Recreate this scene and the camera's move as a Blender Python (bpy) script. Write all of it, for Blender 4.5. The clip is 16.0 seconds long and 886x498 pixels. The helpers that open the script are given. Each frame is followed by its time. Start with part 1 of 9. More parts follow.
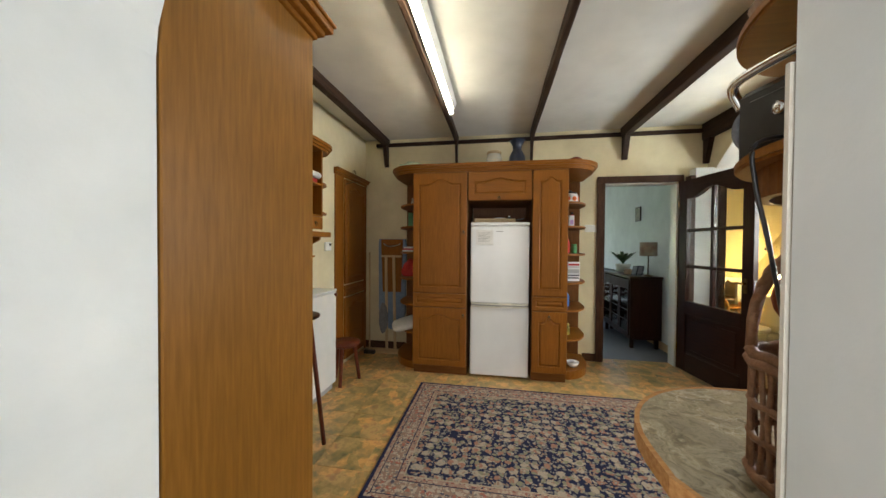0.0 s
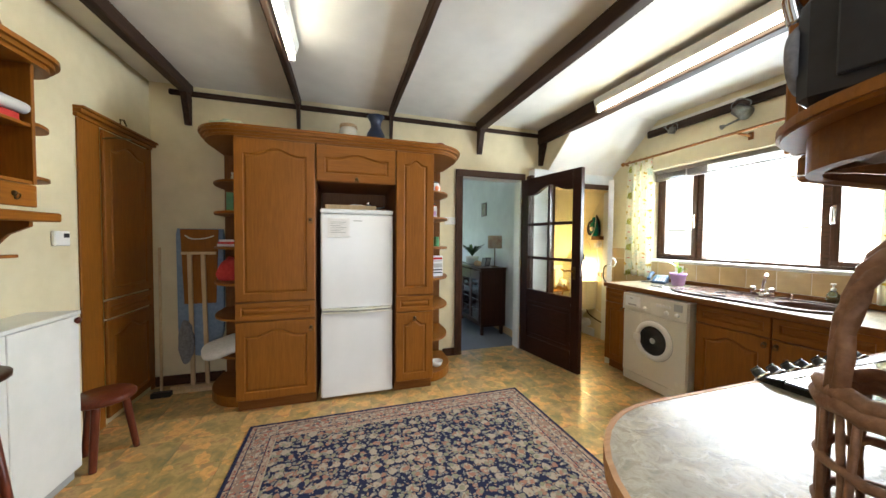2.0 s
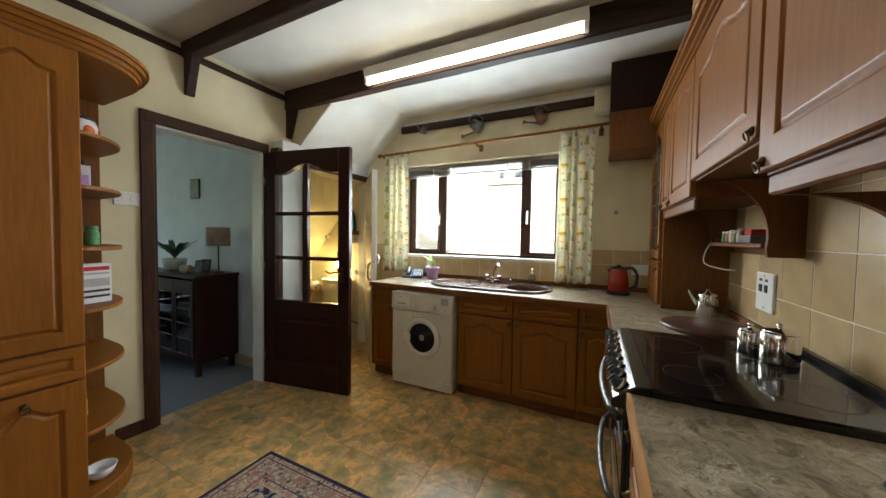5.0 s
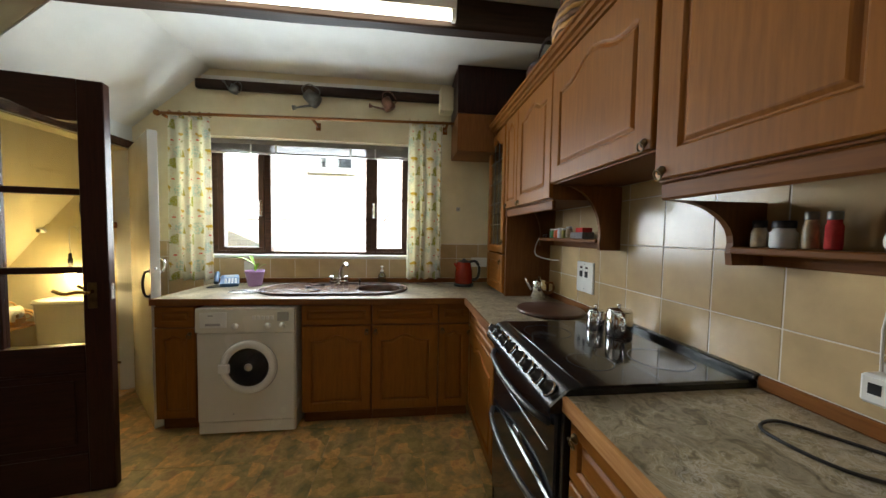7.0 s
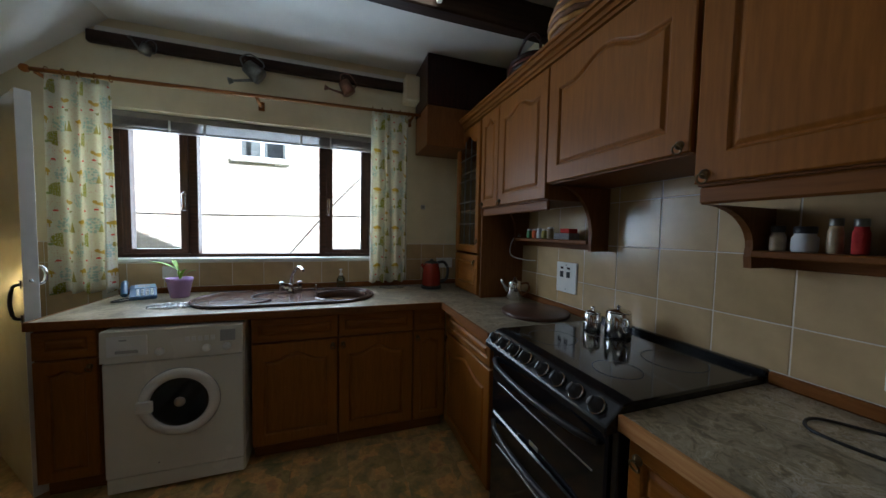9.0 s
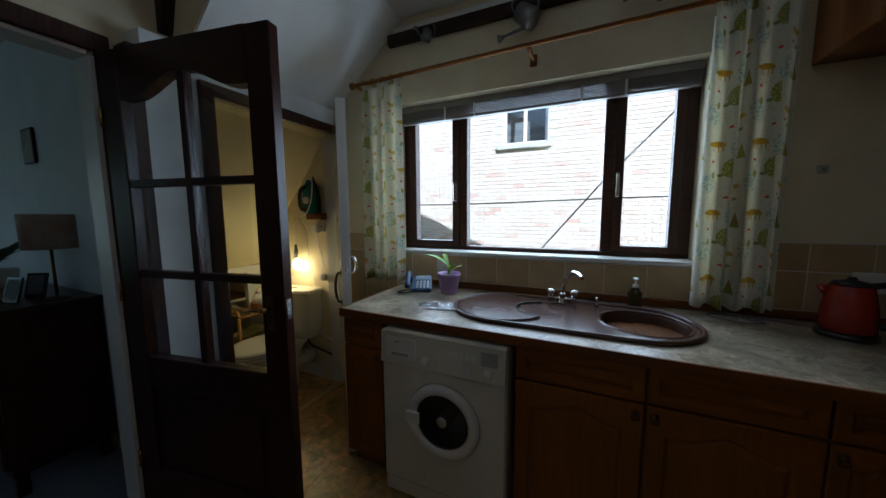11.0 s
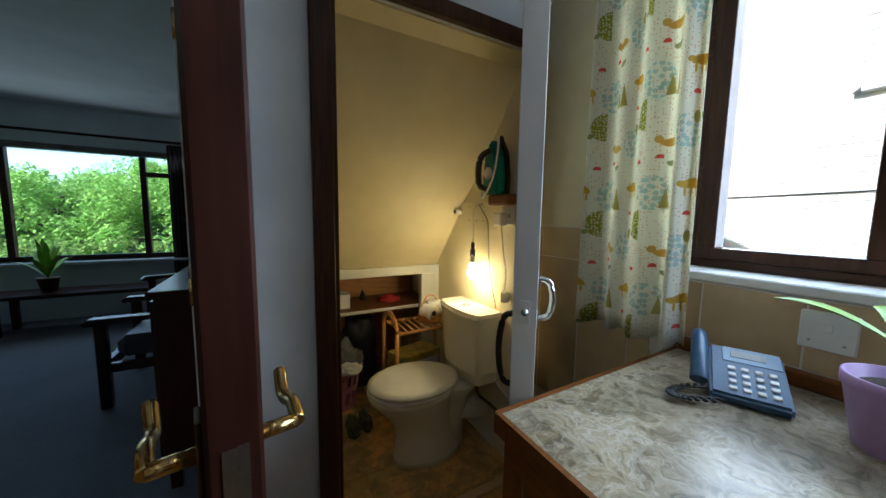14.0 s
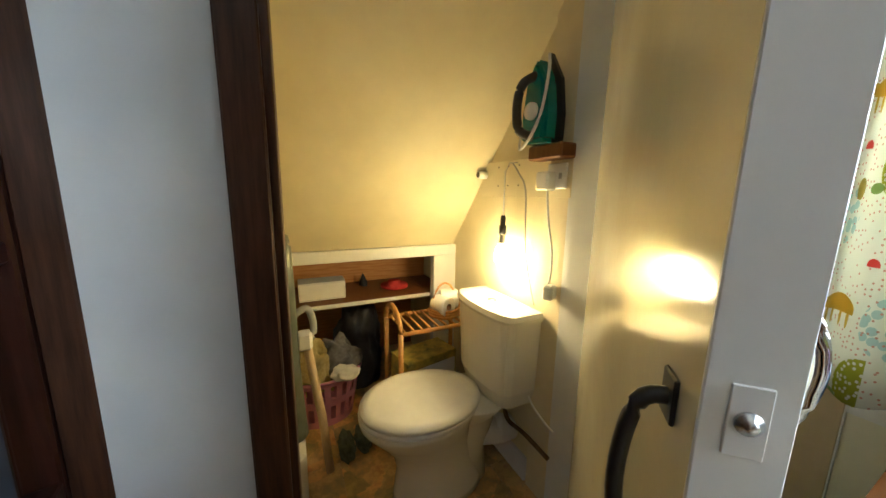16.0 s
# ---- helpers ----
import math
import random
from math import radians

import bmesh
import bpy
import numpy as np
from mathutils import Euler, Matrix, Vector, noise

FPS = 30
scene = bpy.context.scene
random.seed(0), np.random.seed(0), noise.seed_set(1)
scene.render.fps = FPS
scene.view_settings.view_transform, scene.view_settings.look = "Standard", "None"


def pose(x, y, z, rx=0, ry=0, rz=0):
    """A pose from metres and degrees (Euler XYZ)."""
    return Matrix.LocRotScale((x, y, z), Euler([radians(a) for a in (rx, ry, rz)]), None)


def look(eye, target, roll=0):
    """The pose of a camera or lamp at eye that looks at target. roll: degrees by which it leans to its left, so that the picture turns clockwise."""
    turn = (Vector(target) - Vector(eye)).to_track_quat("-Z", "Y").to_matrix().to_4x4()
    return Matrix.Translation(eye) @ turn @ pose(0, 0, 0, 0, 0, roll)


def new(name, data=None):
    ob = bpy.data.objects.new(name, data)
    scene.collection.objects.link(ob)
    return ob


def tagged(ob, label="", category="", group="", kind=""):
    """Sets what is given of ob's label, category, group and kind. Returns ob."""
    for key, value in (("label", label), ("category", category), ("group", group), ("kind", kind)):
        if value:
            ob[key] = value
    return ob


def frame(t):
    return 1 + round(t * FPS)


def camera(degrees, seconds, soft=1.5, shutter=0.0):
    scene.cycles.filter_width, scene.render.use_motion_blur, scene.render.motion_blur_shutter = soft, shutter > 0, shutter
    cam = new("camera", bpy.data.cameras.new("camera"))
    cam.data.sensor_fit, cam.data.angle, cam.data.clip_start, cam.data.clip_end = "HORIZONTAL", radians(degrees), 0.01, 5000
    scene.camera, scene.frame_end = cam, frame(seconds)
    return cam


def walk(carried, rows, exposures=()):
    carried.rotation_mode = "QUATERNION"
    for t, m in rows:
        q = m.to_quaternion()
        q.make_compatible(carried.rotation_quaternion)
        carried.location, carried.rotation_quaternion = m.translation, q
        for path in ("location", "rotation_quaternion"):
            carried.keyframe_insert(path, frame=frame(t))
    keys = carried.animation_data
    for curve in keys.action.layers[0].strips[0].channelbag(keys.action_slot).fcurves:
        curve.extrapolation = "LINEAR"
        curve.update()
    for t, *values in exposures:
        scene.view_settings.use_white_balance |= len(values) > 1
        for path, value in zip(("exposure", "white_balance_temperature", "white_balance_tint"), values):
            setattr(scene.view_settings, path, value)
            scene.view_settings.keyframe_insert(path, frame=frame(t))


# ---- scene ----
cam = camera(108.6, 16.0)
PATH = [
    (0, (0.957, 1.448, 1.361), (0.621, 3.42, 1.33), 0.4),
    (0.5, (0.889, 1.557, 1.361), (0.787, 3.554, 1.317), 0.5),
    (1, (0.843, 1.668, 1.363), (0.986, 3.662, 1.309), 0.3),
    (1.5, (0.839, 1.793, 1.367), (1.206, 3.758, 1.309), 0.4),
    (2, (0.86, 1.951, 1.345), (1.461, 3.858, 1.284), 0.5),
    (2.5, (0.896, 2.089, 1.342), (1.703, 3.918, 1.266), 0.5),
    (3, (0.924, 2.212, 1.342), (1.966, 3.918, 1.284), 0.6),
    (3.5, (0.957, 2.346, 1.341), (2.226, 3.89, 1.265), 0.8),
    (4, (0.979, 2.482, 1.344), (2.473, 3.81, 1.275), 1.0),
    (4.5, (1.021, 2.585, 1.339), (2.673, 3.71, 1.269), 0.9),
    (5, (1.084, 2.692, 1.339), (2.88, 3.57, 1.267), 0.9),
    (7.3, (1.333, 3.079, 1.349), (3.294, 2.694, 1.266), 1.2),
    (7.5, (1.35, 3.1, 1.341), (3.29, 2.619, 1.268), 1.4),
    (8, (1.388, 3.176, 1.345), (3.263, 2.484, 1.277), 1.3),
    (8.5, (1.43, 3.241, 1.355), (3.269, 2.458, 1.274), 1.3),
    (9, (1.521, 3.298, 1.362), (3.411, 2.653, 1.258), 1.1),
    (9.5, (1.69, 3.323, 1.371), (3.668, 3.06, 1.232), 0.7),
    (10, (1.898, 3.35, 1.374), (3.885, 3.497, 1.207), 0.6),
    (10.2, (1.961, 3.375, 1.379), (3.931, 3.672, 1.197), 0.4),
    (12.5, (2.833, 3.787, 1.396), (4.155, 5.274, 1.192), -0.0),
    (13, (2.952, 3.909, 1.357), (4.095, 5.538, 1.158), 0.3),
    (13.5, (3.051, 4.052, 1.324), (4.07, 5.759, 1.116), 0.2),
    (14, (3.142, 4.195, 1.288), (4.099, 5.939, 1.09), 0.8),
    (14.5, (3.191, 4.301, 1.272), (4.127, 6.056, 1.061), 0.8),
    (15, (3.235, 4.403, 1.265), (4.162, 6.158, 1.018), 0.7),
    (15.5, (3.296, 4.505, 1.249), (4.198, 6.265, 0.95), 0.8),
    (16, (3.356, 4.61, 1.23), (4.218, 6.383, 0.893), 1.0),
]
EXPOSURES = [
    (0.0, 3.4, 6500, 10), (0.5, 3.75, 6500, 10), (1.0, 4.1, 6400, 10), (2.0, 3.85, 6100, 10), (3.5, 3.1, 5900, 10), (5.0, 2.95, 6200, 10), (7.5, 2.5, 6100, 10),
    (9.0, 1.5, 5300, 10), (10.0, 1.0, 5000, 10), (12.5, 0.72, 5000, 10), (13.5, 1.12, 5050, 10), (14.5, 2.0, 5150, 10), (15.5, 2.5, 5400, 10), (16.0, 2.7, 5500, 10),
]
walk(cam, [(t, look(eye, target, roll)) for t, eye, target, roll in PATH], EXPOSURES)

# ---- world, sun, lamps ----
world = bpy.data.worlds.new("world")
scene.world = world
world.use_nodes = True
wn = world.node_tree
sky = wn.nodes.new("ShaderNodeTexSky")
sky.sky_type = "NISHITA"
sky.sun_disc = False
sky.sun_elevation, sky.sun_rotation = radians(25), radians(235)
wn.links.new(sky.outputs[0], wn.nodes["Background"].inputs[0])
wn.nodes["Background"].inputs[1].default_value = 0.15

sun = new("sun", bpy.data.lights.new("sun", "SUN"))
sun.data.energy, sun.data.angle, sun.data.color = 5.0, radians(0.5), (1.0, 0.97, 0.93)
sun.matrix_world = look((-7.42, -5.2, 4.23), (0, 0, 0))


def area(name, eye, target, sx, sy, watts, color):
    lamp = new(name, bpy.data.lights.new(name, "AREA"))
    lamp.data.shape, lamp.data.size, lamp.data.size_y = "RECTANGLE", sx, sy
    lamp.data.energy, lamp.data.color = watts, color
    lamp.matrix_world = look(eye, target)
    return lamp


# daylight that enters by the kitchen window, the living-room window and the hall
area("window_daylight", (4.46, 3.87, 1.66), (0, 3.87, 1.2), 1.75, 0.95, 14.0, (0.88, 0.95, 1.0))
area("living_daylight", (1.2, 9.62, 1.45), (1.6, 4, 0.9), 2.4, 1.2, 2.5, (0.92, 0.97, 1.0))
area("hall_daylight", (0.8, 0.12, 1.5), (0.8, 3, 1.3), 1.6, 1.6, 3.3, (0.96, 0.97, 1.0))

bulb_lamp = new("bulb_lamp", bpy.data.lights.new("bulb_lamp", "POINT"))
bulb_lamp.data.energy, bulb_lamp.data.shadow_soft_size, bulb_lamp.data.color = 1.05, 0.035, (1.0, 0.71, 0.31)
bulb_lamp.location = (4.10, 5.69, 0.93)

# ---- materials ----
def shader(name, rough=0.5, metal=0.0, spec=0.5):
    m = bpy.data.materials.new(name)
    m.use_nodes = True
    b = m.node_tree.nodes["Principled BSDF"]
    b.inputs["Roughness"].default_value = rough
    b.inputs["Metallic"].default_value = metal
    b.inputs["Specular IOR Level"].default_value = spec
    return m, m.node_tree, b


def node(nt, kind, **values):
    n = nt.nodes.new(kind)
    for k, v in values.items():
        n.inputs[k.replace("_", " ")].default_value = v
    return n


def noise_tex(nt, scale, stretch=(1, 1, 1), detail=4.0, source="Object"):
    tc = nt.nodes.new("ShaderNodeTexCoord")
    mp = nt.nodes.new("ShaderNodeMapping")
    mp.inputs["Scale"].default_value = stretch
    n = node(nt, "ShaderNodeTexNoise", Scale=scale, Detail=detail, Roughness=0.6)
    nt.links.new(tc.outputs[source], mp.inputs[0])
    nt.links.new(mp.outputs[0], n.inputs[0])
    return n


def ramp(nt, fac, stops):
    r = nt.nodes.new("ShaderNodeValToRGB")
    els = r.color_ramp.elements
    while len(els) < len(stops):
        els.new(0.5)
    for e, (p, c) in zip(els, stops):
        e.position, e.color = p, (*c, 1)
    nt.links.new(fac, r.inputs[0])
    return r


def mixed(nt, fac, a, b, kind="MIX"):
    m = nt.nodes.new("ShaderNodeMix")
    m.data_type, m.blend_type = "RGBA", kind
    for k, v in ((0, fac), (6, a), (7, b)):
        if hasattr(v, "links"):
            nt.links.new(v, m.inputs[k])
        else:
            m.inputs[k].default_value = (*v, 1) if isinstance(v, tuple) else v
    return m.outputs[2]


def surf(name, c1, c2, scale=12.0, rough=0.5, bump=0.1, stretch=(1, 1, 1), metal=0.0, spec=0.5, wear=0.12, fine=None):
    """Two-tone grain, a broad change of tone, uneven gloss and fine relief."""
    m, nt, b = shader(name, rough, metal, spec)
    g = noise_tex(nt, scale, stretch, 6.0)
    r = ramp(nt, g.outputs[0], [(0.33, c1), (0.67, c2)])
    broad = noise_tex(nt, 1.7, (1, 1, 1), 3.0)
    tone = ramp(nt, broad.outputs[0], [(0.3, (1 - wear,) * 3), (0.7, (1 + wear * 0.3,) * 3)])
    nt.links.new(mixed(nt, 1.0, r.outputs[0], tone.outputs[0], "MULTIPLY"), b.inputs["Base Color"])
    rr = node(nt, "ShaderNodeMapRange")
    rr.inputs["To Min"].default_value, rr.inputs["To Max"].default_value = max(rough - 0.08, 0.02), min(rough + 0.1, 1)
    nt.links.new(broad.outputs[0], rr.inputs[0])
    nt.links.new(rr.outputs[0], b.inputs["Roughness"])
    if bump:
        f = noise_tex(nt, fine or scale * 3, stretch, 5.0)
        bp = node(nt, "ShaderNodeBump", Strength=bump, Distance=0.002)
        nt.links.new(f.outputs[0], bp.inputs["Height"])
        nt.links.new(bp.outputs[0], b.inputs["Normal"])
    return m


def wood(name, c1, c2, rough=0.47, along="z", scale=16.0, bump=0.08, spec=0.24):
    st = {"z": (5.5, 5.5, 0.42), "x": (0.42, 5.5, 5.5), "y": (5.5, 0.42, 5.5)}[along]
    return surf(name, c1, c2, scale, rough, bump, st, spec=spec, wear=0.18)


OAK = wood("oak_upright", (0.215, 0.074, 0.0065), (0.275, 0.100, 0.010))
OAK_X = wood("oak_across", (0.215, 0.074, 0.0065), (0.275, 0.100, 0.010), along="x")
OAK_DARK = wood("oak_carcass", (0.15, 0.056, 0.013), (0.21, 0.083, 0.021))
OAK_EDGE = wood("oak_edge_across", (0.15, 0.050, 0.007), (0.21, 0.077, 0.012), along="x", rough=0.55)
TEAK = wood("larder_veneer", (0.185, 0.075, 0.008), (0.255, 0.110, 0.014), scale=14.0, rough=0.42)
MAHOG = wood("mahogany_upright", (0.020, 0.0065, 0.004), (0.042, 0.013, 0.007), rough=0.3)
MAHOG_X = wood("mahogany_across", (0.020, 0.0065, 0.004), (0.042, 0.013, 0.007), rough=0.3, along="x")
FRAMEW = wood("stained_frame", (0.035, 0.016, 0.009), (0.085, 0.036, 0.018), rough=0.4)
FRAMEW_X = wood("stained_frame_across", (0.035, 0.016, 0.009), (0.085, 0.036, 0.018), rough=0.4, along="x")
BEAM = wood("beam_wood", (0.020, 0.010, 0.006), (0.055, 0.028, 0.016), rough=0.6, along="y", scale=5, bump=0.5)
BEAM_X = wood("beam_wood_across", (0.020, 0.010, 0.006), (0.055, 0.028, 0.016), rough=0.6, along="x", scale=5, bump=0.5)
REDWOOD = wood("red_stool_wood", (0.10, 0.022, 0.010), (0.17, 0.040, 0.018), rough=0.3)
PINE = wood("raw_pine", (0.42, 0.19, 0.06), (0.60, 0.33, 0.13), along="x", rough=0.6)
PALEWOOD = wood("pale_wood", (0.55, 0.40, 0.22), (0.68, 0.52, 0.31), rough=0.5)
CANE = surf("rattan_cane", (0.50, 0.23, 0.05), (0.66, 0.36, 0.10), 40, 0.4, 0.2)
WICKER = surf("brown_wicker", (0.17, 0.075, 0.035), (0.30, 0.15, 0.075), 60, 0.55, 0.5)
CREAM = surf("cream_wall_paint", (0.70, 0.62, 0.40), (0.76, 0.68, 0.46), 6, 0.75, 0.25, fine=90)
CEILP = surf("ceiling_paint", (0.74, 0.73, 0.68), (0.80, 0.79, 0.74), 3, 0.85, 0.35, fine=60)
WHITEP = surf("white_wall_paint", (0.68, 0.71, 0.70), (0.77, 0.79, 0.78), 3.5, 0.55, 0.25, fine=70, wear=0.16)
PALEBLUE = surf("pale_living_paint", (0.68, 0.72, 0.71), (0.74, 0.78, 0.77), 5, 0.75, 0.2, fine=90)
WCP = surf("wc_wall_paint", (0.68, 0.60, 0.36), (0.76, 0.68, 0.44), 3, 0.6, 0.25, fine=60)
GLOSS = surf("old_gloss_paint", (0.66, 0.60, 0.40), (0.72, 0.67, 0.47), 4, 0.12, 0.15, fine=25, spec=0.6)
WHITEGLOSS = surf("white_gloss_paint", (0.72, 0.73, 0.69), (0.78, 0.78, 0.74), 8, 0.42, 0.1, wear=0.06)
ENAMEL = surf("white_enamel", (0.78, 0.79, 0.78), (0.82, 0.83, 0.82), 4, 0.22, 0.03, wear=0.05)
CREAMENAMEL = surf("cream_enamel", (0.70, 0.68, 0.58), (0.75, 0.73, 0.63), 4, 0.25, 0.03, wear=0.06)
PORCELAIN = surf("porcelain", (0.74, 0.72, 0.62), (0.79, 0.77, 0.67), 4, 0.1, 0.02, wear=0.06, spec=0.6)
GREYPL = surf("grey_plastic", (0.34, 0.34, 0.33), (0.42, 0.42, 0.40), 20, 0.4, 0.05)
BLACKPL = surf("black_plastic", (0.012, 0.012, 0.013), (0.022, 0.022, 0.024), 20, 0.35, 0.08)
WHITEPL = surf("white_plastic", (0.74, 0.74, 0.70), (0.80, 0.80, 0.76), 15, 0.35, 0.03, wear=0.06)
CHROME = surf("chrome", (0.72, 0.72, 0.72), (0.80, 0.80, 0.80), 6, 0.10, 0.02, metal=1.0, wear=0.08)
STEEL = surf("brushed_steel", (0.50, 0.50, 0.50), (0.62, 0.62, 0.61), 40, 0.28, 0.1, (1, 8, 1), metal=1.0)
BRASS = surf("brass", (0.62, 0.42, 0.14), (0.75, 0.53, 0.20), 10, 0.22, 0.04, metal=1.0)
OLDBRASS = surf("dark_brass", (0.09, 0.06, 0.03), (0.16, 0.11, 0.05), 30, 0.4, 0.1, metal=1.0)
HOB = surf("black_glass", (0.006, 0.006, 0.007), (0.010, 0.010, 0.011), 3, 0.06, 0.0, spec=0.6, wear=0.1)
BLACKEN = surf("black_enamel", (0.010, 0.010, 0.011), (0.016, 0.016, 0.017), 5, 0.2, 0.03)
SINKM = surf("brown_composite_sink", (0.060, 0.028, 0.018), (0.095, 0.046, 0.030), 160, 0.26, 0.1)
CARPET = surf("grey_blue_carpet", (0.17, 0.185, 0.215), (0.25, 0.265, 0.295), 220, 0.95, 0.9, spec=0.1)
PURPLE = surf("lilac_plastic", (0.42, 0.25, 0.52), (0.48, 0.30, 0.58), 10, 0.4, 0.03)
PINK = surf("pink_plastic", (0.58, 0.22, 0.34), (0.66, 0.28, 0.40), 10, 0.4, 0.03)
PHONEB = surf("blue_grey_plastic", (0.030, 0.075, 0.15), (0.045, 0.10, 0.19), 12, 0.35, 0.04)
KETTLE = surf("red_enamel", (0.25, 0.018, 0.008), (0.34, 0.028, 0.012), 5, 0.18, 0.03)
LEAF = surf("houseplant_leaf", (0.16, 0.36, 0.010), (0.33, 0.54, 0.022), 14, 0.5, 0.15)
DARKLEAF = surf("dark_houseplant_leaf", (0.020, 0.055, 0.015), (0.05, 0.11, 0.03), 14, 0.45, 0.15)
SOIL = surf("potting_soil", (0.035, 0.022, 0.014), (0.075, 0.05, 0.03), 90, 0.95, 0.9)
TEAL = surf("teal_plastic", (0.006, 0.15, 0.145), (0.012, 0.21, 0.20), 10, 0.25, 0.03)
NAVYGLAZE = surf("navy_glaze", (0.012, 0.020, 0.045), (0.024, 0.036, 0.07), 14, 0.3, 0.1)
FABRIC_B = surf("blue_cotton", (0.17, 0.24, 0.34), (0.25, 0.33, 0.44), 40, 0.9, 0.5, spec=0.1)
FABRIC_R = surf("red_cotton", (0.42, 0.03, 0.03), (0.55, 0.06, 0.05), 40, 0.85, 0.4, spec=0.2)
FABRIC_W = surf("white_cotton", (0.66, 0.66, 0.60), (0.78, 0.78, 0.72), 60, 0.9, 0.5, spec=0.1)
FABRIC_G = surf("grey_cloth", (0.16, 0.16, 0.17), (0.26, 0.26, 0.27), 60, 0.9, 0.5, spec=0.1)
FABRIC_Y = surf("straw_cloth", (0.48, 0.40, 0.16), (0.62, 0.54, 0.26), 60, 0.9, 0.5, spec=0.1)
PAPER = surf("paper", (0.72, 0.71, 0.68), (0.80, 0.79, 0.76), 10, 0.7, 0.05, wear=0.06)
CARDP = surf("printed_card", (0.10, 0.12, 0.03), (0.55, 0.42, 0.06), 16, 0.6, 0.05)
CARDW = surf("white_carton", (0.62, 0.63, 0.64), (0.72, 0.72, 0.72), 16, 0.6, 0.05)
ORANGEP = surf("orange_print", (0.62, 0.10, 0.02), (0.75, 0.16, 0.03), 12, 0.35, 0.03)
GREENP = surf("green_print", (0.06, 0.24, 0.08), (0.12, 0.38, 0.14), 12, 0.4, 0.03)
BLUEP = surf("blue_print", (0.04, 0.14, 0.42), (0.08, 0.24, 0.58), 12, 0.35, 0.03)
GLASSJ = surf("jar_contents", (0.30, 0.22, 0.13), (0.48, 0.36, 0.20), 50, 0.3, 0.2)
PEWTER = surf("old_tin", (0.16, 0.16, 0.15), (0.28, 0.28, 0.26), 25, 0.4, 0.2, metal=0.9)
COPPER = surf("rusty_tin", (0.18, 0.09, 0.06), (0.30, 0.16, 0.11), 25, 0.45, 0.2, metal=0.8)
SKIRT = wood("brown_skirting", (0.05, 0.022, 0.012), (0.09, 0.04, 0.022), along="x")
BLINDM = surf("venetian_slat", (0.20, 0.17, 0.15), (0.27, 0.24, 0.22), 8, 0.35, 0.03)
HOSE = surf("grey_green_plastic", (0.10, 0.12, 0.09), (0.15, 0.17, 0.13), 15, 0.35, 0.05)
CARDBOARD = surf("cardboard", (0.34, 0.22, 0.12), (0.42, 0.28, 0.16), 25, 0.8, 0.2)
ROOFM = surf("roof_slates", (0.07, 0.06, 0.06), (0.12, 0.10, 0.10), 12, 0.7, 0.4)
CONCRETE = surf("pale_concrete", (0.40, 0.38, 0.35), (0.50, 0.48, 0.44), 18, 0.85, 0.5)
GRASSM = surf("lawn", (0.05, 0.11, 0.02), (0.11, 0.20, 0.04), 30, 0.9, 0.8)
LEATHER = surf("dark_leather", (0.020, 0.022, 0.030), (0.040, 0.042, 0.052), 40, 0.4, 0.4)


def glass(name, tint=(1, 1, 1), rough=0.0):
    m, nt, b = shader(name, rough)
    b.inputs["Base Color"].default_value = (*tint, 1)
    b.inputs["Transmission Weight"].default_value = 1.0
    b.inputs["IOR"].default_value = 1.45
    return m


def pane_glass(name, gloss=0.08):
    """Thin pane: lets light straight through and mirrors a little."""
    m = bpy.data.materials.new(name)
    m.use_nodes = True
    nt = m.node_tree
    nt.nodes.remove(nt.nodes["Principled BSDF"])
    t, g = nt.nodes.new("ShaderNodeBsdfTransparent"), nt.nodes.new("ShaderNodeBsdfGlossy")
    g.inputs["Roughness"].default_value = 0.01
    t.inputs[0].default_value = (0.95, 0.97, 0.96, 1)
    lw_ = nt.nodes.new("ShaderNodeLayerWeight")
    lw_.inputs[0].default_value = 0.5
    pw = nt.nodes.new("ShaderNodeMath")
    pw.operation, pw.inputs[1].default_value = "POWER", 4.0
    nt.links.new(lw_.outputs["Facing"], pw.inputs[0])
    f = nt.nodes.new("ShaderNodeMath")
    f.operation, f.inputs[1].default_value, f.inputs[2].default_value = "MULTIPLY_ADD", 0.7, gloss * 0.5
    nt.links.new(pw.outputs[0], f.inputs[0])
    mx = nt.nodes.new("ShaderNodeMixShader")
    nt.links.new(f.outputs[0], mx.inputs[0])
    nt.links.new(t.outputs[0], mx.inputs[1])
    nt.links.new(g.outputs[0], mx.inputs[2])
    nt.links.new(mx.outputs[0], nt.nodes["Material Output"].inputs[0])
    return m


PANE = pane_glass("window_glass")
CLEAR = glass("clear_glass", (0.92, 0.96, 0.95))


def glow(name, color, strength):
    m, nt, b = shader(name)
    b.inputs["Base Color"].default_value = (*color, 1)
    b.inputs["Emission Color"].default_value = (*color, 1)
    b.inputs["Emission Strength"].default_value = strength
    return m


TUBE = glow("lit_tube", (1.0, 0.93, 0.72), 2.0)
BULB = glow("lit_bulb", (1.0, 0.74, 0.30), 14.0)


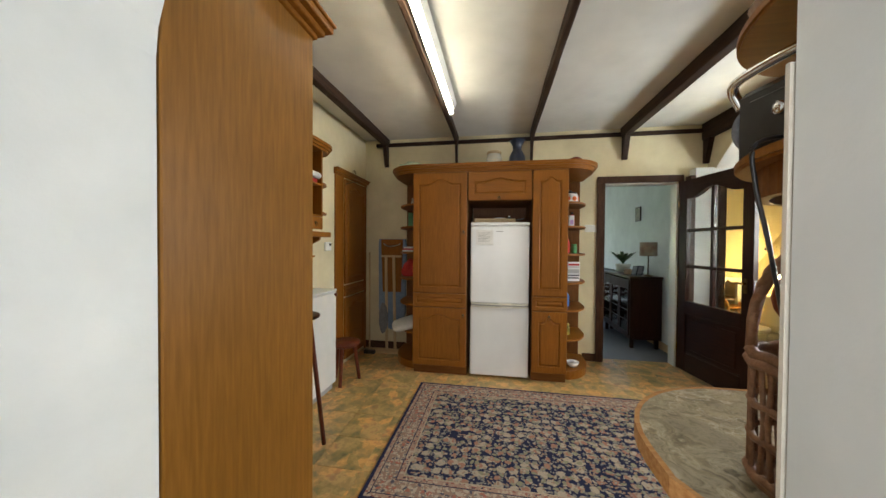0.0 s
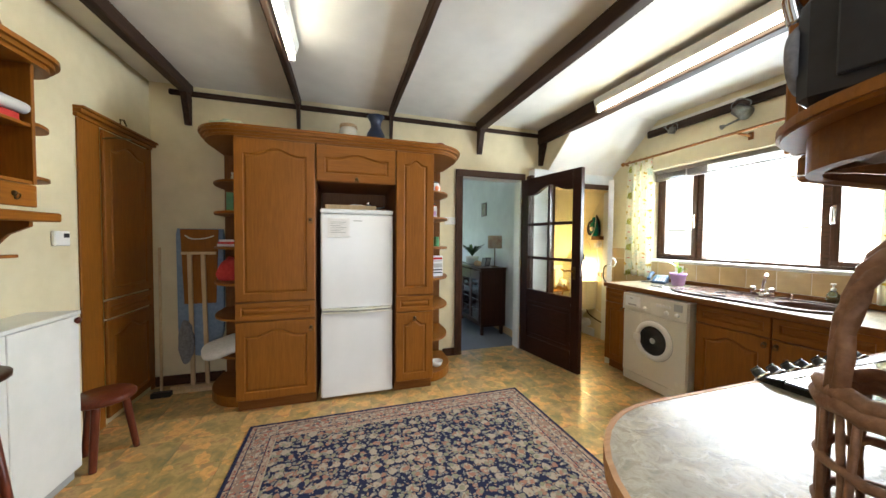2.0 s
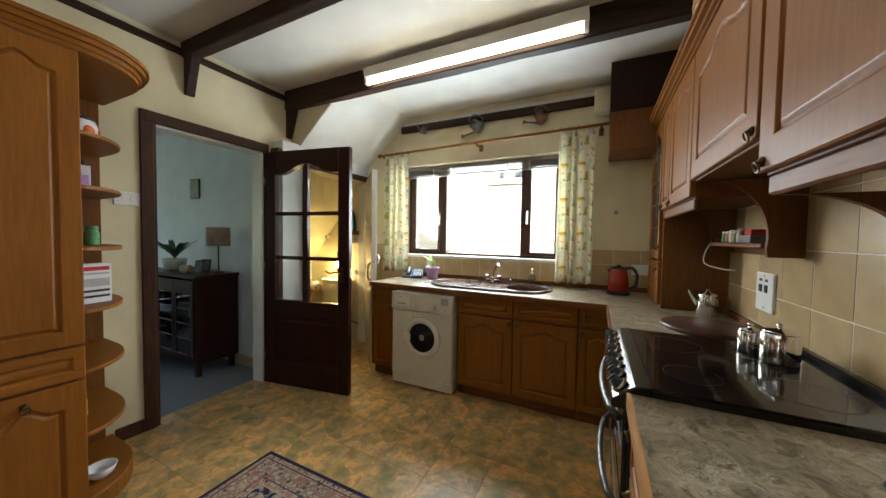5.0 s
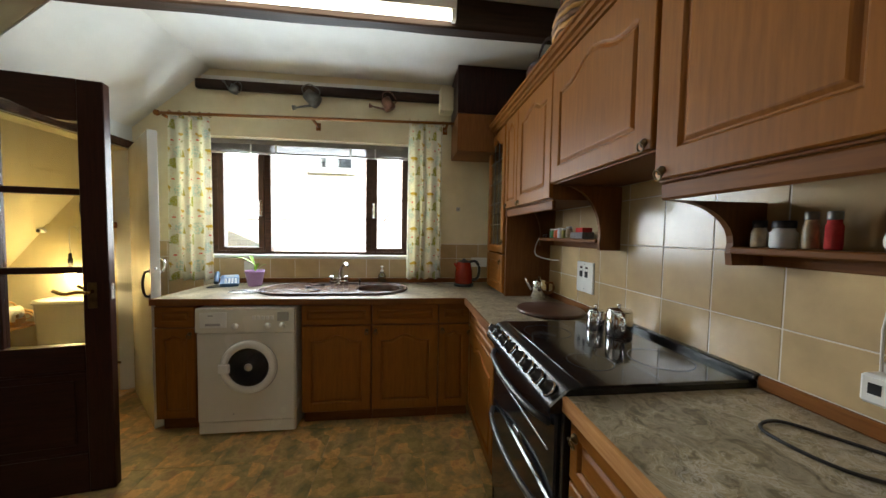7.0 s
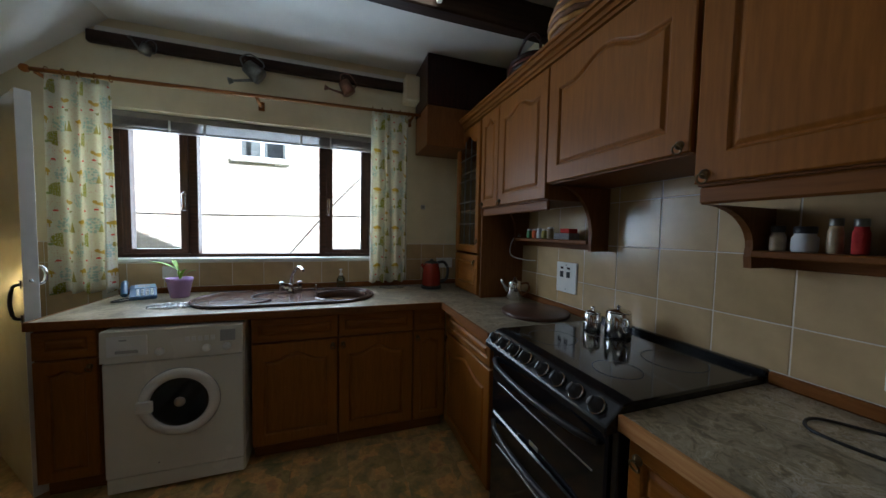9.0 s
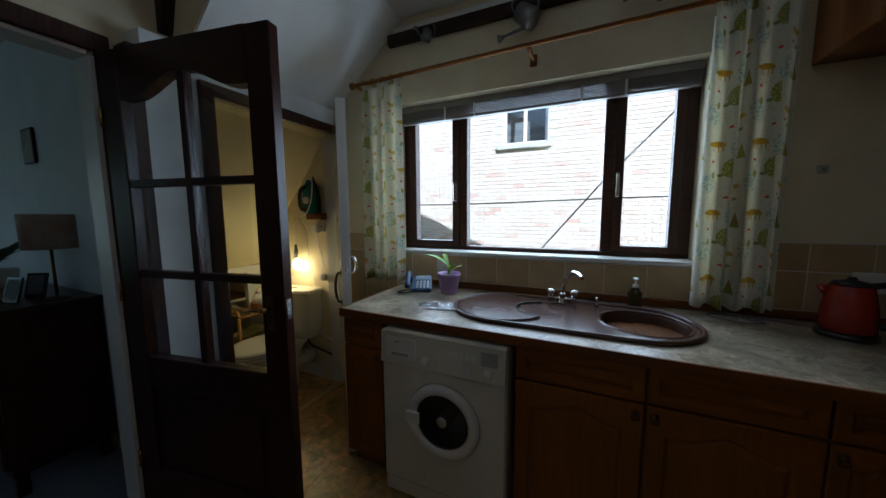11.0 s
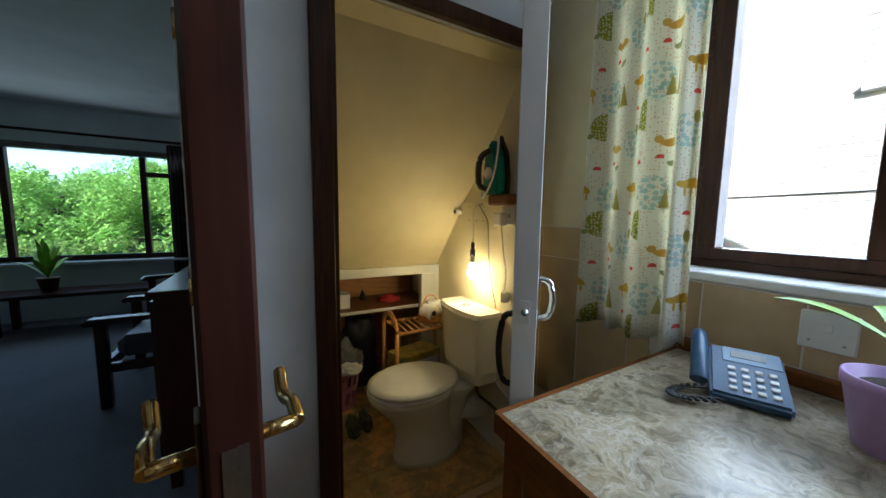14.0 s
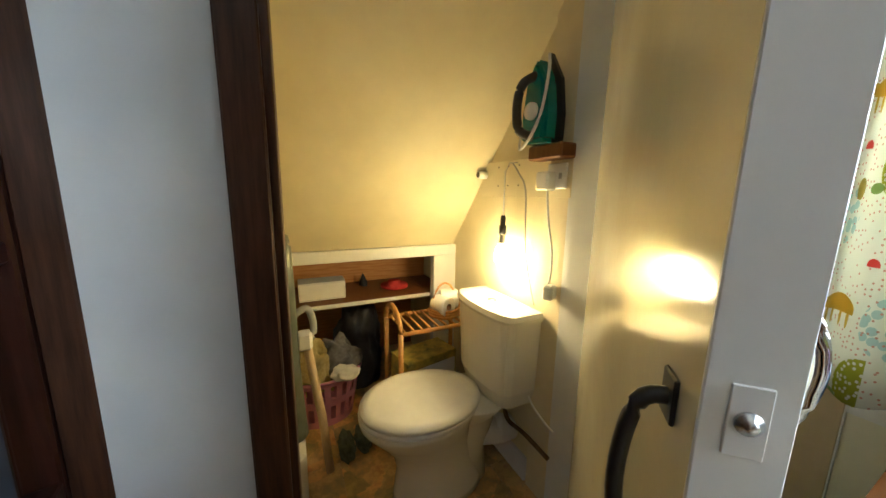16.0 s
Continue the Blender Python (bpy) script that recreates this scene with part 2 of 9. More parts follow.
def tile_vinyl():
    """Mottled slate-look vinyl, another tone on each tile."""
    m, nt, b = shader("slate_look_vinyl", 0.32)
    info = nt.nodes.new("ShaderNodeObjectInfo")
    tc = nt.nodes.new("ShaderNodeTexCoord")
    add = nt.nodes.new("ShaderNodeVectorMath")
    add.operation = "ADD"
    mul = nt.nodes.new("ShaderNodeMath")
    mul.operation, mul.inputs[1].default_value = "MULTIPLY", 37.0
    nt.links.new(info.outputs["Random"], mul.inputs[0])
    nt.links.new(tc.outputs["Object"], add.inputs[0])
    nt.links.new(mul.outputs[0], add.inputs[1])
    n = node(nt, "ShaderNodeTexNoise", Scale=8.5, Detail=8.0, Roughness=0.66, Distortion=0.15)
    nt.links.new(add.outputs[0], n.inputs[0])
    r = ramp(nt, n.outputs[0], [(0.28, (0.17, 0.155, 0.085)), (0.39, (0.30, 0.24, 0.110)), (0.47, (0.42, 0.285, 0.115)), (0.55, (0.56, 0.375, 0.160)), (0.64, (0.43, 0.245, 0.115)), (0.76, (0.27, 0.225, 0.12))])
    r.color_ramp.interpolation = "EASE"
    v = node(nt, "ShaderNodeTexVoronoi", Scale=11.0)
    wob = mixed(nt, 0.09, (0.0, 0.0, 0.0), n.outputs["Color"])
    jag = nt.nodes.new("ShaderNodeVectorMath")
    jag.operation = "ADD"
    nt.links.new(add.outputs[0], jag.inputs[0])
    nt.links.new(wob, jag.inputs[1])
    nt.links.new(jag.outputs[0], v.inputs[0])
    vr = ramp(nt, v.outputs["Color"], [(0.2, (0.78, 0.84, 0.72)), (0.5, (1.0, 1.0, 0.96)), (0.8, (1.38, 1.16, 0.92))])
    nt.links.new(mixed(nt, 1.0, r.outputs[0], vr.outputs[0], "MULTIPLY"), b.inputs["Base Color"])
    f = noise_tex(nt, 45, detail=5)
    bp = node(nt, "ShaderNodeBump", Strength=0.25, Distance=0.002)
    nt.links.new(f.outputs[0], bp.inputs["Height"])
    nt.links.new(bp.outputs[0], b.inputs["Normal"])
    rr = node(nt, "ShaderNodeMapRange")
    rr.inputs["To Min"].default_value, rr.inputs["To Max"].default_value = 0.2, 0.45
    nt.links.new(n.outputs[0], rr.inputs[0])
    nt.links.new(rr.outputs[0], b.inputs["Roughness"])
    return m


VINYL = tile_vinyl()
GROUT = surf("dark_grout", (0.22, 0.17, 0.09), (0.29, 0.22, 0.12), 40, 0.8, 0.2)


def marble(name, stops, scale, rough):
    """Laminate with a swirled marble print."""
    m, nt, b = shader(name, rough)
    tc = nt.nodes.new("ShaderNodeTexCoord")
    n0 = node(nt, "ShaderNodeTexNoise", Scale=scale * 0.5, Detail=3.0)
    nt.links.new(tc.outputs["Object"], n0.inputs[0])
    w = mixed(nt, 0.35, (0.0, 0.0, 0.0), n0.outputs["Color"])
    add = nt.nodes.new("ShaderNodeVectorMath")
    add.operation = "ADD"
    nt.links.new(tc.outputs["Object"], add.inputs[0])
    nt.links.new(w, add.inputs[1])
    n = node(nt, "ShaderNodeTexNoise", Scale=scale, Detail=8.0, Roughness=0.70, Distortion=0.55)
    nt.links.new(add.outputs[0], n.inputs[0])
    big = node(nt, "ShaderNodeTexNoise", Scale=scale * 0.28, Detail=4.0, Roughness=0.6)
    nt.links.new(add.outputs[0], big.inputs[0])
    cloud = ramp(nt, big.outputs[0], [(0.36, (0.62, 0.62, 0.64)), (0.62, (1.22, 1.2, 1.16))])
    col = mixed(nt, 1.0, ramp(nt, n.outputs[0], stops).outputs[0], cloud.outputs[0], "MULTIPLY")
    for vs, wd in ((scale * 0.55, 0.035), (scale * 1.3, 0.05)):
        wob = mixed(nt, 0.10, (0.0, 0.0, 0.0), n.outputs["Color"])
        sh = nt.nodes.new("ShaderNodeVectorMath")
        sh.operation = "ADD"
        nt.links.new(add.outputs[0], sh.inputs[0])
        nt.links.new(wob, sh.inputs[1])
        v = node(nt, "ShaderNodeTexVoronoi", Scale=vs)
        v.feature = "DISTANCE_TO_EDGE"
        nt.links.new(sh.outputs[0], v.inputs[0])
        line = ramp(nt, v.outputs["Distance"], [(0.0, (0.75, 0.75, 0.75)), (wd, (0, 0, 0))])
        patch = ramp(nt, big.outputs[0], [(0.45, (0, 0, 0)), (0.6, (1, 1, 1))])
        fac = mixed(nt, 1.0, line.outputs[0], patch.outputs[0], "MULTIPLY")
        col = mixed(nt, fac, col, (0.62, 0.59, 0.53))
    nt.links.new(col, b.inputs["Base Color"])
    f = noise_tex(nt, 60)
    bp = node(nt, "ShaderNodeBump", Strength=0.06, Distance=0.001)
    nt.links.new(f.outputs[0], bp.inputs["Height"])
    nt.links.new(bp.outputs[0], b.inputs["Normal"])
    return m


WORKTOP = marble("marble_print_laminate", [(0.30, (0.075, 0.062, 0.036)), (0.41, (0.19, 0.155, 0.088)), (0.47, (0.28, 0.235, 0.145)), (0.54, (0.40, 0.345, 0.24)), (0.60, (0.29, 0.245, 0.155)), (0.66, (0.19, 0.155, 0.092)), (0.73, (0.08, 0.066, 0.042))], 15.0, 0.28)


def tile_glaze(name, c1, c2, rough=0.2):
    m, nt, b = shader(name, rough)
    info = nt.nodes.new("ShaderNodeObjectInfo")
    base = ramp(nt, info.outputs["Random"], [(0.0, c1), (1.0, c2)])
    n = noise_tex(nt, 9, detail=5)
    tone = ramp(nt, n.outputs[0], [(0.3, (0.86, 0.86, 0.86)), (0.7, (1.04, 1.04, 1.04))])
    nt.links.new(mixed(nt, 1.0, base.outputs[0], tone.outputs[0], "MULTIPLY"), b.inputs["Base Color"])
    f = noise_tex(nt, 12)
    bp = node(nt, "ShaderNodeBump", Strength=0.1, Distance=0.002)
    nt.links.new(f.outputs[0], bp.inputs["Height"])
    nt.links.new(bp.outputs[0], b.inputs["Normal"])
    return m


TILE = tile_glaze("beige_wall_tile", (0.45, 0.325, 0.165), (0.55, 0.41, 0.225))
TILEGROUT = surf("pale_grout", (0.64, 0.59, 0.50), (0.72, 0.67, 0.57), 40, 0.8, 0.2)


def brick_mat():
    m, nt, b = shader("pale_brick", 0.85)
    tc = nt.nodes.new("ShaderNodeTexCoord")
    mp = nt.nodes.new("ShaderNodeMapping")
    mp.inputs["Rotation"].default_value = (radians(90), 0, radians(90))
    bt = node(nt, "ShaderNodeTexBrick", Scale=1.0, Mortar_Size=0.007, Brick_Width=0.225, Row_Height=0.075, Color1=(0.40, 0.20, 0.13, 1), Color2=(0.52, 0.34, 0.24, 1), Mortar=(0.50, 0.46, 0.40, 1))
    g = node(nt, "ShaderNodeSeparateXYZ")
    c = nt.nodes.new("ShaderNodeCombineXYZ")
    nt.links.new(tc.outputs["Object"], g.inputs[0])
    nt.links.new(g.outputs[1], c.inputs[0])
    nt.links.new(g.outputs[2], c.inputs[1])
    nt.links.new(c.outputs[0], bt.inputs[0])
    n = noise_tex(nt, 3.0, detail=5)
    tone = ramp(nt, n.outputs[0], [(0.3, (0.8, 0.8, 0.8)), (0.7, (1.1, 1.1, 1.1))])
    nt.links.new(mixed(nt, 1.0, bt.outputs[0], tone.outputs[0], "MULTIPLY"), b.inputs["Base Color"])
    bp = node(nt, "ShaderNodeBump", Strength=0.5, Distance=0.006)
    bp.invert = True
    nt.links.new(bt.outputs["Fac"], bp.inputs["Height"])
    nt.links.new(bp.outputs[0], b.inputs["Normal"])
    return m


BRICK = brick_mat()


def curtain_mat():
    """White cotton with a woodland print: hills, pine triangles, small animals, leaves and dots, in metres of cloth."""
    m, nt, b = shader("printed_curtain_cotton", 0.9, spec=0.1)
    uv = nt.nodes.new("ShaderNodeUVMap")
    sep = nt.nodes.new("ShaderNodeSeparateXYZ")
    nt.links.new(uv.outputs[0], sep.inputs[0])

    def calc(op, a, c=0.0):
        n = nt.nodes.new("ShaderNodeMath")
        n.operation = op
        for k, v in ((0, a), (1, c)):
            if hasattr(v, "links"):
                nt.links.new(v, n.inputs[k])
            else:
                n.inputs[k].default_value = v
        return n.outputs[0]

    def cell(px, py, ox, oy):
        """Place within a repeat of px by py metres, from the motif's centre."""
        out = []
        for k, p, o in ((0, px, ox), (1, py, oy)):
            f = calc("FRACT", calc("DIVIDE", calc("ADD", calc("MULTIPLY", sep.outputs[k], 0.78), o + 20 * p), p))
            out.append(calc("MULTIPLY", calc("SUBTRACT", f, 0.5), p))
        return out

    def both(*parts):
        r = parts[0]
        for p in parts[1:]:
            r = calc("MULTIPLY", r, p)
        return r

    def oval(x, y, rx, ry, x0=0.0, y0=0.0):
        dx, dy = calc("DIVIDE", calc("SUBTRACT", x, x0), rx), calc("DIVIDE", calc("SUBTRACT", y, y0), ry)
        return calc("LESS_THAN", calc("ADD", calc("MULTIPLY", dx, dx), calc("MULTIPLY", dy, dy)), 1.0)

    def pine(x, y, w, h, x0=0.0):
        side = calc("DIVIDE", calc("ABSOLUTE", calc("SUBTRACT", x, x0)), w / 2)
        rise = calc("DIVIDE", calc("ADD", y, h / 2), h)
        return both(calc("LESS_THAN", calc("ADD", side, rise), 1.0), calc("GREATER_THAN", rise, 0.0))

    def dots(scale, size, share, shift):
        mp = nt.nodes.new("ShaderNodeMapping")
        mp.inputs["Location"].default_value = (shift, shift * 1.7, 0)
        mp.inputs["Scale"].default_value = (scale, scale, scale)
        nt.links.new(uv.outputs[0], mp.inputs[0])
        v = node(nt, "ShaderNodeTexVoronoi", Scale=1.0, Randomness=0.7)
        v.voronoi_dimensions = "2D"
        nt.links.new(mp.outputs[0], v.inputs[0])
        sc = nt.nodes.new("ShaderNodeSeparateColor")
        nt.links.new(v.outputs["Color"], sc.inputs[0])
        return both(calc("LESS_THAN", v.outputs["Distance"], size), calc("LESS_THAN", sc.outputs[0], share))

    c = (0.76, 0.77, 0.73)
    PX, PY_ = 0.205, 0.235
    olive, mustard, teal, red = (0.40, 0.36, 0.10), (0.56, 0.40, 0.07), (0.46, 0.60, 0.62), (0.66, 0.13, 0.11)
    for ox, oy, r in ((0.02, 0.03, 0.034), (0.12, 0.15, 0.030)):
        x, y = cell(PX, PY_, ox, oy)
        c = mixed(nt, both(oval(x, y, r, r * 1.1), dots(62.0, 0.40, 0.9, 0.3)), c, teal)
    c = mixed(nt, dots(118.0, 0.19, 0.42, 4.1), c, (0.60, 0.33, 0.28))
    x, y = cell(PX, PY_, 0.0, 0.10)
    hill = both(oval(x, y, 0.033, 0.033), calc("GREATER_THAN", x, 0.0))
    c = mixed(nt, hill, c, (0.36, 0.37, 0.04))
    c = mixed(nt, both(hill, dots(130.0, 0.30, 0.8, 1.3)), c, (0.74, 0.74, 0.68))
    x, y = cell(PX, PY_, 0.075, 0.04)
    c = mixed(nt, pine(x, y, 0.034, 0.052), c, olive)
    c = mixed(nt, pine(x, y, 0.026, 0.044, 0.030), c, (0.44, 0.40, 0.16))
    x, y = cell(PX, PY_, 0.15, 0.02)
    back = both(oval(x, y, 0.030, 0.017), calc("GREATER_THAN", y, -0.004))
    c = mixed(nt, back, c, mustard)
    c = mixed(nt, oval(x, y, 0.009, 0.006, 0.030, 0.004), c, mustard)
    for lx in (-0.022, -0.008, 0.010, 0.022):
        c = mixed(nt, oval(x, y, 0.0025, 0.011, lx, -0.010), c, mustard)
    x, y = cell(PX, PY_, 0.055, 0.16)
    c = mixed(nt, oval(x, y, 0.026, 0.009), c, (0.58, 0.42, 0.12))
    c = mixed(nt, oval(x, y, 0.008, 0.008, 0.028, 0.008), c, (0.58, 0.42, 0.12))
    c = mixed(nt, both(oval(x, y, 0.016, 0.010, -0.004, -0.040), calc("LESS_THAN", y, -0.038)), c, (0.36, 0.36, 0.20))
    x, y = cell(PX, PY_, 0.17, 0.12)
    c = mixed(nt, oval(x, y, 0.011, 0.006), c, (0.30, 0.38, 0.16))
    c = mixed(nt, oval(x, y, 0.008, 0.012, 0.030, 0.0), c, (0.42, 0.36, 0.12))
    for ox, oy in ((0.03, 0.19), (0.135, 0.075), (0.19, 0.20)):
        x, y = cell(PX, PY_, ox, oy)
        c = mixed(nt, both(oval(x, y, 0.0075, 0.007), calc("GREATER_THAN", y, -0.002)), c, red)
    nt.links.new(c, b.inputs["Base Color"])
    tr = nt.nodes.new("ShaderNodeBsdfTranslucent")
    nt.links.new(mixed(nt, 1.0, c, (1.0, 0.94, 0.74), "MULTIPLY"), tr.inputs[0])
    mx = nt.nodes.new("ShaderNodeMixShader")
    mx.inputs[0].default_value = 0.6
    nt.links.new(b.outputs[0], mx.inputs[1])
    nt.links.new(tr.outputs[0], mx.inputs[2])
    nt.links.new(mx.outputs[0], nt.nodes["Material Output"].inputs[0])
    return m


CURTAIN = curtain_mat()


def rug_mat(name, ground, spots, scale):
    """Woven rug field: a dark or pale ground with floral motifs."""
    m, nt, b = shader(name, 0.95, spec=0.1)
    tc = nt.nodes.new("ShaderNodeTexCoord")
    wob = node(nt, "ShaderNodeTexNoise", Scale=24.0, Detail=3.0)
    nt.links.new(tc.outputs["Object"], wob.inputs[0])
    sh = mixed(nt, 0.045, (0.0, 0.0, 0.0), wob.outputs["Color"])
    add = nt.nodes.new("ShaderNodeVectorMath")
    add.operation = "ADD"
    nt.links.new(tc.outputs["Object"], add.inputs[0])
    nt.links.new(sh, add.inputs[1])
    col = ground
    for k, (s, size, c, limit) in enumerate(spots):
        mp = nt.nodes.new("ShaderNodeMapping")
        mp.inputs["Location"].default_value = (k * 1.37, k * 2.11, 0)
        nt.links.new(add.outputs[0], mp.inputs[0])
        v = node(nt, "ShaderNodeTexVoronoi", Scale=s * scale, Randomness=0.62)
        v.voronoi_dimensions = "2D"
        nt.links.new(mp.outputs[0], v.inputs[0])
        sep = nt.nodes.new("ShaderNodeSeparateColor")
        nt.links.new(v.outputs["Color"], sep.inputs[0])
        near = ramp(nt, v.outputs["Distance"], [(size, (1, 1, 1)), (size + 0.05, (0, 0, 0))])
        pick = nt.nodes.new("ShaderNodeMath")
        pick.operation, pick.inputs[1].default_value = "LESS_THAN", limit
        nt.links.new(sep.outputs[1], pick.inputs[0])
        mul = nt.nodes.new("ShaderNodeMath")
        mul.operation = "MULTIPLY"
        nt.links.new(near.outputs[0], mul.inputs[0])
        nt.links.new(pick.outputs[0], mul.inputs[1])
        col = mixed(nt, mul.outputs[0], col, c)
    pile = noise_tex(nt, 260, detail=3)
    tone = ramp(nt, pile.outputs[0], [(0.3, (0.75, 0.75, 0.75)), (0.7, (1.15, 1.15, 1.15))])
    nt.links.new(mixed(nt, 1.0, col, tone.outputs[0], "MULTIPLY"), b.inputs["Base Color"])
    bp = node(nt, "ShaderNodeBump", Strength=0.7, Distance=0.003)
    nt.links.new(pile.outputs[0], bp.inputs["Height"])
    nt.links.new(bp.outputs[0], b.inputs["Normal"])
    return m


CREAMY, ROSE, SAGE, NAVY = (0.40, 0.33, 0.25), (0.34, 0.17, 0.12), (0.25, 0.24, 0.16), (0.022, 0.026, 0.06)
RUG_FIELD = rug_mat("rug_navy_field", NAVY, [(24, 0.30, (0.20, 0.19, 0.17), 0.55), (11, 0.33, CREAMY, 0.6), (11, 0.24, ROSE, 0.6), (11, 0.12, CREAMY, 0.6), (17, 0.27, SAGE, 0.45), (28, 0.24, (0.30, 0.20, 0.14), 0.45), (40, 0.25, (0.30, 0.28, 0.24), 0.3)], 1.25)
RUG_BORDER = rug_mat("rug_rose_border", (0.30, 0.20, 0.15), [(30, 0.34, (0.44, 0.36, 0.28), 0.7), (26, 0.26, (0.09, 0.085, 0.11), 0.4), (24, 0.30, (0.36, 0.14, 0.10), 0.35), (44, 0.25, (0.22, 0.19, 0.16), 0.5), (52, 0.2, (0.50, 0.42, 0.32), 0.5)], 1.0)
RUG_ROSE = rug_mat("rug_rose_guard", (0.36, 0.24, 0.18), [(46, 0.34, (0.46, 0.37, 0.28), 0.6), (38, 0.28, (0.30, 0.12, 0.09), 0.4), (50, 0.26, NAVY, 0.25)], 1.0)
RUG_LINE = surf("rug_navy_edge", (0.020, 0.022, 0.05), (0.035, 0.038, 0.08), 200, 0.95, 0.6, spec=0.1)
RUG_PALE = surf("rug_pale_line", (0.38, 0.30, 0.22), (0.46, 0.38, 0.28), 200, 0.95, 0.6, spec=0.1)

# ---- mesh helpers ----
def B():
    return bmesh.new()


def bx(bm, x0, x1, y0, y1, z0, z1, bev=0.002, mat=None):
    """A box with eased edges, added to bm."""
    r = bmesh.ops.create_cube(bm, size=1.0)
    vs = r["verts"]
    for v in vs:
        v.co = Vector(((x0 + x1) / 2 + v.co.x * (x1 - x0), (y0 + y1) / 2 + v.co.y * (y1 - y0), (z0 + z1) / 2 + v.co.z * (z1 - z0)))
    if mat is not None:
        bmesh.ops.transform(bm, matrix=mat, verts=vs)
    bev = min(bev, 0.3 * min(abs(x1 - x0), abs(y1 - y0), abs(z1 - z0)))
    if bev > 0.0004:
        es = list({e for v in vs for e in v.link_edges})
        bmesh.ops.bevel(bm, geom=es, offset=bev, segments=1, affect="EDGES")
    return bm


def box_of(*a, bev=0.002):
    return bx(B(), *a, bev=bev)


def prism(bm, pts, z0, z1, axis="z"):
    """An outline drawn out along an axis; pts run in the two other axes."""
    put = {"z": lambda a, b, c: (a, b, c), "x": lambda a, b, c: (c, a, b), "y": lambda a, b, c: (a, c, b)}[axis]
    lo = [bm.verts.new(put(a, b, z0)) for a, b in pts]
    hi = [bm.verts.new(put(a, b, z1)) for a, b in pts]
    n = len(pts)
    fs = [bm.faces.new(lo[::-1]), bm.faces.new(hi)]
    for i in range(n):
        fs.append(bm.faces.new((lo[i], lo[(i + 1) % n], hi[(i + 1) % n], hi[i])))
    bmesh.ops.recalc_face_normals(bm, faces=fs)
    return bm


def lathe(bm, prof, cx=0, cy=0, n=28, cap=True):
    """A turned shape from (radius, z) pairs."""
    rings = []
    for r, z in prof:
        rings.append([bm.verts.new((cx + r * math.cos(2 * math.pi * k / n), cy + r * math.sin(2 * math.pi * k / n), z)) for k in range(n)])
    fs = []
    for a, b in zip(rings, rings[1:]):
        for k in range(n):
            fs.append(bm.faces.new((a[k], a[(k + 1) % n], b[(k + 1) % n], b[k])))
    if cap:
        fs += [bm.faces.new(rings[0][::-1]), bm.faces.new(rings[-1])]
    for f in fs:
        f.smooth = True
    return bm


def tube(bm, pts, r, n=8, taper=None):
    """A round bar along a line of points."""
    pts = [Vector(p) for p in pts]
    rings, up = [], Vector((0, 0, 1))
    for i, p in enumerate(pts):
        d = (pts[min(i + 1, len(pts) - 1)] - pts[max(i - 1, 0)]).normalized()
        a = d.cross(up if abs(d.dot(up)) < 0.95 else Vector((1, 0, 0))).normalized()
        b = d.cross(a)
        q = r if taper is None else r + (taper - r) * i / max(len(pts) - 1, 1)
        rings.append([bm.verts.new(p + (a * math.cos(2 * math.pi * k / n) + b * math.sin(2 * math.pi * k / n)) * q) for k in range(n)])
    fs = []
    for a, b in zip(rings, rings[1:]):
        for k in range(n):
            fs.append(bm.faces.new((a[k], a[(k + 1) % n], b[(k + 1) % n], b[k])))
    for f in fs:
        f.smooth = True
    fs += [bm.faces.new(rings[0]), bm.faces.new(rings[-1])]
    bmesh.ops.recalc_face_normals(bm, faces=fs)
    return bm


def arc(cx, cy, r, a0, a1, n=10):
    return [(cx + r * math.cos(radians(a0 + (a1 - a0) * k / n)), cy + r * math.sin(radians(a0 + (a1 - a0) * k / n))) for k in range(n + 1)]


def curve_pts(ctrl, n=8):
    """A smooth line through the control points."""
    c = [Vector(p) for p in ctrl]
    out = []
    for i in range(len(c) - 1):
        p0, p1, p2, p3 = c[max(i - 1, 0)], c[i], c[i + 1], c[min(i + 2, len(c) - 1)]
        for k in range(n):
            t = k / n
            out.append(0.5 * ((2 * p1) + (p2 - p0) * t + (2 * p0 - 5 * p1 + 4 * p2 - p3) * t * t + (3 * p1 - p0 - 3 * p2 + p3) * t ** 3))
    return out + [c[-1]]


def mesh_of(name, bm, material):
    me = bpy.data.meshes.new(name)
    bm.to_mesh(me)
    bm.free()
    me.materials.append(material)
    return me


def part(name, bm, material, parent, label=""):
    ob = new(name, mesh_of(name, bm, material))
    ob.parent = parent
    return tagged(ob, label)


def thing(name, x, y, z, rz, label, category, group="", kind=""):
    ob = new(name)
    ob.empty_display_size = 0.05
    ob.matrix_world = pose(x, y, z, 0, 0, rz)
    return tagged(ob, label, category, group, kind)


def solid(name, bm, material, label, category, x=0, y=0, z=0, rz=0, group="", kind=""):
    ob = new(name, mesh_of(name, bm, material))
    ob.matrix_world = pose(x, y, z, 0, 0, rz)
    return tagged(ob, label, category, group, kind)


def struct(name, bm, material, label, category="wall"):
    return solid(name, bm, material, label, category, kind="structure")


def bump_shape(u, flat=0.72):
    u = abs(u)
    return 0.0 if u > flat else 0.5 + 0.5 * math.cos(math.pi * u / flat)


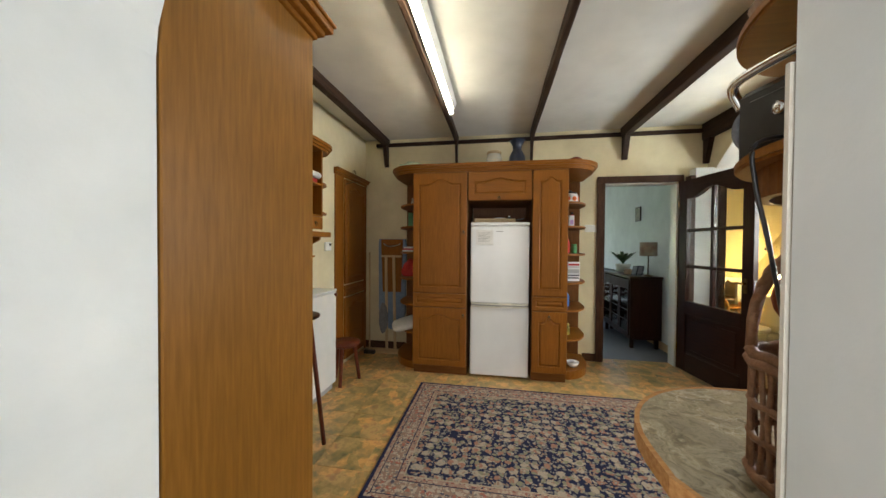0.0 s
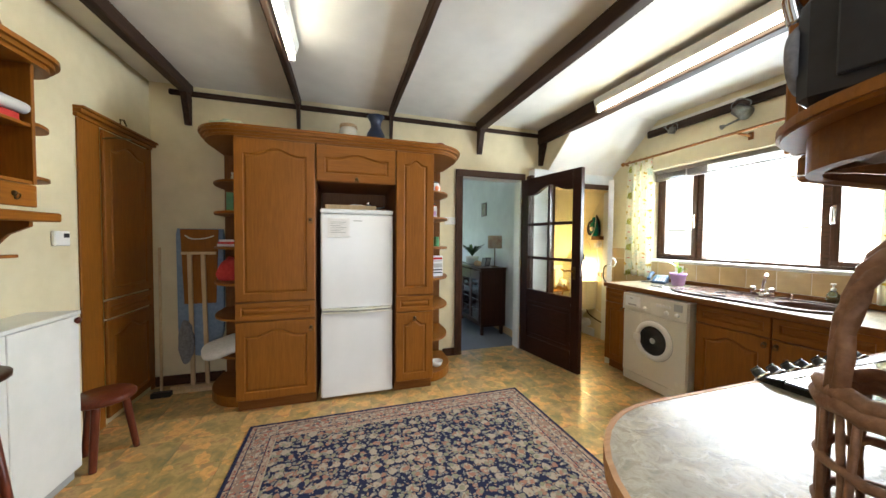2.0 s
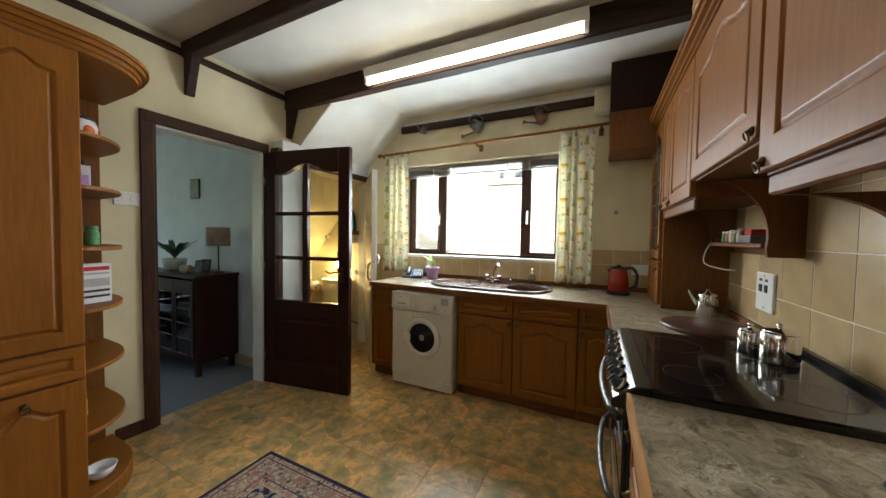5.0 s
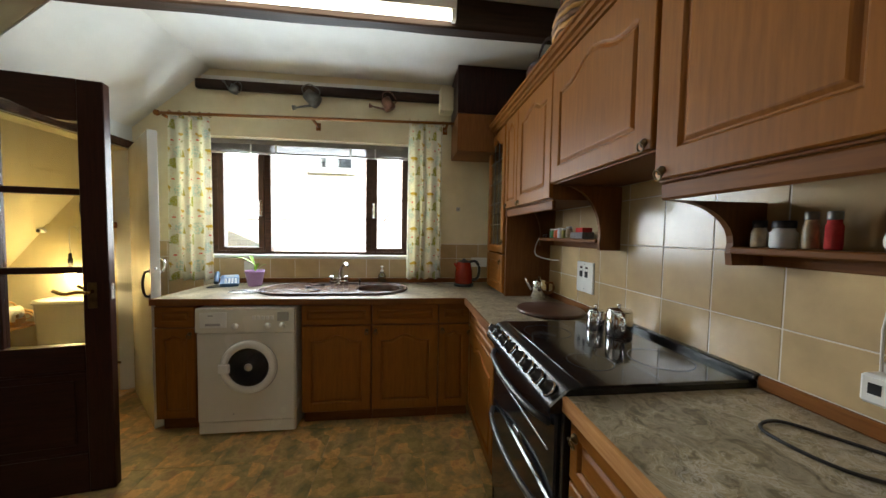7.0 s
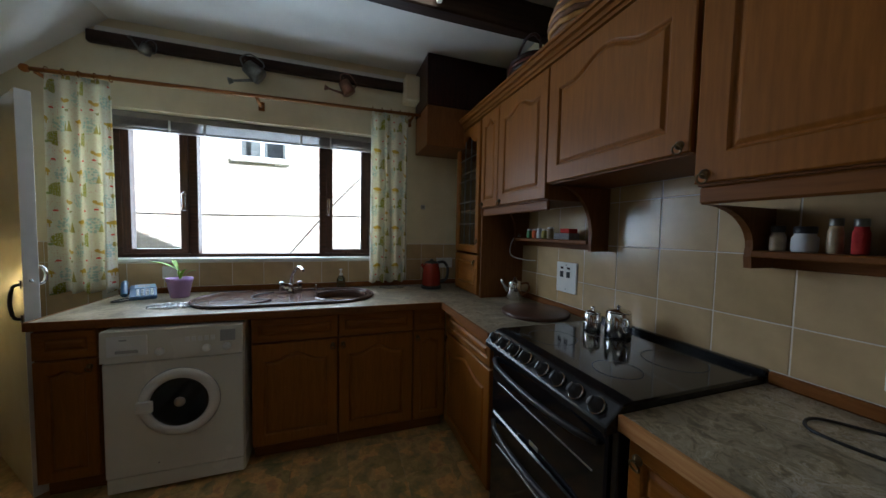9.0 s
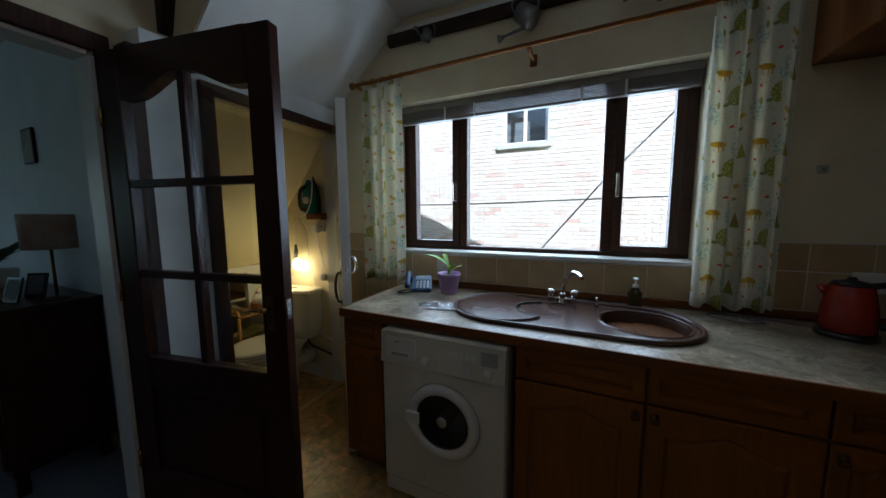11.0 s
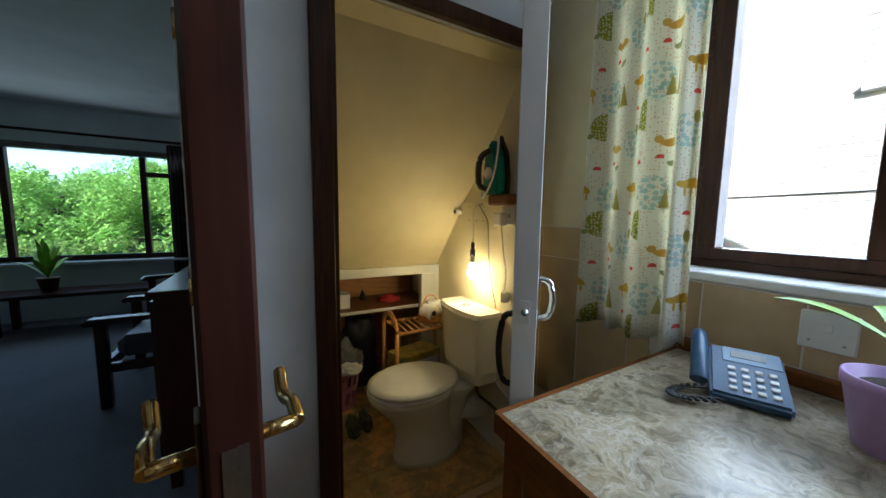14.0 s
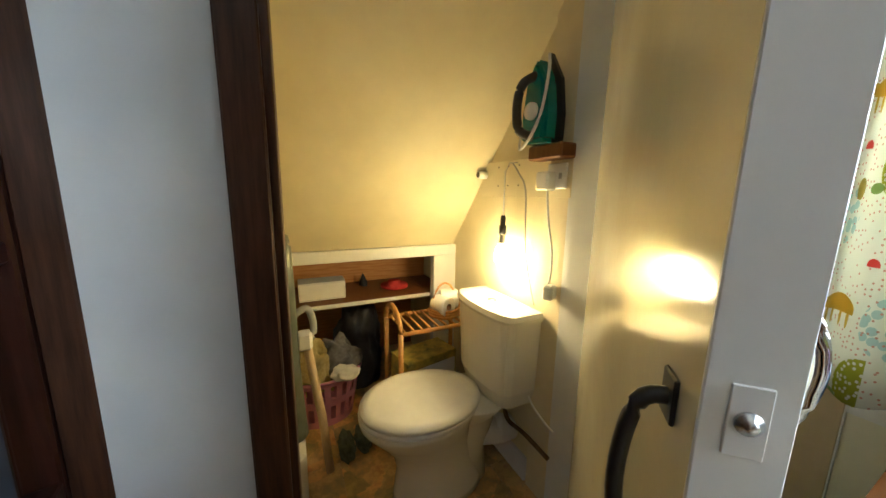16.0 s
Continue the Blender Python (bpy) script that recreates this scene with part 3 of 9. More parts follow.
def panel_door(bm, w, h, arch=0.035, rail=0.058, t=0.02, x0=0.0, z0=0.0, hole=False, n=12):
    """A cabinet door in the plane y = 0 to -t, with a moulded, arched field panel."""
    def contour(inset, drop, k):
        a, b = rail + inset, h - rail - inset - drop
        pts = [(a, rail + inset), (w - a, rail + inset)]
        for i in range(n + 1):
            u = 1 - 2 * i / n
            pts.append((w / 2 + u * (w / 2 - a), b - arch + arch * bump_shape(u) * k))
        return pts
    outer = [(0, 0), (w, 0)] + [(w / 2 + (1 - 2 * i / n) * w / 2, h) for i in range(n + 1)]
    e = 0.004
    rim = [(min(max(a, e), w - e), min(max(c, e), h - e)) for a, c in outer]
    if hole:
        rings = [(outer, 0), (outer, -t + e), (rim, -t), (contour(0, 0, 1), -t), (contour(0.008, 0, 1), -t * 0.4), (contour(0.008, 0, 1), 0)]
    else:
        rings = [(outer, 0), (outer, -t + e), (rim, -t), (contour(0, 0, 1), -t), (contour(0.004, 0, 1), -t + 0.003), (contour(0.008, 0, 1), -t + 0.009), (contour(0.013, 0, 1), -t + 0.009), (contour(0.022, 0, 1), -t + 0.003), (contour(0.026, 0, 1), -t + 0.0015)]
    vr = [[bm.verts.new((x0 + a, y, z0 + c)) for a, c in pts] for pts, y in rings]
    fs = []
    for p, q in zip(vr, vr[1:]):
        m = len(p)
        for i in range(m):
            fs.append(bm.faces.new((p[i], p[(i + 1) % m], q[(i + 1) % m], q[i])))
    if not hole:
        fs += [bm.faces.new(vr[-1]), bm.faces.new(vr[0][::-1])]
    else:
        m = len(vr[0])
        for i in range(m):
            fs.append(bm.faces.new((vr[-1][i], vr[-1][(i + 1) % m], vr[0][(i + 1) % m], vr[0][i])))
    bmesh.ops.recalc_face_normals(bm, faces=fs)
    return bm


def ring_pull(parent, x, y, z):
    """Small dark drop handle: a round rose and a hanging loop."""
    b = B()
    lathe(b, [(0.013, 0), (0.013, 0.004), (0.007, 0.009), (0.004, 0.012)], n=12)
    bmesh.ops.transform(b, matrix=pose(0, 0, 0, 90), verts=b.verts)
    tube(b, [(0.013 * math.sin(a), -0.012 - 0.004 * math.cos(a), -0.013 + 0.013 * math.cos(a)) for a in [k * math.pi / 7 for k in range(15)]], 0.0028, 6)
    bmesh.ops.translate(b, vec=(x, y, z), verts=b.verts)
    return part("handle", b, OLDBRASS, parent, "dark brass drop handle")


def wedge_arc(x0, x1, d, out, n=12):
    """Outline of a shelf that rounds off towards one side (a quarter of an ellipse)."""
    return [(x0, 0.0 + d)] + [(x0 + (x1 - x0) * math.sin(radians(a)), d - (d - out) * math.cos(radians(a))) for a in [90 * k / n for k in range(n + 1)]] + [(x1, d)]

# ---- structure ----
WX, EX, SY, NY, CZ = -0.75, 4.24, 1.97, 5.41, 2.70   # kitchen: west, east, south, north faces and ceiling
FY = 5.52                                             # living-room side of the north wall

struct("ground", box_of(-40, 60, -40, 80, -0.5, -0.25, bev=0), GRASSM, "green lawn and ground round the house", "ground")
struct("floor", box_of(-1.0, 4.6, -0.2, FY, -0.25, -0.006, bev=0), GROUT, "dark grouted bed under slate-look vinyl tiles", "floor")
struct("living_floor", box_of(-2.6, 3.12, FY, 9.9, -0.25, 0.002, bev=0), CARPET, "grey-blue cut-pile carpet in the living room", "floor")
struct("wc_floor", box_of(3.12, 4.6, FY, 8.2, -0.25, -0.006, bev=0), GROUT, "dark grouted bed under the toilet's vinyl tiles", "floor")
struct("ceiling", box_of(-1.0, 4.6, SY, FY, CZ, CZ + 0.15, bev=0), CEILP, "off-white painted ceiling between dark beams", "ceiling")
struct("living_ceiling", box_of(-2.8, 3.2, FY, 10.0, 2.52, 2.85, bev=0), CEILP, "off-white painted living-room ceiling", "ceiling")
struct("hall_ceiling", box_of(-1.0, 2.6, -0.3, SY, 2.45, 2.85, bev=0), CEILP, "white painted hall ceiling", "ceiling")

# south wall with the arched opening; cooker side painted cream
AX0, AX1, ASPR, T0 = 0.299, 1.364, 1.72, 1.74
b = B()
prism(b, [(-1.0, 0), (AX0, 0), (AX0, ASPR)] + [(a, c) for a, c in arc(AX0 + 0.30, ASPR, 0.30, 180, 90, 8)][1:] + [(a, c) for a, c in arc(AX1 - 0.30, ASPR, 0.30, 90, 0, 8)] + [(AX1, 0), (4.6, 0), (4.6, 2.85), (-1.0, 2.85)], T0, SY, "y")
struct("wall_south", b, WHITEP, "white painted wall with an arched opening")
b = box_of(AX1 + 0.02, EX, SY, SY + 0.004, 0, CZ, bev=0)
struct("wall_south_face", b, CREAM, "cream painted plaster above the beige tiles")

b = B()
bx(b, -1.0, WX, SY, FY, 0, CZ + 0.1, 0)
struct("wall_west", b, CREAM, "cream painted plaster wall")

# north wall: living-room door and toilet door
D0, D1, DH = 2.165, 2.945, 2.075
W0, W1, WH = 3.330, 4.215, 2.0
PY = 5.285                                            # face of the thicker wall round the toilet door
b = B()
for x0, x1, z0, z1 in ((-1.0, D0, 0, CZ + 0.1), (D0, D1, DH, CZ + 0.1), (D1, W0, 0, CZ + 0.1), (W0, W1, WH, CZ + 0.1), (W1, 4.6, 0, CZ + 0.1)):
    bx(b, x0, x1, NY, FY, z0, z1, 0)
struct("wall_north", b, CREAM, "cream painted plaster wall with two doorways")
b = B()
for x0, x1, z0, z1 in ((-2.6, D0, 0, 2.52), (D0, D1, DH, 2.52), (D1, 3.1, 0, 2.52)):
    bx(b, x0, x1, FY, FY + 0.004, z0, z1, 0)
struct("living_wall_south", b, PALEBLUE, "pale blue-green painted wall round the doorway")

b = B()
for x0, x1, z0, z1 in ((3.055, W0, 0, 2.2), (W0, W1, WH, 2.2), (W1, EX, 0, 2.2)):
    bx(b, x0, x1, PY, NY, z0, z1, 0)
struct("wall_pier", b, WHITEP, "white painted thicker wall round the toilet doorway")

# east wall with the window
V0, V1, VZ0, VZ1 = 2.985, 4.755, 1.125, 2.15
b = B()
for y0, y1, z0, z1 in ((1.5, V0, 0, CZ + 0.1), (V1, FY, 0, CZ + 0.1), (V0, V1, 0, VZ0), (V0, V1, VZ1, CZ + 0.1)):
    bx(b, EX, EX + 0.28, y0, y1, z0, z1, 0)
struct("wall_east", b, CREAM, "cream painted plaster wall round the kitchen window")

# sloping soffit under the stairs, in the kitchen and on into the toilet
SX = 3.24
b = B()
prism(b, [(4.68, CZ + 0.1), (4.68, CZ), (NY, 2.075), (NY, CZ + 0.1)], SX, EX + 0.05, "x")
struct("stair_soffit", b, CEILP, "white sloping underside of the stairs", "ceiling")
b = B()
prism(b, [(4.70, CZ - 0.001), (NY, 2.078), (NY, CZ - 0.001)], SX - 0.005, SX, "x")
struct("soffit_cheek", b, CREAM, "cream triangular side of the stair soffit")
b = B()
prism(b, [(PY + 0.012, 1.992), (5.40, 1.982), (6.27, 0.945), (6.27, 1.10), (5.40, 2.16), (PY + 0.02, 2.16)], 3.15, 4.35, "x")
struct("wc_soffit", b, WCP, "yellowed sloping underside of the stairs in the toilet", "ceiling")
b = B()
bx(b, 4.23, 4.52, FY, 8.2, 0, 2.3, 0)
struct("wc_wall_east", b, WCP, "yellowed cream wall behind the cistern")
b = B()
bx(b, 3.10, 3.20, FY, 9.9, 0, 2.85, 0)
struct("wc_wall_west", b, WCP, "painted wall between toilet and living room")
b = box_of(3.095, 3.10, FY + 0.004, 9.7, 0.002, 2.52, bev=0)
struct("living_wall_east", b, PALEBLUE, "pale blue-green painted living-room wall")
struct("wc_wall_north", box_of(3.2, 4.4, 7.0, 7.1, 0, 2.3, bev=0), PINE, "raw timber back of the stair cupboard")
# low opening at the back of the toilet
b = B()
bx(b, 3.20, 4.23, 6.235, 6.285, 0.885, 0.945, 0.003)
bx(b, 4.09, 4.23, 6.235, 6.285, 0, 0.885, 0.003)
bx(b, 3.20, 4.09, 6.288, 6.30, 0.632, 0.652, 0.002)
struct("niche_trim", b, WHITEGLOSS, "white painted frame of the low stair cupboard", "trim")
struct("niche_shelf", box_of(3.20, 4.23, 6.30, 6.98, 0.625, 0.65), OAK_DARK, "brown wooden shelf inside the stair cupboard", "shelf")
struct("niche_back", box_of(3.21, 4.22, 6.70, 6.72, 0.65, 1.2), PINE, "orange raw pine boards behind the cupboard shelf", "wall")
struct("wc_threshold", box_of(W0, W1, 5.29, 5.335, -0.004, 0.012, bev=0.004), PALEWOOD, "pale worn wooden threshold strip", "threshold")

# living room shell
LN = 9.70
L0, L1, LZ0, LZ1 = -1.2, 2.12, 0.70, 2.08
b = B()
for x0, x1, z0, z1 in ((-2.8, L0, 0, 2.6), (L1, 3.2, 0, 2.6), (L0, L1, 0, LZ0), (L0, L1, LZ1, 2.6)):
    bx(b, x0, x1, LN, LN + 0.25, z0, z1, 0)
struct("living_wall_north", b, PALEBLUE, "painted living-room wall round the wide window")
struct("living_wall_west", box_of(-2.85, -2.6, FY, LN + 0.25, 0, 2.6, bev=0), PALEBLUE, "painted living-room wall")
# hall behind the arch
b = B()
bx(b, -1.0, -0.7, -0.3, T0, 0, 2.5, 0)
bx(b, 2.3, 2.6, -0.3, T0, 0, 2.5, 0)
bx(b, -0.7, 2.3, -0.3, 0.0, 0, 2.5, 0)
struct("hall_wall", b, WHITEP, "white painted hall walls")

# door frames, skirting and ceiling beams
b = B()
bx(b, D0 - 0.07, D0, NY - 0.022, NY, 0, DH, 0.004)
bx(b, D1, D1 + 0.05, NY - 0.022, NY, 0, DH, 0.004)
bx(b, D0 - 0.07, D1 + 0.05, NY - 0.024, NY, DH, DH + 0.075, 0.004)
bx(b, D0 - 0.002, D0 + 0.018, NY - 0.01, FY + 0.01, 0, DH, 0.002)
bx(b, 3.002, 3.055, PY - 0.004, NY - 0.03, 0, 2.12, 0.004)
struct("door_frame", b, FRAMEW, "dark-stained wooden architrave of the living-room doorway", "door frame")
b = B()
bx(b, D1 - 0.018, D1 + 0.002, NY - 0.012, FY + 0.01, 0, DH - 0.02, 0.002)
bx(b, D0 + 0.018, D1 - 0.018, NY - 0.005, FY + 0.01, DH - 0.02, DH, 0.002)
struct("door_lining", b, WHITEGLOSS, "white painted door lining", "door frame")
b = B()
bx(b, W0 - 0.064, W0, PY - 0.03, PY, 0, WH + 0.06, 0.004)
bx(b, W0, EX - 0.002, PY - 0.03, PY, WH, WH + 0.06, 0.004)
bx(b, W0 - 0.002, W0 + 0.015, PY - 0.01, FY, 0, WH, 0.002)
struct("wc_door_frame", b, FRAMEW, "dark-stained wooden frame of the toilet doorway", "door frame")
b = B()
bx(b, WX, -0.2, NY - 0.015, NY, 0, 0.09, 0.004)
bx(b, 1.95, D0 - 0.07, NY - 0.015, NY, 0, 0.09, 0.004)
bx(b, WX, WX + 0.015, 4.3, 4.55, 0, 0.09, 0.004)
struct("baseboard", b, SKIRT, "brown stained skirting board", "baseboard")
struct("living_baseboard", box_of(3.08, 3.095, FY + 0.01, LN, 0.002, 0.1, bev=0.003), PALEWOOD, "wooden living-room skirting board", "baseboard")


def beam(name, x, y0, y1, w, z0, stub=True):
    b = B()
    n = 14
    rings = []
    for i in range(n + 1):
        y = y0 + (y1 - y0) * i / n
        q = [noise.noise((x * 3 + k, y * 2.3, k)) * 0.007 for k in range(4)]
        rings.append([b.verts.new(p) for p in ((x - w / 2 + q[0], y, z0 + q[1]), (x + w / 2 + q[2], y, z0 + q[3]), (x + w / 2 + q[2], y, CZ + 0.02), (x - w / 2 + q[0], y, CZ + 0.02))])
    for r, s in zip(rings, rings[1:]):
        for k in range(4):
            b.faces.new((r[k], r[(k + 1) % 4], s[(k + 1) % 4], s[k]))
    b.faces.new(rings[0][::-1])
    b.faces.new(rings[-1])
    bmesh.ops.recalc_face_normals(b, faces=b.faces)
    es = [e for e in b.edges if abs(e.verts[0].co.z - e.verts[1].co.z) < 0.03 and min(e.verts[0].co.z, e.verts[1].co.z) < CZ - 0.02 and abs(e.verts[0].co.y - e.verts[1].co.y) > 0.01]
    bmesh.ops.bevel(b, geom=es, offset=0.008, segments=1, affect="EDGES")
    if stub:
        prism(b, [(y1, z0 - 0.26), (y1 - 0.03, z0 - 0.26), (y1 - 0.11, z0), (y1, z0)], x - w * 0.32, x + w * 0.32, "x")
    return solid(name, b, BEAM, "dark rough-hewn timber ceiling beam", "beam", group="ceiling beams", kind="structure")


for bxx, bw_, bz in ((-0.46, 0.075, 2.61), (0.45, 0.045, 2.62), (1.35, 0.045, 2.62), (2.38, 0.085, 2.60), (3.212, 0.085, 2.528)):
    beam("beam", bxx, SY, NY, bw_, bz)
b = B()
bx(b, -0.60, 3.24, NY - 0.03, NY, 2.605, 2.65, 0.006)
struct("wall_beam", b, BEAM_X, "dark timber strip along the top of the wall", "beam")
b = box_of(EX - 0.04, EX, 2.70, 4.78, 2.525, 2.60, bev=0.006)
struct("wall_beam_window", b, BEAM, "dark timber strip above the kitchen window", "beam")
b = box_of(EX - 0.028, EX, 2.70, 4.74, 2.60, 2.635, bev=0.003)
struct("cable_trunk", b, WHITEPL, "white plastic cable trunking above the beam", "trunking")


# floor tiles, laid in rows
TS = 0.305


def tile_mesh(s, t=0.006):
    b = B()
    h = s / 2 - 0.0007
    bx(b, -h, h, -h, h, -t, 0.0, 0.0012)
    return mesh_of("tile", b, VINYL)


tile_me = tile_mesh(TS)
kit_floor, wc_fl, hall_f = bpy.data.objects["floor"], bpy.data.objects["wc_floor"], bpy.data.objects["floor"]


def lay(parent, x0, x1, y0, y1):
    k = 0
    ny, nx = round((y1 - y0) / TS + 0.49), round((x1 - x0) / TS + 0.49)
    for j in range(ny):
        for i in range(nx):
            o = new("tile", tile_me)
            o.parent = parent
            o.matrix_basis = pose(x0 + (i + 0.5) * TS, y0 + (j + 0.5) * TS, 0, 0, 0, 90 * random.randrange(4))
            k += 1
    return k


# ---- kitchen window ----
win = thing("window_1", 4.37, V1, VZ0, -90, "brown-stained three-light window with white sill", "window", kind="structure")
WW, WHH = V1 - V0, VZ1 - VZ0
b = B()
bx(b, 0, WW, 0, 0.07, 0, 0.043)
bx(b, 0, WW, 0, 0.07, WHH - 0.05, WHH)
bx(b, 0, 0.05, 0, 0.07, 0.043, WHH - 0.05)
bx(b, WW - 0.05, WW, 0, 0.07, 0.043, WHH - 0.05)
for m in (0.438, 1.336):
    bx(b, m, m + 0.055, 0.002, 0.07, 0.043, WHH - 0.05)
part("window_frame", b, FRAMEW_X, win, "brown-stained timber frame")
for x0, x1, sash in ((0.05, 0.438, True), (0.493, 1.336, False), (1.391, WW - 0.05, True)):
    if sash:
        b = B()
        s = 0.05
        bx(b, x0, x1, -0.012, 0.05, 0.045, 0.045 + 0.034)
        bx(b, x0, x1, -0.012, 0.05, WHH - 0.052 - s, WHH - 0.052)
        bx(b, x0, x0 + s, -0.011, 0.05, 0.079, WHH - 0.052 - s)
        bx(b, x1 - s, x1, -0.011, 0.05, 0.079, WHH - 0.052 - s)
        sa = part("sash", b, FRAMEW, win)
        hx = x1 - 0.02 if x0 < 0.2 else x0 + 0.02
        b = B()
        bx(b, hx - 0.009, hx + 0.009, -0.02, -0.011, 0.36, 0.50, 0.003)
        bx(b, hx - 0.007, hx + 0.007, -0.045, -0.02, 0.47, 0.485, 0.003)
        bx(b, hx - 0.008, hx + 0.008, -0.052, -0.038, 0.36, 0.485, 0.004)
        part("latch", b, CHROME, sa, "chrome casement latch")
        g = part("pane", box_of(x0 + s, x1 - s, 0.02, 0.026, 0.079, WHH - 0.052 - s, bev=0), PANE, win)
    else:
        g = part("pane", box_of(x0, x1, 0.02, 0.026, 0.043, WHH - 0.05, bev=0), PANE, win)
    g.visible_shadow = False
part("window_sill", box_of(-0.0, WW, -0.145, 0.0, -0.008, 0.018, bev=0.004), WHITEGLOSS, win, "white painted window board")
blind = thing("venetian_blind", 4.37, V1, VZ0, -90, "raised grey-brown slatted venetian blind", "blind")
for k in range(7):
    part("slat", box_of(0.01, WW - 0.01, -0.06, -0.028, WHH - 0.052 - 0.0085 * k, WHH - 0.0485 - 0.0085 * k, bev=0), BLINDM, blind)
part("headrail", box_of(0.005, WW - 0.005, -0.064, -0.024, WHH - 0.044, WHH - 0.002), BLINDM, blind)
part("bottom_rail", box_of(0.01, WW - 0.01, -0.062, -0.026, WHH - 0.122, WHH - 0.107), BLINDM, blind)
for cx in (0.35, 0.56, 1.2, 1.42):
    part("tape", box_of(cx, cx + 0.012, -0.066, -0.062, WHH - 0.12, WHH - 0.04, bev=0), PAPER, blind)

# ---- living-room window ----
lw = thing("window_2", L0, LN + 0.08, LZ0, 0, "wide dark-framed living-room window", "window", kind="structure")
LW, LH = L1 - L0, LZ1 - LZ0
b = B()
bx(b, 0, LW, 0, 0.07, 0, 0.06)
bx(b, 0, LW, 0, 0.07, LH - 0.06, LH)
for m in (0.0, 0.5, 1.70, LW - 0.42, LW - 0.06):
    bx(b, m, m + 0.06, 0.002, 0.07, 0.06, LH - 0.06)
bx(b, LW - 0.36, LW - 0.06, 0.004, 0.068, 1.06, 1.12)
bx(b, 0.06, 0.5, 0.004, 0.068, 1.06, 1.12)
part("window_frame", b, FRAMEW_X, lw, "dark-stained timber frame")
g = part("pane", box_of(0.06, LW - 0.06, 0.03, 0.036, 0.06, LH - 0.06, bev=0), PANE, lw)
g.visible_shadow = False
part("window_sill", box_of(-0.05, LW + 0.05, -0.2, 0.0, -0.03, 0.0), WHITEGLOSS, lw, "painted window board")
lbl = thing("venetian_blind", L0, LN + 0.08, LZ0, 0, "raised slatted blind at the living-room window", "blind")
for k in range(6):
    part("slat", box_of(0.02, LW - 0.02, -0.05, -0.02, LH - 0.03 - 0.01 * k, LH - 0.026 - 0.01 * k, bev=0), BLINDM, lbl)
part("headrail", box_of(0.02, LW - 0.02, -0.052, -0.018, LH - 0.024, LH), BLINDM, lbl)
b = B()
tube(b, [(L0 - 0.1, LN - 0.08, 2.2), (L1 + 0.2, LN - 0.08, 2.2)], 0.016, 8)
solid("curtain_pole", b, MAHOG_X, "dark wooden curtain pole above the window", "curtain pole")

# unseen pitched roof over the living-room wing, shaped to shade the brick wall
b = prism(B(), [(2.35, 2.96), (6.2, 4.73), (11.2, 2.96)], -3.2, 4.52, "x")
struct("roof", b, ROOFM, "unseen grey pitched roof added to shade the brick wall", "roof")
# unseen slab; its height sets the low shade on the brick wall
struct("flat_roof", box_of(-3.2, 4.52, -0.5, 11.2, 2.86, 2.95, bev=0), ROOFM, "unseen flat roof slab added over the house", "roof")

# ---- fridge wall ----
FRONT = 4.68


def cab_door(parent, x0, z0, w, h, arch=0.035, hx=None, hz=None, rail=0.058, name="door", y=0.0):
    b = panel_door(B(), w, h, arch, rail)
    bmesh.ops.translate(b, vec=(x0, y, z0), verts=b.verts)
    d = part(name, b, OAK if h > w * 0.8 else OAK_X, parent)
    if hx is not None:
        ring_pull(d, hx, y - 0.02, hz)
    return d


def carcass(w, d, h, plinth=0.1, back=0.0):
    b = B()
    bx(b, 0, w, 0, d, plinth, h, 0.002)
    return b


tall = thing("tall_cabinet", 0.09, FRONT, 0, 0, "tall oak larder cabinet with arched panel doors", "cabinet", "tall cabinets")
part("body", carcass(0.565, 0.72, 2.10), OAK_DARK, tall)
part("plinth", box_of(0, 0.565, 0.05, 0.70, 0, 0.1), OAK_EDGE, tall)
cab_door(tall, 0.003, 0.86, 0.556, 1.225, 0.05, 0.53, 1.49)
cab_door(tall, 0.003, 0.715, 0.556, 0.135, 0, name="drawer_front", rail=0.035)
cab_door(tall, 0.003, 0.105, 0.556, 0.60, 0.05, 0.53, 0.64)
tall2 = thing("tall_cabinet", 1.295, FRONT, 0, 0, "narrow tall oak cabinet with arched panel doors", "cabinet", "tall cabinets")
part("body", carcass(0.335, 0.72, 2.10), OAK_DARK, tall2)
part("plinth", box_of(0, 0.335, 0.05, 0.70, 0, 0.1), OAK_EDGE, tall2)
cab_door(tall2, 0.003, 0.86, 0.329, 1.225, 0.04, rail=0.062)
cab_door(tall2, 0.003, 0.715, 0.329, 0.135, 0, name="drawer_front", rail=0.035)
cab_door(tall2, 0.003, 0.105, 0.329, 0.60, 0.04, 0.165, 0.66, rail=0.062)
top = thing("bridging_cabinet", 0.66, FRONT, 1.80, 0, "oak top cabinet above the fridge, arched lift-up door", "cabinet")
part("body", box_of(0.001, 0.629, 0, 0.72, 0, 0.30), OAK_DARK, top)
cab_door(top, 0.004, 0.004, 0.622, 0.28, 0.035, 0.31, 0.03)
b = B()
bx(b, 0.002, 0.63, 0.66, 0.70, -1.78, -0.002, 0)
part("back_panel", b, OAK_DARK, top)


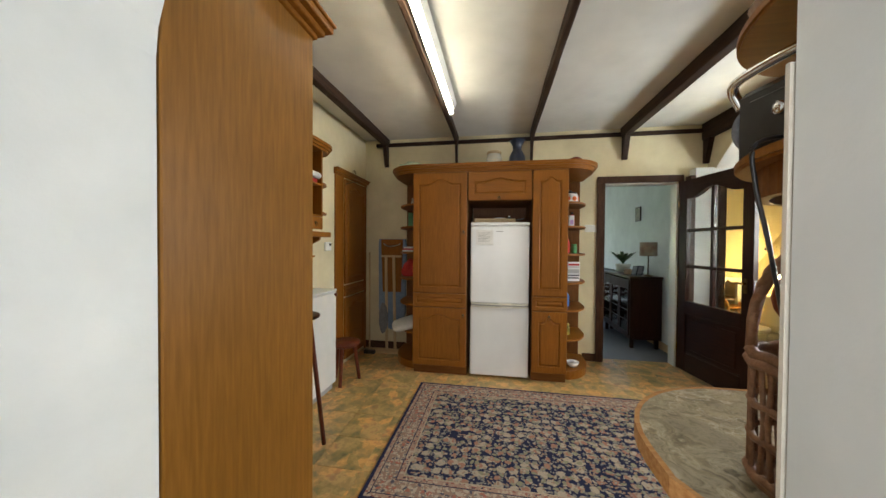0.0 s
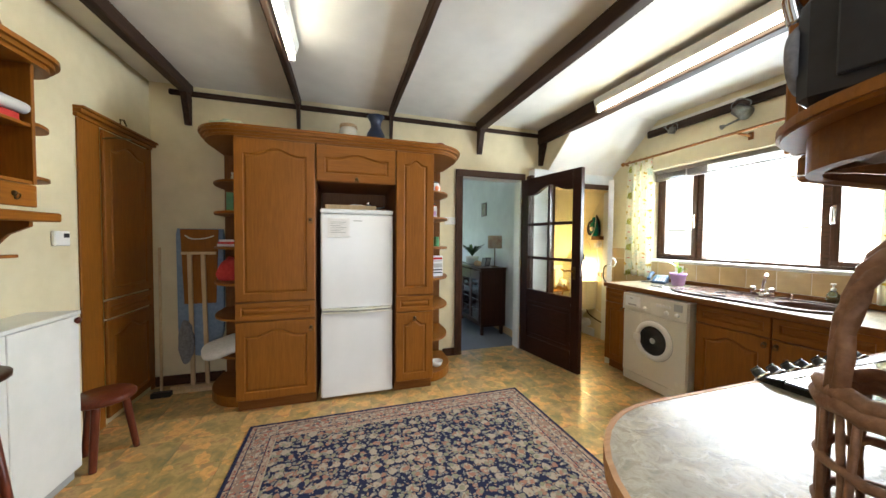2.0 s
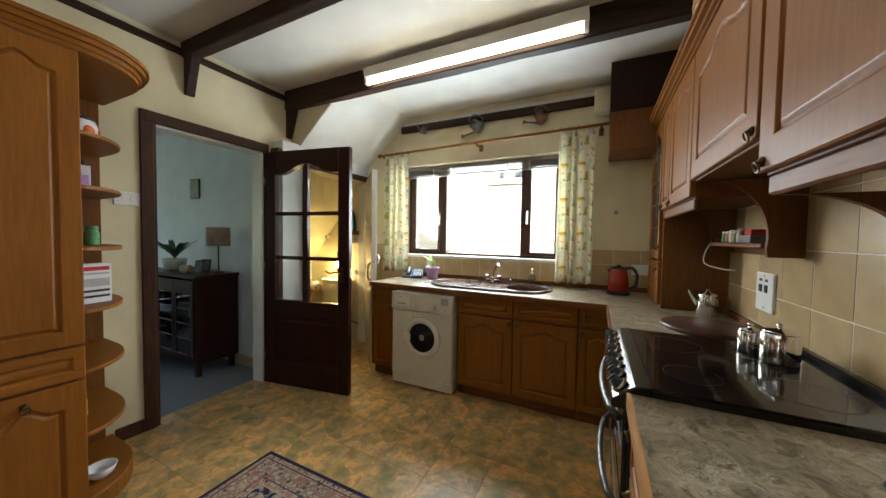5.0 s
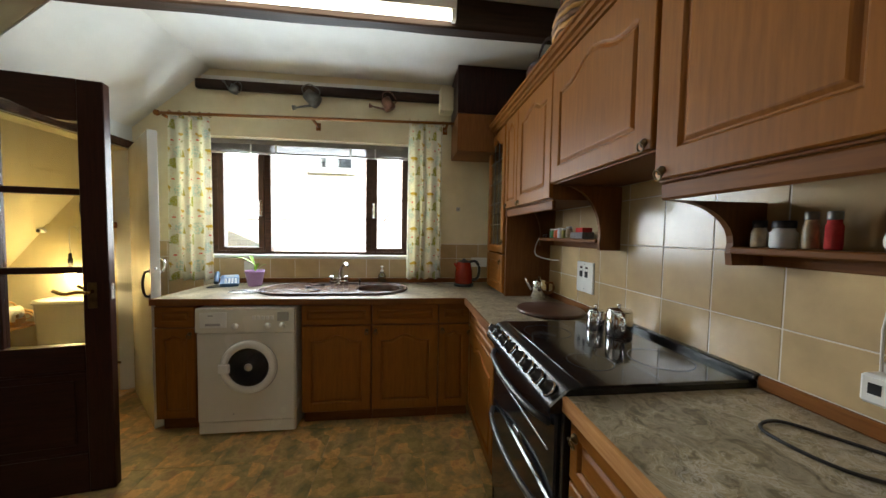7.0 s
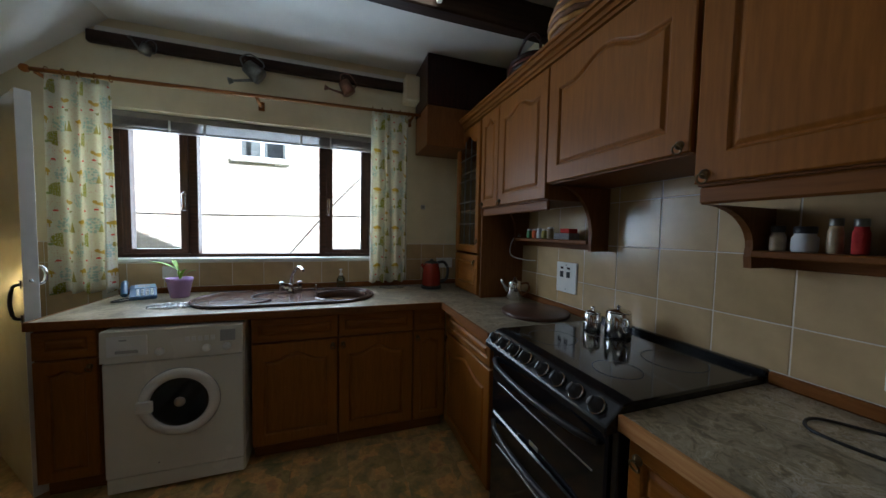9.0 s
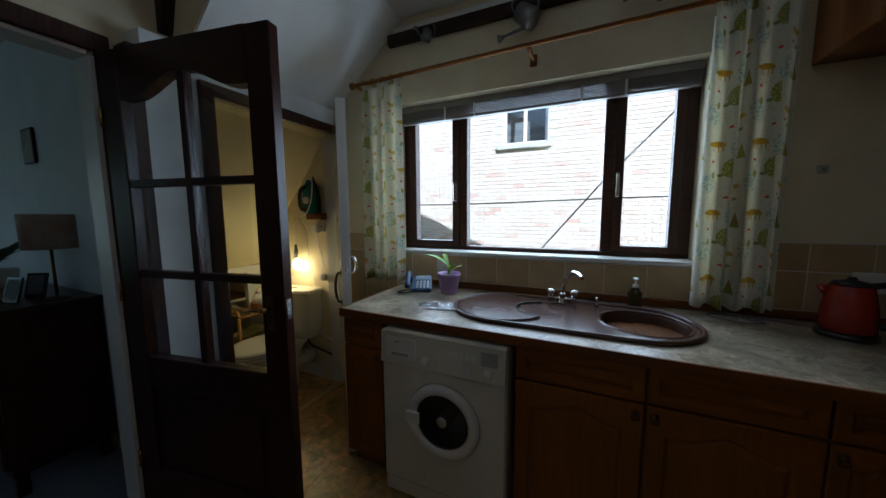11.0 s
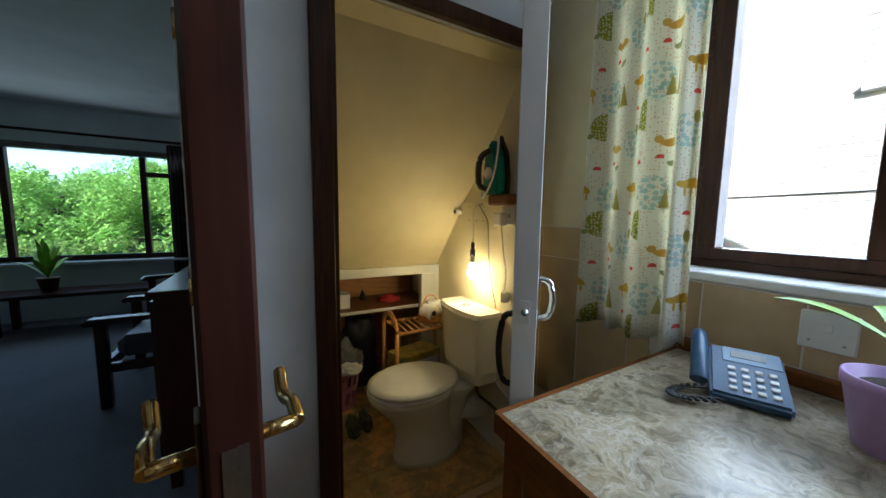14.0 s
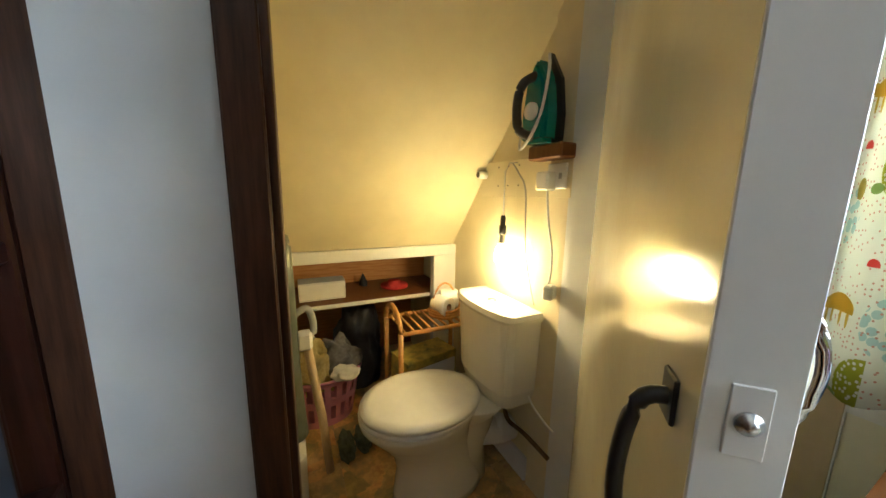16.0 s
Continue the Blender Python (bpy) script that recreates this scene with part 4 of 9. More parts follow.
def end_shelf(side):
    """Open quarter-round shelves that finish the run of tall cabinets."""
    s = -1 if side == "west" else 1
    x = 0.088 if s < 0 else 1.632
    t = thing("end_shelf", x, FRONT, 0, 0, "open rounded oak end shelves beside the tall cabinets", "shelf", "rounded end shelves")
    part("back_panel", box_of(0 if s > 0 else -0.27, 0.27 if s > 0 else 0, 0.70, 0.72, 0.0, 2.10), OAK_DARK, t)
    for z in (0.085, 0.40, 0.70, 0.98, 1.27, 1.555, 1.80):
        r = 0.27 if z > 0.1 else 0.30
        b = B()
        out = [(0, 0.70), (0, 0.12)] + [(s * r * math.sin(radians(a)), 0.12 + 0.40 * (1 - math.cos(radians(a)))) for a in range(10, 91, 10)] + [(s * r, 0.70)]
        if s < 0:
            out = out[::-1]
        prism(b, out, z - (0.02 if z > 0.1 else 0.085), z)
        bmesh.ops.bevel(b, geom=[e for e in b.edges if abs(e.verts[0].co.z - e.verts[1].co.z) < 1e-5], offset=0.004, segments=1, affect="EDGES")
        part("shelf" if z > 0.1 else "base", b, OAK_X, t)
    return t


end_shelf("west")
end_shelf("east")


def cornice(bm, path, steps):
    """A stepped moulding: outlines drawn out by growing offsets."""
    for off, z0, z1 in steps:
        prism(bm, path(off), z0, z1)
    return bm


def tall_cornice(off):
    a = [(-0.185 - off, 5.40)] + [(-0.185 - off + (0.29 + off) * (1 - math.cos(radians(k))), 5.02 - (0.34 + off) * math.sin(radians(k))) for k in range(0, 91, 10)]
    c = [(1.93 + off - (0.31 + off) * (1 - math.cos(radians(k))), 5.02 - (0.34 + off) * math.sin(radians(k))) for k in range(90, -1, -10)] + [(1.93 + off, 5.40)]
    return a + c


b = cornice(B(), tall_cornice, ((0.0, 2.101, 2.118), (0.012, 2.118, 2.138), (0.03, 2.138, 2.16), (0.042, 2.16, 2.178)))
solid("cornice", b, OAK_X, "moulded oak cornice with rounded ends on the tall cabinets", "cornice")

# fridge-freezer
fr = thing("fridge_freezer", 0.69, 4.69, 0, 0, "white upright fridge-freezer with two doors", "fridge")
part("body", box_of(0.004, 0.578, 0.06, 0.62, 0.02, 1.565, bev=0.006), ENAMEL, fr)
part("freezer_door", box_of(0, 0.582, 0, 0.055, 0.03, 0.735, bev=0.012), ENAMEL, fr)
part("fridge_door", box_of(0, 0.582, 0, 0.055, 0.765, 1.545, bev=0.012), ENAMEL, fr)
part("top_cap", box_of(-0.002, 0.584, -0.004, 0.62, 1.548, 1.585, bev=0.01), ENAMEL, fr)
# grey filler that puts the dark of the door gap into colour
part("door_gasket", box_of(0.006, 0.576, 0.004, 0.06, 0.735, 0.765, bev=0), GREYPL, fr)
for z, dz in ((0.737, -1), (0.765, 1)):
    b = B()
    prism(b, [(0.008, 0.0)] + [(0.01 + 0.562 * k / 12, -0.004 - 0.036 * math.sin(math.pi * k / 12) ** 0.6) for k in range(13)] + [(0.574, 0.0)], z - 0.008, z + 0.006)
    part("handle", b, CREAMENAMEL, fr, "moulded full-width cream handle")
for fx in (0.03, 0.53):
    for fy in (0.1, 0.55):
        part("foot", lathe(B(), [(0.02, 0.0), (0.02, 0.02)], fx, fy, 10), BLACKPL, fr)
b = B()
bx(b, 0.255, 0.325, -0.0015, 0.0, 1.487, 1.495, 0)
part("badge", b, GREYPL, fr)
note = thing("clipped_note", 0.745, 4.687, 1.36, 0, "white paper notes in a clear clip on the fridge door", "note")
part("sheet", box_of(0, 0.17, -0.004, 0, 0, 0.15, bev=0), PAPER, note)
part("clip", box_of(0.02, 0.15, -0.008, -0.004, 0.14, 0.15), WHITEPL, note)
part("ledge", box_of(-0.005, 0.175, -0.014, 0, -0.008, 0.002), WHITEPL, note)
b = B()
for k in range(7):
    bx(b, 0.02, 0.14 - 0.02 * (k % 3), -0.0048, -0.004, 0.115 - 0.014 * k, 0.119 - 0.014 * k, 0)
part("writing", b, GREYPL, note)


# ---- living-room door, standing open ----
def glazed_door():
    d = thing("door_1", 2.94, 5.365, 0.006, -80.25, "dark mahogany door with six glass panes, standing open", "door", kind="structure")
    W, H, T = 0.85, 2.06, 0.048
    st, br, mid = 0.105, 0.20, 0.76
    b = B()
    bx(b, 0, st, 0, T, 0, H, 0.004)
    bx(b, W - st, W, 0, T, 0, H, 0.004)
    part("stile", b, MAHOG, d)
    b = B()
    bx(b, st, W - st, 0, T, 0, br, 0.003)
    bx(b, st, W - st, 0, T, mid - 0.13, mid, 0.003)
    part("rail", b, MAHOG_X, d)
    # arched top rail
    b = B()
    n = 16
    pts = [(W - st, H), (st, H)] + [(st + (W - 2 * st) * k / n, H - 0.20 + 0.085 * bump_shape(2 * k / n - 1, 0.85)) for k in range(n + 1)]
    prism(b, pts, 0, T, "y")
    part("top_rail", b, MAHOG_X, d)
    b = B()
    bx(b, W / 2 - 0.016, W / 2 + 0.016, 0.004, T - 0.004, mid, H - 0.115, 0.004)
    z1, z2 = mid + 0.375, mid + 0.76
    for z in (z1, z2):
        bx(b, st, W - st, 0.005, T - 0.005, z - 0.016, z + 0.016, 0.004)
    part("glazing_bar", b, MAHOG, d)
    for x0, x1 in ((st, W / 2 - 0.016), (W / 2 + 0.016, W - st)):
        for a, c in ((mid, z1 - 0.016), (z1 + 0.016, z2 - 0.016), (z2 + 0.016, H - 0.11)):
            g = part("pane", box_of(x0, x1, T / 2 - 0.002, T / 2 + 0.002, a, c, bev=0), PANE, d)
    b = B()
    bx(b, st, W - st, 0.012, T - 0.012, br, mid - 0.13, 0)
    for y0, y1 in ((0.004, 0.012), (T - 0.012, T - 0.004)):
        bx(b, st + 0.05, W - st - 0.05, y0, y1, br + 0.05, mid - 0.18, 0.006)
        bx(b, st + 0.006, W - st - 0.006, y0, y1, mid - 0.145, mid - 0.13, 0.003)
        bx(b, st + 0.006, W - st - 0.006, y0, y1, br, br + 0.015, 0.003)
    part("lower_panel", b, MAHOG_X, d)
    for s in (-1, 1):
        y = 0 if s < 0 else T
        b = B()
        part("backplate", box_of(W - 0.083, W - 0.047, min(y, y + s * 0.006), max(y, y + s * 0.006), 0.945, 1.075, bev=0.003), OLDBRASS, d, "dull brass backplate")
        tube(b, [(W - 0.065, y, 1.03), (W - 0.065, y + s * 0.045, 1.03)], 0.009, 10)
        tube(b, curve_pts([(W - 0.062, y + s * 0.045, 1.03), (W - 0.10, y + s * 0.048, 1.035), (W - 0.145, y + s * 0.046, 1.025), (W - 0.185, y + s * 0.05, 1.045)], 5), 0.0085, 8)
        part("door_handle", b, BRASS, d, "brass lever handle on a plate")
    b = B()
    bx(b, W - 0.001, W + 0.0015, 0.013, 0.035, 0.985, 1.065, 0)
    part("latch_plate", b, STEEL, d)
    b = B()
    for z in (0.25, 1.05, 1.8):
        tube(b, [(-0.004, -0.004, z - 0.04), (-0.004, -0.004, z + 0.04)], 0.007, 8)
    part("hinge", b, BRASS, d)
    return d


glazed_door()


# ---- toilet door, standing open into the kitchen ----
def wc_door():
    d = thing("door_2", 4.175, 5.265, 0.01, 180 + 44.2, "cream gloss-painted flush toilet door with white edge, open", "door", kind="structure")
    W, H, T = 0.804, 1.985, 0.042
    b = B()
    bx(b, 0, W - 0.003, -0.003, T + 0.003, 0, H, 0.002)
    part("leaf", b, GLOSS, d)
    part("edge_strip", box_of(W - 0.003, W + 0.001, -0.004, T + 0.004, 0, H + 0.001, bev=0.001), WHITEGLOSS, d, "chipped white gloss door edge")
    for s, y, m in ((-1, -0.003, BLACKPL), (1, T + 0.003, CHROME)):
        b = B()
        zc = 0.975 if s < 0 else 1.10
        L = 0.085 if s < 0 else 0.045
        pts = curve_pts([(W - 0.05, y, zc + L), (W - 0.05, y + s * 0.024, zc + L * 0.86), (W - 0.05, y + s * 0.034, zc), (W - 0.05, y + s * 0.024, zc - L * 0.86), (W - 0.05, y, zc - L)], 5)
        tube(b, pts, 0.0075, 8)
        for q in (-L, L):
            bx(b, W - 0.064, W - 0.036, min(y, y + s * 0.004), max(y, y + s * 0.004), zc + q - 0.02, zc + q + 0.02, 0.002)
        part("pull_handle", b, m, d, "black iron bow handle" if s < 0 else "chrome bow handle")
    b = B()
    bx(b, W + 0.001, W + 0.003, 0.010, 0.032, 1.055, 1.105, 0.0006)
    part("catch_plate", b, WHITEPL, d)
    b = lathe(B(), [(0.008, 0), (0.008, 0.002), (0.004, 0.003), (0.0035, 0.006)], n=16)
    bmesh.ops.transform(b, matrix=Matrix.Translation((W + 0.003, 0.021, 1.08)) @ Matrix.Rotation(radians(90), 4, "Y"), verts=b.verts)
    part("roller_catch", b, STEEL, d)
    return d


wc_door()

# ---- base units under the window ----
EF = 3.555


def base_unit(x, y, rz, w, label, drawer=True, handle="l", arch=0.045, door_w=None):
    u = thing("base_cabinet", x, y, 0, rz, label, "cabinet", "base cabinets")
    part("body", box_of(0, w, 0, 0.56, 0.1, 0.858), OAK_DARK, u)
    part("plinth", box_of(0, w, 0.05, 0.07, 0, 0.1), OAK_EDGE, u)
    cab_door(u, 0.003, 0.715, w - 0.006, 0.135, 0, name="drawer_front", rail=0.034)
    hx = 0.028 if handle == "l" else w - 0.03
    cab_door(u, 0.003, 0.105, w - 0.006, 0.60, arch, hx, 0.67, rail=0.058 if w > 0.3 else 0.045)
    return u


base_unit(EF, 4.655, -90, 0.245, "narrow oak base cabinet beside the washing machine", handle="r", arch=0.02)
base_unit(EF, 3.745, -90, 0.468, "oak base cabinet with drawer front and arched door", handle="r")
base_unit(EF, 3.275, -90, 0.468, "oak base cabinet under the sink with arched door")
base_unit(EF, 2.805, -90, 0.225, "narrow oak corner base cabinet with arched door", arch=0.02)
# units on the cooker side
SF = 2.575
base_unit(3.50, SF, 180, 0.645, "oak base cabinet with drawer beside the cooker", handle="l")
u = thing("drawer_cabinet", 2.105, SF, 0, 180, "oak base cabinet with stacked drawer fronts", "cabinet", "base cabinets")
part("body", box_of(0, 0.45, 0, 0.56, 0.1, 0.858), OAK_DARK, u)
part("plinth", box_of(0, 0.45, 0.05, 0.07, 0, 0.1), OAK_EDGE, u)
for z, h in ((0.69, 0.165), (0.50, 0.18), (0.31, 0.18), (0.105, 0.195)):
    cab_door(u, 0.003, z, 0.444, h, 0, 0.03, z + h - 0.04, 0.036, "drawer_front")
u = thing("rounded_end_cabinet", 1.652, SF, 0, 180, "curved oak end unit closing the worktop run", "cabinet", "base cabinets")
b = B()
prism(b, [(0, 0.56), (0, 0.0)] + [(0.20 * math.sin(radians(a)), 0.20 * (1 - math.cos(radians(a)))) for a in range(10, 91, 10)] + [(0.20, 0.56)], 0.1, 0.858)
part("body", b, OAK, u)
b = B()
prism(b, [(0, 0.54), (0, 0.05), (0.08, 0.07), (0.15, 0.15), (0.16, 0.54)], 0, 0.1)
part("plinth", b, OAK_EDGE, u)

# worktops
WT0, WT1 = 0.862, 0.902


def edged_top(name, pts, label):
    t = thing(name, 0, 0, 0, 0, label, "worktop")
    b = B()
    prism(b, pts, WT0, WT1)
    part("slab", b, WORKTOP, t)
    return t


def slab_hole(bm, poly, cx, cy, r, z0, z1):
    """A slab with a round hole; the outline must be seen whole from the hole's centre."""
    angs = sorted([2 * math.pi * k / 48 for k in range(48)] + [math.atan2(y - cy, x - cx) % (2 * math.pi) for x, y in poly])
    def edge(a):
        d = Vector((math.cos(a), math.sin(a)))
        best = None
        for i in range(len(poly)):
            p, q = Vector(poly[i]) - Vector((cx, cy)), Vector(poly[(i + 1) % len(poly)]) - Vector((cx, cy))
            e = q - p
            den = d.x * e.y - d.y * e.x
            if abs(den) < 1e-9:
                continue
            t, u = (p.x * e.y - p.y * e.x) / den, (p.x * d.y - p.y * d.x) / den
            if t > 1e-6 and -1e-6 <= u <= 1 + 1e-6 and (best is None or t < best):
                best = t
        return (cx + d.x * best, cy + d.y * best)
    o = [edge(a) for a in angs]
    i = [(cx + r * math.cos(a), cy + r * math.sin(a)) for a in angs]
    rows = [[bm.verts.new((x, y, z)) for x, y in pts] for pts, z in ((o, z1), (o, z0), (i, z0), (i, z1))]
    fs = []
    for p, q in zip(rows, rows[1:] + rows[:1]):
        for k in range(len(angs)):
            j = (k + 1) % len(angs)
            fs.append(bm.faces.new((p[k], p[j], q[j], q[k])))
    bmesh.ops.recalc_face_normals(bm, faces=fs)
    return bm


BOWL = (3.87, 3.25)
wt = thing("worktop", 0, 0, 0, 0, "marble-print laminate worktop with brown edge, L-shaped", "worktop")
b = B()
slab_hole(b, [(3.492, 2.622), (4.238, 1.975), (4.238, 4.67), (3.535, 4.66)], *BOWL, 0.175, WT0, WT1)
part("slab", b, WORKTOP, wt)
b = B()
prism(b, [(2.815, 1.975), (4.236, 1.975), (3.50, 2.612), (3.49, 2.622), (2.815, 2.622)], WT0, WT1)
part("slab", b, WORKTOP, wt)
b = B()
prism(b, [(3.482, 2.63), (3.492, 2.622), (3.535, 4.66), (3.525, 4.668)], WT0 - 0.001, WT1 + 0.001)
prism(b, [(2.815, 2.622), (3.49, 2.622), (3.484, 2.632), (2.815, 2.632)], WT0 - 0.001, WT1 + 0.001)
prism(b, [(3.525, 4.671), (3.535, 4.66), (4.238, 4.67), (4.238, 4.681)], WT0 - 0.001, WT1 + 0.001)
part("edge_strip", b, OAK_EDGE, wt, "brown wooden edge strip")
b = B()
bx(b, 4.215, 4.238, 1.98, 4.668, WT1, WT1 + 0.04, 0.006)
bx(b, 2.815, 4.215, 1.976, 1.998, WT1, WT1 + 0.04, 0.006)
part("upstand", b, OAK_EDGE, wt, "brown wooden upstand")
wt2 = thing("worktop", 0, 0, 0, 0, "marble-print laminate worktop with rounded end and brown edge", "worktop")


def end_outline(r):
    return [(2.125, 1.976), (2.125, 2.596 + r)] + [(1.67 - (0.36 + r) * math.sin(radians(a)), 2.236 + (0.36 + r) * math.cos(radians(a))) for a in range(0, 91, 9)] + [(1.31 - r, 2.14), (1.352 - r, 2.05), (1.37 - r, 1.976)]


b = B()
prism(b, end_outline(0), WT0 + 0.001, WT1)
part("slab", b, WORKTOP, wt2)
b = B()
o, i = end_outline(0.012)[1:], end_outline(0.0)[1:]
for k in range(len(o) - 1):
    prism(b, [o[k], o[k + 1], i[k + 1], i[k]], WT0, WT1 + 0.001)
part("edge_strip", b, PINE, wt2, "honey-coloured wooden edge strip")
part("upstand", box_of(1.40, 2.125, 1.976, 1.998, WT1, WT1 + 0.04, bev=0.006), OAK_EDGE, wt2, "brown wooden upstand")


# ---- washing machine ----
def washing_machine():
    w = thing("washing_machine", 3.483, 4.372, 0, -90, "cream-white front-loading washing machine under the worktop", "washing machine")
    W, H = 0.605, 0.85
    b = box_of(0, W, 0.012, 0.57, 0.015, H, bev=0.008)
    part("body", b, CREAMENAMEL, w)
    part("front_panel", box_of(0.003, W - 0.003, 0, 0.014, 0.10, 0.685, bev=0.005), CREAMENAMEL, w)
    part("kick_panel", box_of(0.006, W - 0.006, 0.004, 0.014, 0.02, 0.097, bev=0.003), CREAMENAMEL, w)
    b = B()
    prism(b, [(0.012, 0.69), (-0.012, 0.695), (-0.006, H - 0.004), (0.012, H)], 0.002, W - 0.002, "x")
    part("control_panel", b, CREAMENAMEL, w)
    b = B()
    bx(b, 0.03, 0.19, -0.014, -0.008, 0.725, 0.825, 0.003)
    bx(b, 0.06, 0.16, -0.0165, -0.012, 0.735, 0.758, 0.002)
    part("detergent_drawer", b, WHITEPL, w)
    # flat grey plate on the pull, coloured like a shaded hollow
    part("drawer_recess", box_of(0.065, 0.155, -0.0172, -0.0165, 0.739, 0.754, bev=0), GREYPL, w)
    part("marking", box_of(0.08, 0.11, -0.0148, -0.013, 0.80, 0.808, bev=0), GREYPL, w)
    part("programme_card", box_of(0.50, 0.57, -0.0126, -0.009, 0.765, 0.825, bev=0.001), GREYPL, w)
    for k, kx in enumerate((0.24, 0.44, 0.53)):
        b = B()
        lathe(b, [(0.020, 0), (0.018, 0.012), (0.012, 0.02)], n=16)
        bmesh.ops.transform(b, matrix=pose(kx, -0.010, 0.735, 90), verts=b.verts)
        part("knob", b, WHITEPL, w)
    b = B()
    for k in range(5):
        bx(b, 0.345 + k * 0.028, 0.365 + k * 0.028, -0.0135, -0.008, 0.775, 0.80, 0.002)
    part("push_button", b, WHITEPL, w)
    # porthole
    cx, cz = 0.318, 0.462
    b = lathe(B(), [(0.174, 0), (0.174, 0.012), (0.163, 0.022), (0.136, 0.024), (0.128, 0.016), (0.126, 0.0)], n=40, cap=False)
    bmesh.ops.transform(b, matrix=pose(cx, 0.0, cz, 90), verts=b.verts)
    part("door_ring", b, WHITEPL, w, "round white porthole ring")
    # thin grey band that paints the shaded gap round the porthole ring
    b = lathe(B(), [(0.179, 0.0), (0.179, 0.0015), (0.172, 0.002)], n=40, cap=False)
    bmesh.ops.transform(b, matrix=pose(cx, 0.0, cz, 90), verts=b.verts)
    part("ring_gap", b, GREYPL, w)
    b = lathe(B(), [(0.127, 0.008), (0.118, 0.010), (0.095, -0.012), (0.05, -0.035), (0.004, -0.04)], n=32)
    bmesh.ops.transform(b, matrix=pose(cx, -0.004, cz, 90), verts=b.verts)
    part("door_glass", b, HOB, w, "dark glass porthole")
    b = box_of(cx - 0.175, cx - 0.105, -0.036, -0.02, cz - 0.03, cz + 0.03, bev=0.006)
    part("door_latch", b, WHITEPL, w)
    b = lathe(B(), [(0.03, 0), (0.022, 0.008), (0.01, 0.012)], n=14)
    bmesh.ops.transform(b, matrix=pose(cx, -0.008, cz, 90), verts=b.verts)
    part("drum_hub", b, STEEL, w)
    for fx, fy in ((0.05, 0.06), (0.55, 0.06), (0.05, 0.5), (0.55, 0.5)):
        part("foot", lathe(B(), [(0.02, 0), (0.02, 0.02)], fx, fy, 10), BLACKPL, w)
    b = lathe(B(), [(0.004, 0), (0.004, 0.003)], n=8)
    bmesh.ops.transform(b, matrix=pose(0.22, 0.0, 0.15, 90), verts=b.verts)
    part("screw", b, GREYPL, w)
    return w


washing_machine()


# ---- cooker ----
def cooker():
    c = thing("cooker", 2.812, 2.60, 0, 180, "black freestanding double-oven cooker with glass hob", "cooker")
    W = 0.685
    part("body", box_of(0.02, W - 0.02, 0.03, 0.60, 0.03, 0.885, bev=0.004), BLACKEN, c)
    part("hob", box_of(-0.0, W, 0.05, 0.615, 0.888, 0.925, bev=0.006), HOB, c, "shiny black ceramic glass hob")
    part("hob_rim", box_of(-0.003, W + 0.003, 0.595, 0.622, 0.925, 0.945, bev=0.004), BLACKEN, c)
    # slanted control fascia with knobs
    b = B()
    prism(b, [(0.055, 0.928), (0.01, 0.921), (-0.045, 0.875), (-0.045, 0.85), (0.055, 0.85)], 0.0, W, "x")
    bmesh.ops.bevel(b, geom=list(b.edges), offset=0.004, segments=1, affect="EDGES")
    part("control_fascia", b, BLACKEN, c)
    m0 = Matrix.Rotation(radians(50), 4, "X")
    for k in range(8):
        x = 0.065 + k * 0.079 + (0.012 if k > 3 else -0.008)
        b = lathe(B(), [(0.024, 0), (0.024, 0.006), (0.018, 0.009), (0.016, 0.026), (0.012, 0.030)], n=18)
        bx(b, -0.004, 0.004, -0.015, 0.015, 0.028, 0.036, 0.002)
        bmesh.ops.transform(b, matrix=Matrix.Translation((x, -0.020, 0.898)) @ m0, verts=b.verts)
        kn = part("knob", b, BLACKPL, c, "black control knob with chrome collar")
        b = lathe(B(), [(0.0255, 0.001), (0.0255, 0.006), (0.0235, 0.008)], n=18, cap=False)
        bmesh.ops.transform(b, matrix=Matrix.Translation((x, -0.020, 0.898)) @ m0, verts=b.verts)
        part("collar", b, CHROME, kn)
    for z0, z1, nm in ((0.565, 0.835, "top_oven_door"), (0.13, 0.555, "main_oven_door")):
        d = part(nm, box_of(0.025, W - 0.025, -0.012, 0.03, z0, z1, bev=0.006), HOB, c)
        b = B()
        hz = z1 - 0.035
        tube(b, [(0.05 + (W - 0.1) * k / 10, -0.02 - 0.045 * math.sin(math.pi * k / 10) ** 0.5, hz) for k in range(11)], 0.011, 10)
        part("handle", b, BLACKPL, d, "black curved bar handle")
        b = B()
        bx(b, 0.07, W - 0.07, -0.0145, -0.012, hz - 0.10, hz - 0.096, 0)
        bx(b, W / 2 - 0.025, W / 2 + 0.025, -0.0145, -0.012, z0 + 0.02, z0 + 0.035, 0)
        part("trim_line", b, STEEL, d)
    part("kick_plate", box_of(0.03, W - 0.03, 0.0, 0.03, 0.03, 0.12, bev=0.003), BLACKEN, c)
    for x0 in (0.0, W - 0.02):
        part("side_panel", box_of(x0, x0 + 0.02, 0.0, 0.60, 0.0, 0.886), BLACKEN, c)
    for px, py, r in ((0.18, 0.18, 0.10), (0.51, 0.18, 0.075), (0.18, 0.44, 0.075), (0.51, 0.44, 0.10)):
        b, n = B(), 40
        vs = [[b.verts.new((px + rr * math.cos(2 * math.pi * k / n), py + rr * math.sin(2 * math.pi * k / n), 0.9255)) for k in range(n)] for rr in (r, r - 0.002)]
        for k in range(n):
            b.faces.new((vs[0][k], vs[0][(k + 1) % n], vs[1][(k + 1) % n], vs[1][k]))
        part("zone_marking", b, BLACKPL, c)
    return c


cooker()

# ---- wall units on the cooker side ----
UF = 2.32


